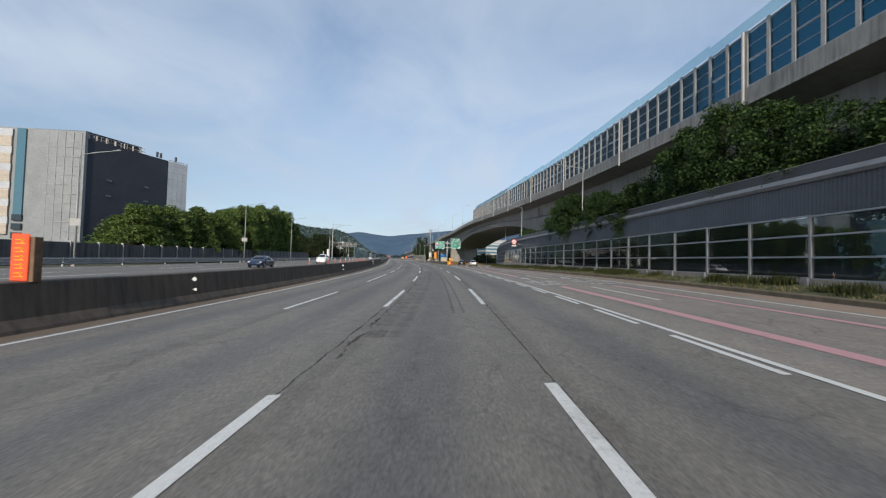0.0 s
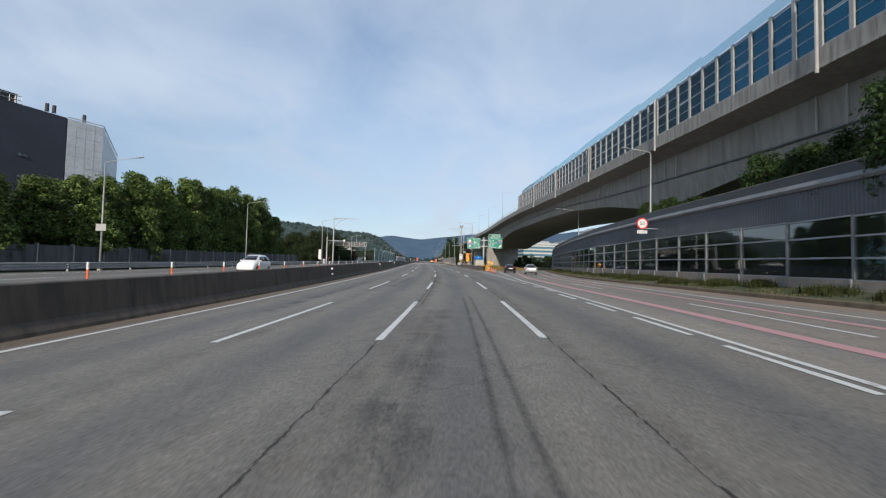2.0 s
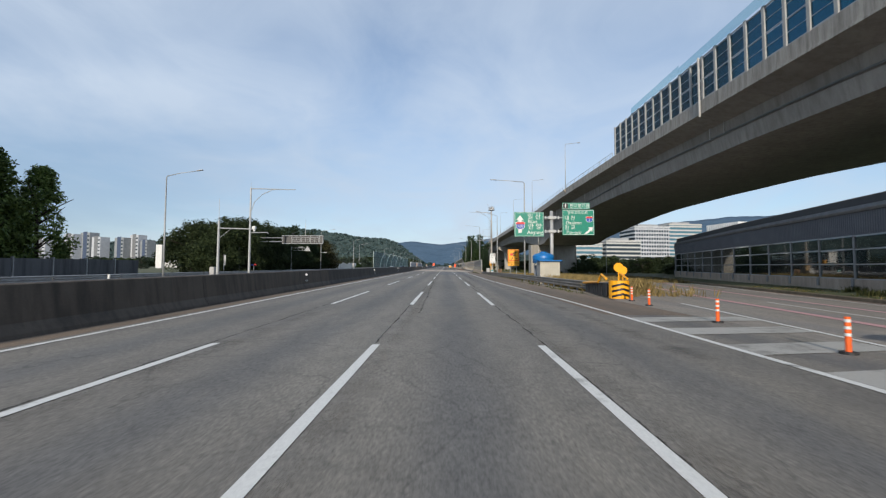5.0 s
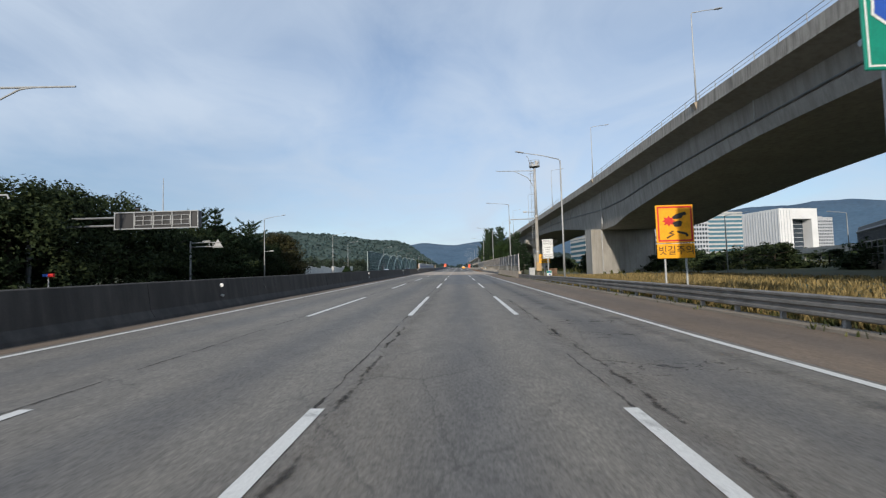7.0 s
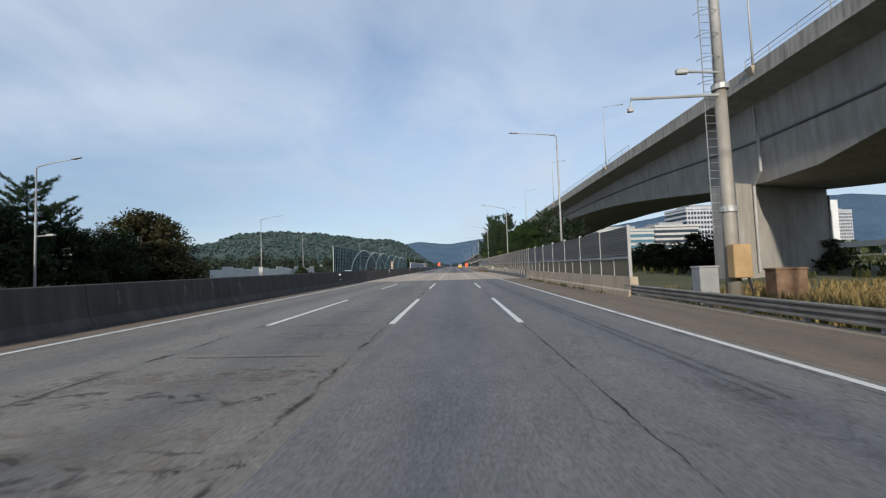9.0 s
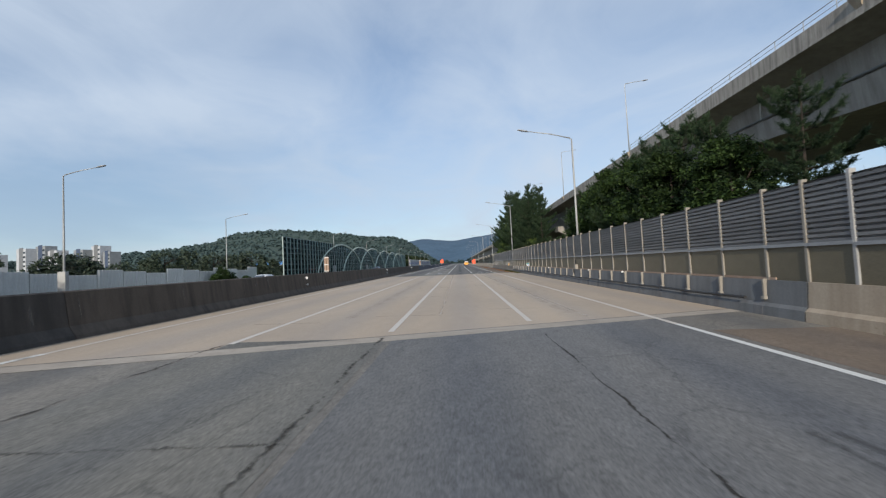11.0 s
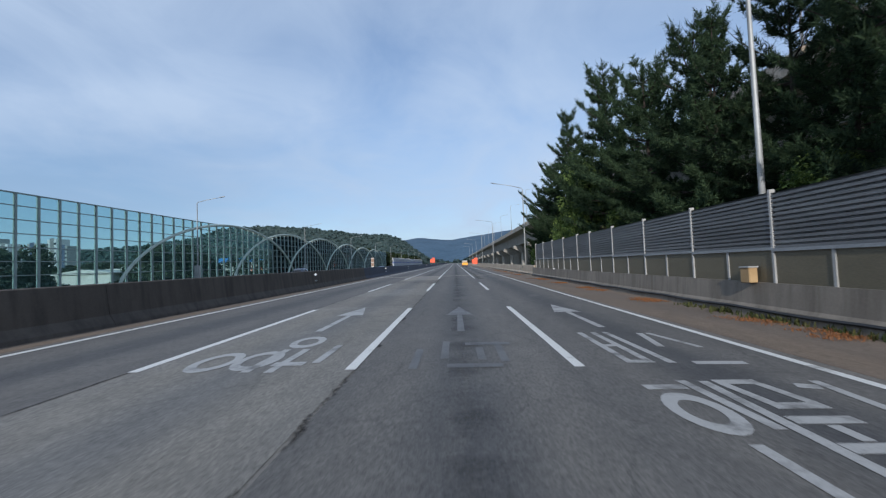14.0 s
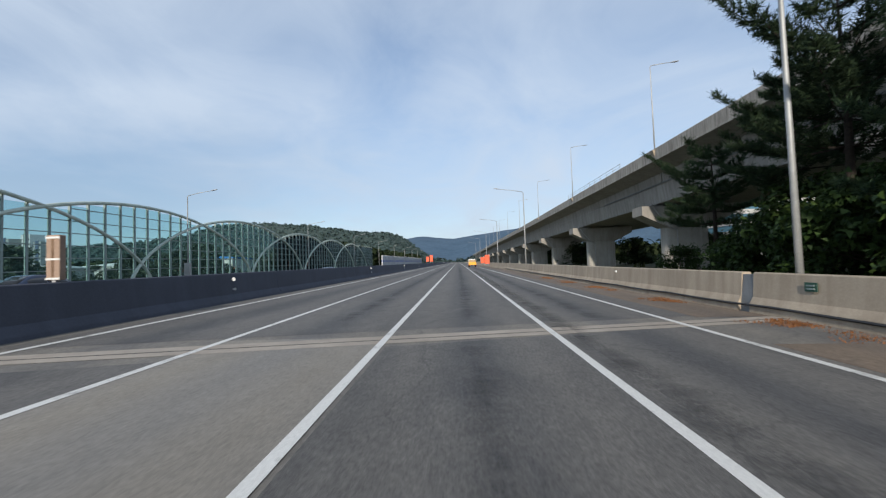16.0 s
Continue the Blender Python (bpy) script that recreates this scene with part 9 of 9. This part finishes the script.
def vehicle(name, place, rz, label, paint, kind):
    """Car facing local +y. kind: sedan, hatch, suv, van."""
    L, Wd, Hh = {"sedan": (4.9, 1.84, 1.46), "hatch": (4.25, 1.79, 1.47), "suv": (4.8, 1.92, 1.75), "van": (5.1, 1.92, 1.97)}[kind]
    ob = thing(name, place, label, "car", "", rz=rz)
    base = SALOON if kind == "sedan" else HATCH
    ky, kz, kw = L / base[-1][0], Hh / 1.465, Wd / 2 / base[5][4]
    rows = [(y * ky - L / 2, zb, (b - zb) * kz + zb, (t - zb) * kz + zb, w * kw, wt * kw) for y, zb, b, t, w, wt in base]
    r, f, hw, belt = -L / 2, L / 2, Wd / 2, rows[3][2]

    def half(q):
        y, zb, b, t, w, wt = q
        return [(0.90 * w, y, zb), (w * 0.985, y, zb + 0.10), (w, y, zb + 0.45 * (b - zb)), (w * 0.99, y, zb + 0.82 * (b - zb)), (w * 0.955, y, b), (wt + 0.02, y, t - 0.16 * (t - b) - 0.012), (wt * 0.88, y, t - 0.012), (wt * 0.45, y, t)]

    grid = [half(q) for q in rows]
    bm = bmesh.new()
    loft(bm, [g + [(-x, y, z) for x, y, z in reversed(g)] for g in grid])
    bd = part("body", bm, paint, ob, local=True, smooth=True)

    def glass(pts, pane_name):
        bm = bmesh.new()
        for u, v in zip(pts, pts[1:]):
            bm.faces.new([bm.verts.new(q) for q in (u[0], v[0], v[1], u[1])])
        bmesh.ops.remove_doubles(bm, verts=bm.verts, dist=0.0005)
        bmesh.ops.solidify(bm, geom=list(bm.faces), thickness=0.012)
        part(pane_name, bm, CAR_GLASS, bd, local=True, smooth=True)

    def mix(p, q, k):
        return Vector(p).lerp(Vector(q), k)

    for s in (-1, 1):
        def side(i, k=0.0):
            """Foot and head of a side pane on or after ring i."""
            lo = [mix(g[4], g[5], 0.10) for g in (grid[i], grid[min(i + 1, len(grid) - 1)])]
            hi = [mix(g[4], g[5], 0.90) for g in (grid[i], grid[min(i + 1, len(grid) - 1)])]
            return [Vector((s * (p.x + 0.008), p.y, p.z)) for p in (lo[0].lerp(lo[1], k), hi[0].lerp(hi[1], k))]
        glass([side(2, 0.75), side(3), side(4), side(4, 0.86)], "side_window")
        glass([side(4, 0.94), side(5), side(6), side(7), side(7, 0.55)], "side_window")
    for i, side_name in ((2, "rear_window"), (7, "windscreen")):
        a, b = grid[i], grid[i + 1]
        out = Vector((0, -0.012 if i == 2 else 0.012, 0.012))
        k0, k1 = (0.12, 0.94) if i == 2 else (0.06, 0.9)
        cols = []
        for e, sgn in ((6, -1), (7, -1), (7, 1), (6, 1)):
            p, q = Vector(a[e]), Vector(b[e])
            p, q = p.lerp(q, k0), p.lerp(q, k1)
            cols.append((Vector((p.x * sgn, p.y, p.z)) + out, Vector((q.x * sgn, q.y, q.z)) + out))
        glass(cols, side_name)
    for s in (-1, 1):
        for yy in (r + 0.85, f - 0.9):
            bm = bmesh.new()
            tube(bm, [(s * (hw - 0.2), yy, 0.36), (s * (hw + 0.003), yy, 0.36)], 0.375, 24)
            part("wheel_arch", bm, BUMPER, bd, local=True)
            bm = bmesh.new()
            tube(bm, [(s * (hw - 0.22), yy, 0.32), (s * (hw - 0.01), yy, 0.32), (s * (hw + 0.012), yy, 0.32)], [0.32, 0.32, 0.29], 24)
            wheel = part("wheel", bm, TYRE, ob, local=True)
            bm = bmesh.new()
            tube(bm, [(s * (hw - 0.05), yy, 0.32), (s * (hw + 0.016), yy, 0.32), (s * (hw + 0.02), yy, 0.32)], [0.21, 0.21, 0.17], 18)
            part("rim", bm, RIM, wheel, local=True)
        bm = bmesh.new()
        x0, x1 = sorted((s * (hw - 0.33), s * (hw - 0.045)))
        box(bm, (x0, r - 0.004, belt - 0.15), (x1, r + 0.26, belt - 0.02), 0.04)
        part("tail_lamp", bm, TAIL_RED, bd, local=True)
        bm = bmesh.new()
        x0, x1 = sorted((s * (hw - 0.42), s * (hw - 0.12)))
        box(bm, (x0, f - 0.3, 0.58), (x1, f - 0.035, 0.70), 0.04)
        part("headlight", bm, SIGN_WHITE, bd, local=True)
        bm = bmesh.new()
        x0, x1 = sorted((s * (hw - 0.06), s * (hw + 0.15)))
        ym = rows[8][0] - 0.42
        box(bm, (x0, ym - 0.08, belt), (x1, ym + 0.08, belt + 0.13), 0.04)
        part("wing_mirror", bm, paint, bd, local=True)
    bm = bmesh.new()
    box(bm, (-hw + 0.14, r - 0.02, 0.27), (hw - 0.14, r + 0.3, 0.40), 0.04)
    part("bumper", bm, BUMPER, bd, local=True)
    bm = bmesh.new()
    box(bm, (-0.26, r - 0.015, belt - 0.30), (0.26, r + 0.06, belt - 0.19), 0.01)
    part("blank_plate", bm, SIGN_WHITE, bd, local=True)
    return ob


vehicle("sedan_car", on(10.62, 119.0, 0), -9, "black saloon car on the exit ramp", PAINT_BLACK, "sedan")
vehicle("hatchback_car", on(12.42, 111.2, 0), -13, "silver hatchback on the exit ramp", PAINT_SILVER, "hatch")
vehicle("van_car", on(-21.0, 93, 0), 180, "white van on the far carriageway", PAINT_WHITE, "van")
vehicle("sedan_car", on(-21.0, 57, 0), 178, "dark blue saloon on the far carriageway", PAINT_BLUE, "sedan")
vehicle("suv_car", on(-24.5, 372, 0), 180, "dark car on the far carriageway", PAINT_BLUE, "suv")
vehicle("hatchback_car", on(-21, 286, 0), 180, "white hatchback on the far carriageway", PAINT_WHITE, "hatch")
vehicle("sedan_car", on(-17, 405, 0), 180, "dark blue saloon on the far carriageway", PAINT_BLUE, "sedan")
truck = thing("flatbed_truck", on(3.5, 470, 0), "small yellow works truck with a flat bed", "truck")
bm = bmesh.new()
box(bm, (-0.95, 1.0, 0.45), (0.95, 2.7, 2.2), 0.12)
part("cab", bm, SIGN_WHITE, truck, local=True)
bm = bmesh.new()
box(bm, (-1.0, -2.7, 0.75), (1.0, 0.95, 0.95), 0.02)
part("bed", bm, STEEL_DULL, truck, local=True)
bm = bmesh.new()
box(bm, (-1.0, -2.75, 0.55), (1.0, -2.68, 1.35), 0.02)
part("tailboard", bm, SIGN_YELLOW, truck, local=True)
bm = bmesh.new()
box(bm, (-0.9, -2.0, 0.95), (0.9, 0.8, 1.9), 0.05)
part("load", bm, BOX_TAN, truck, local=True)
for s in (-1, 1):
    for yy in (-1.8, 1.8):
        bm = bmesh.new()
        tube(bm, [(s * 0.7, yy, 0.36), (s * 0.98, yy, 0.36)], 0.36, 16)
        part("wheel", bm, TYRE, truck, local=True)
    bm = bmesh.new()
    x0, x1 = sorted((s * 0.6, s * 0.95))
    box(bm, (x0, -2.78, 0.45), (x1, -2.7, 0.55))
    part("tail_lamp", bm, TAIL_RED, truck, local=True)


# low bridge beyond the verge
far_bridge = thing("far_bridge", free(150, 360, 0), "low concrete bridge on slim piers beyond the verge", "bridge")
bm = bmesh.new()
loft(bm, [[free(x, y, 3.4), free(x, y, 5.6), free(x + 6, y + 4, 5.6), free(x + 6, y + 4, 3.4)] for x, y in ((108, 262), (131, 315), (152, 360), (172, 402), (196, 452))])
part("deck", bm, CONCRETE_PALE, far_bridge)
for x, y in ((112, 272), (122, 295), (133, 320), (143, 342), (154, 365), (165, 388), (177, 412), (188, 436)):
    bm = bmesh.new()
    tube(bm, [free(x + 3, y + 2, -0.5), free(x + 3, y + 2, 3.45)], 0.7, 10)
    part("pier", bm, CONCRETE_PALE, far_bridge)
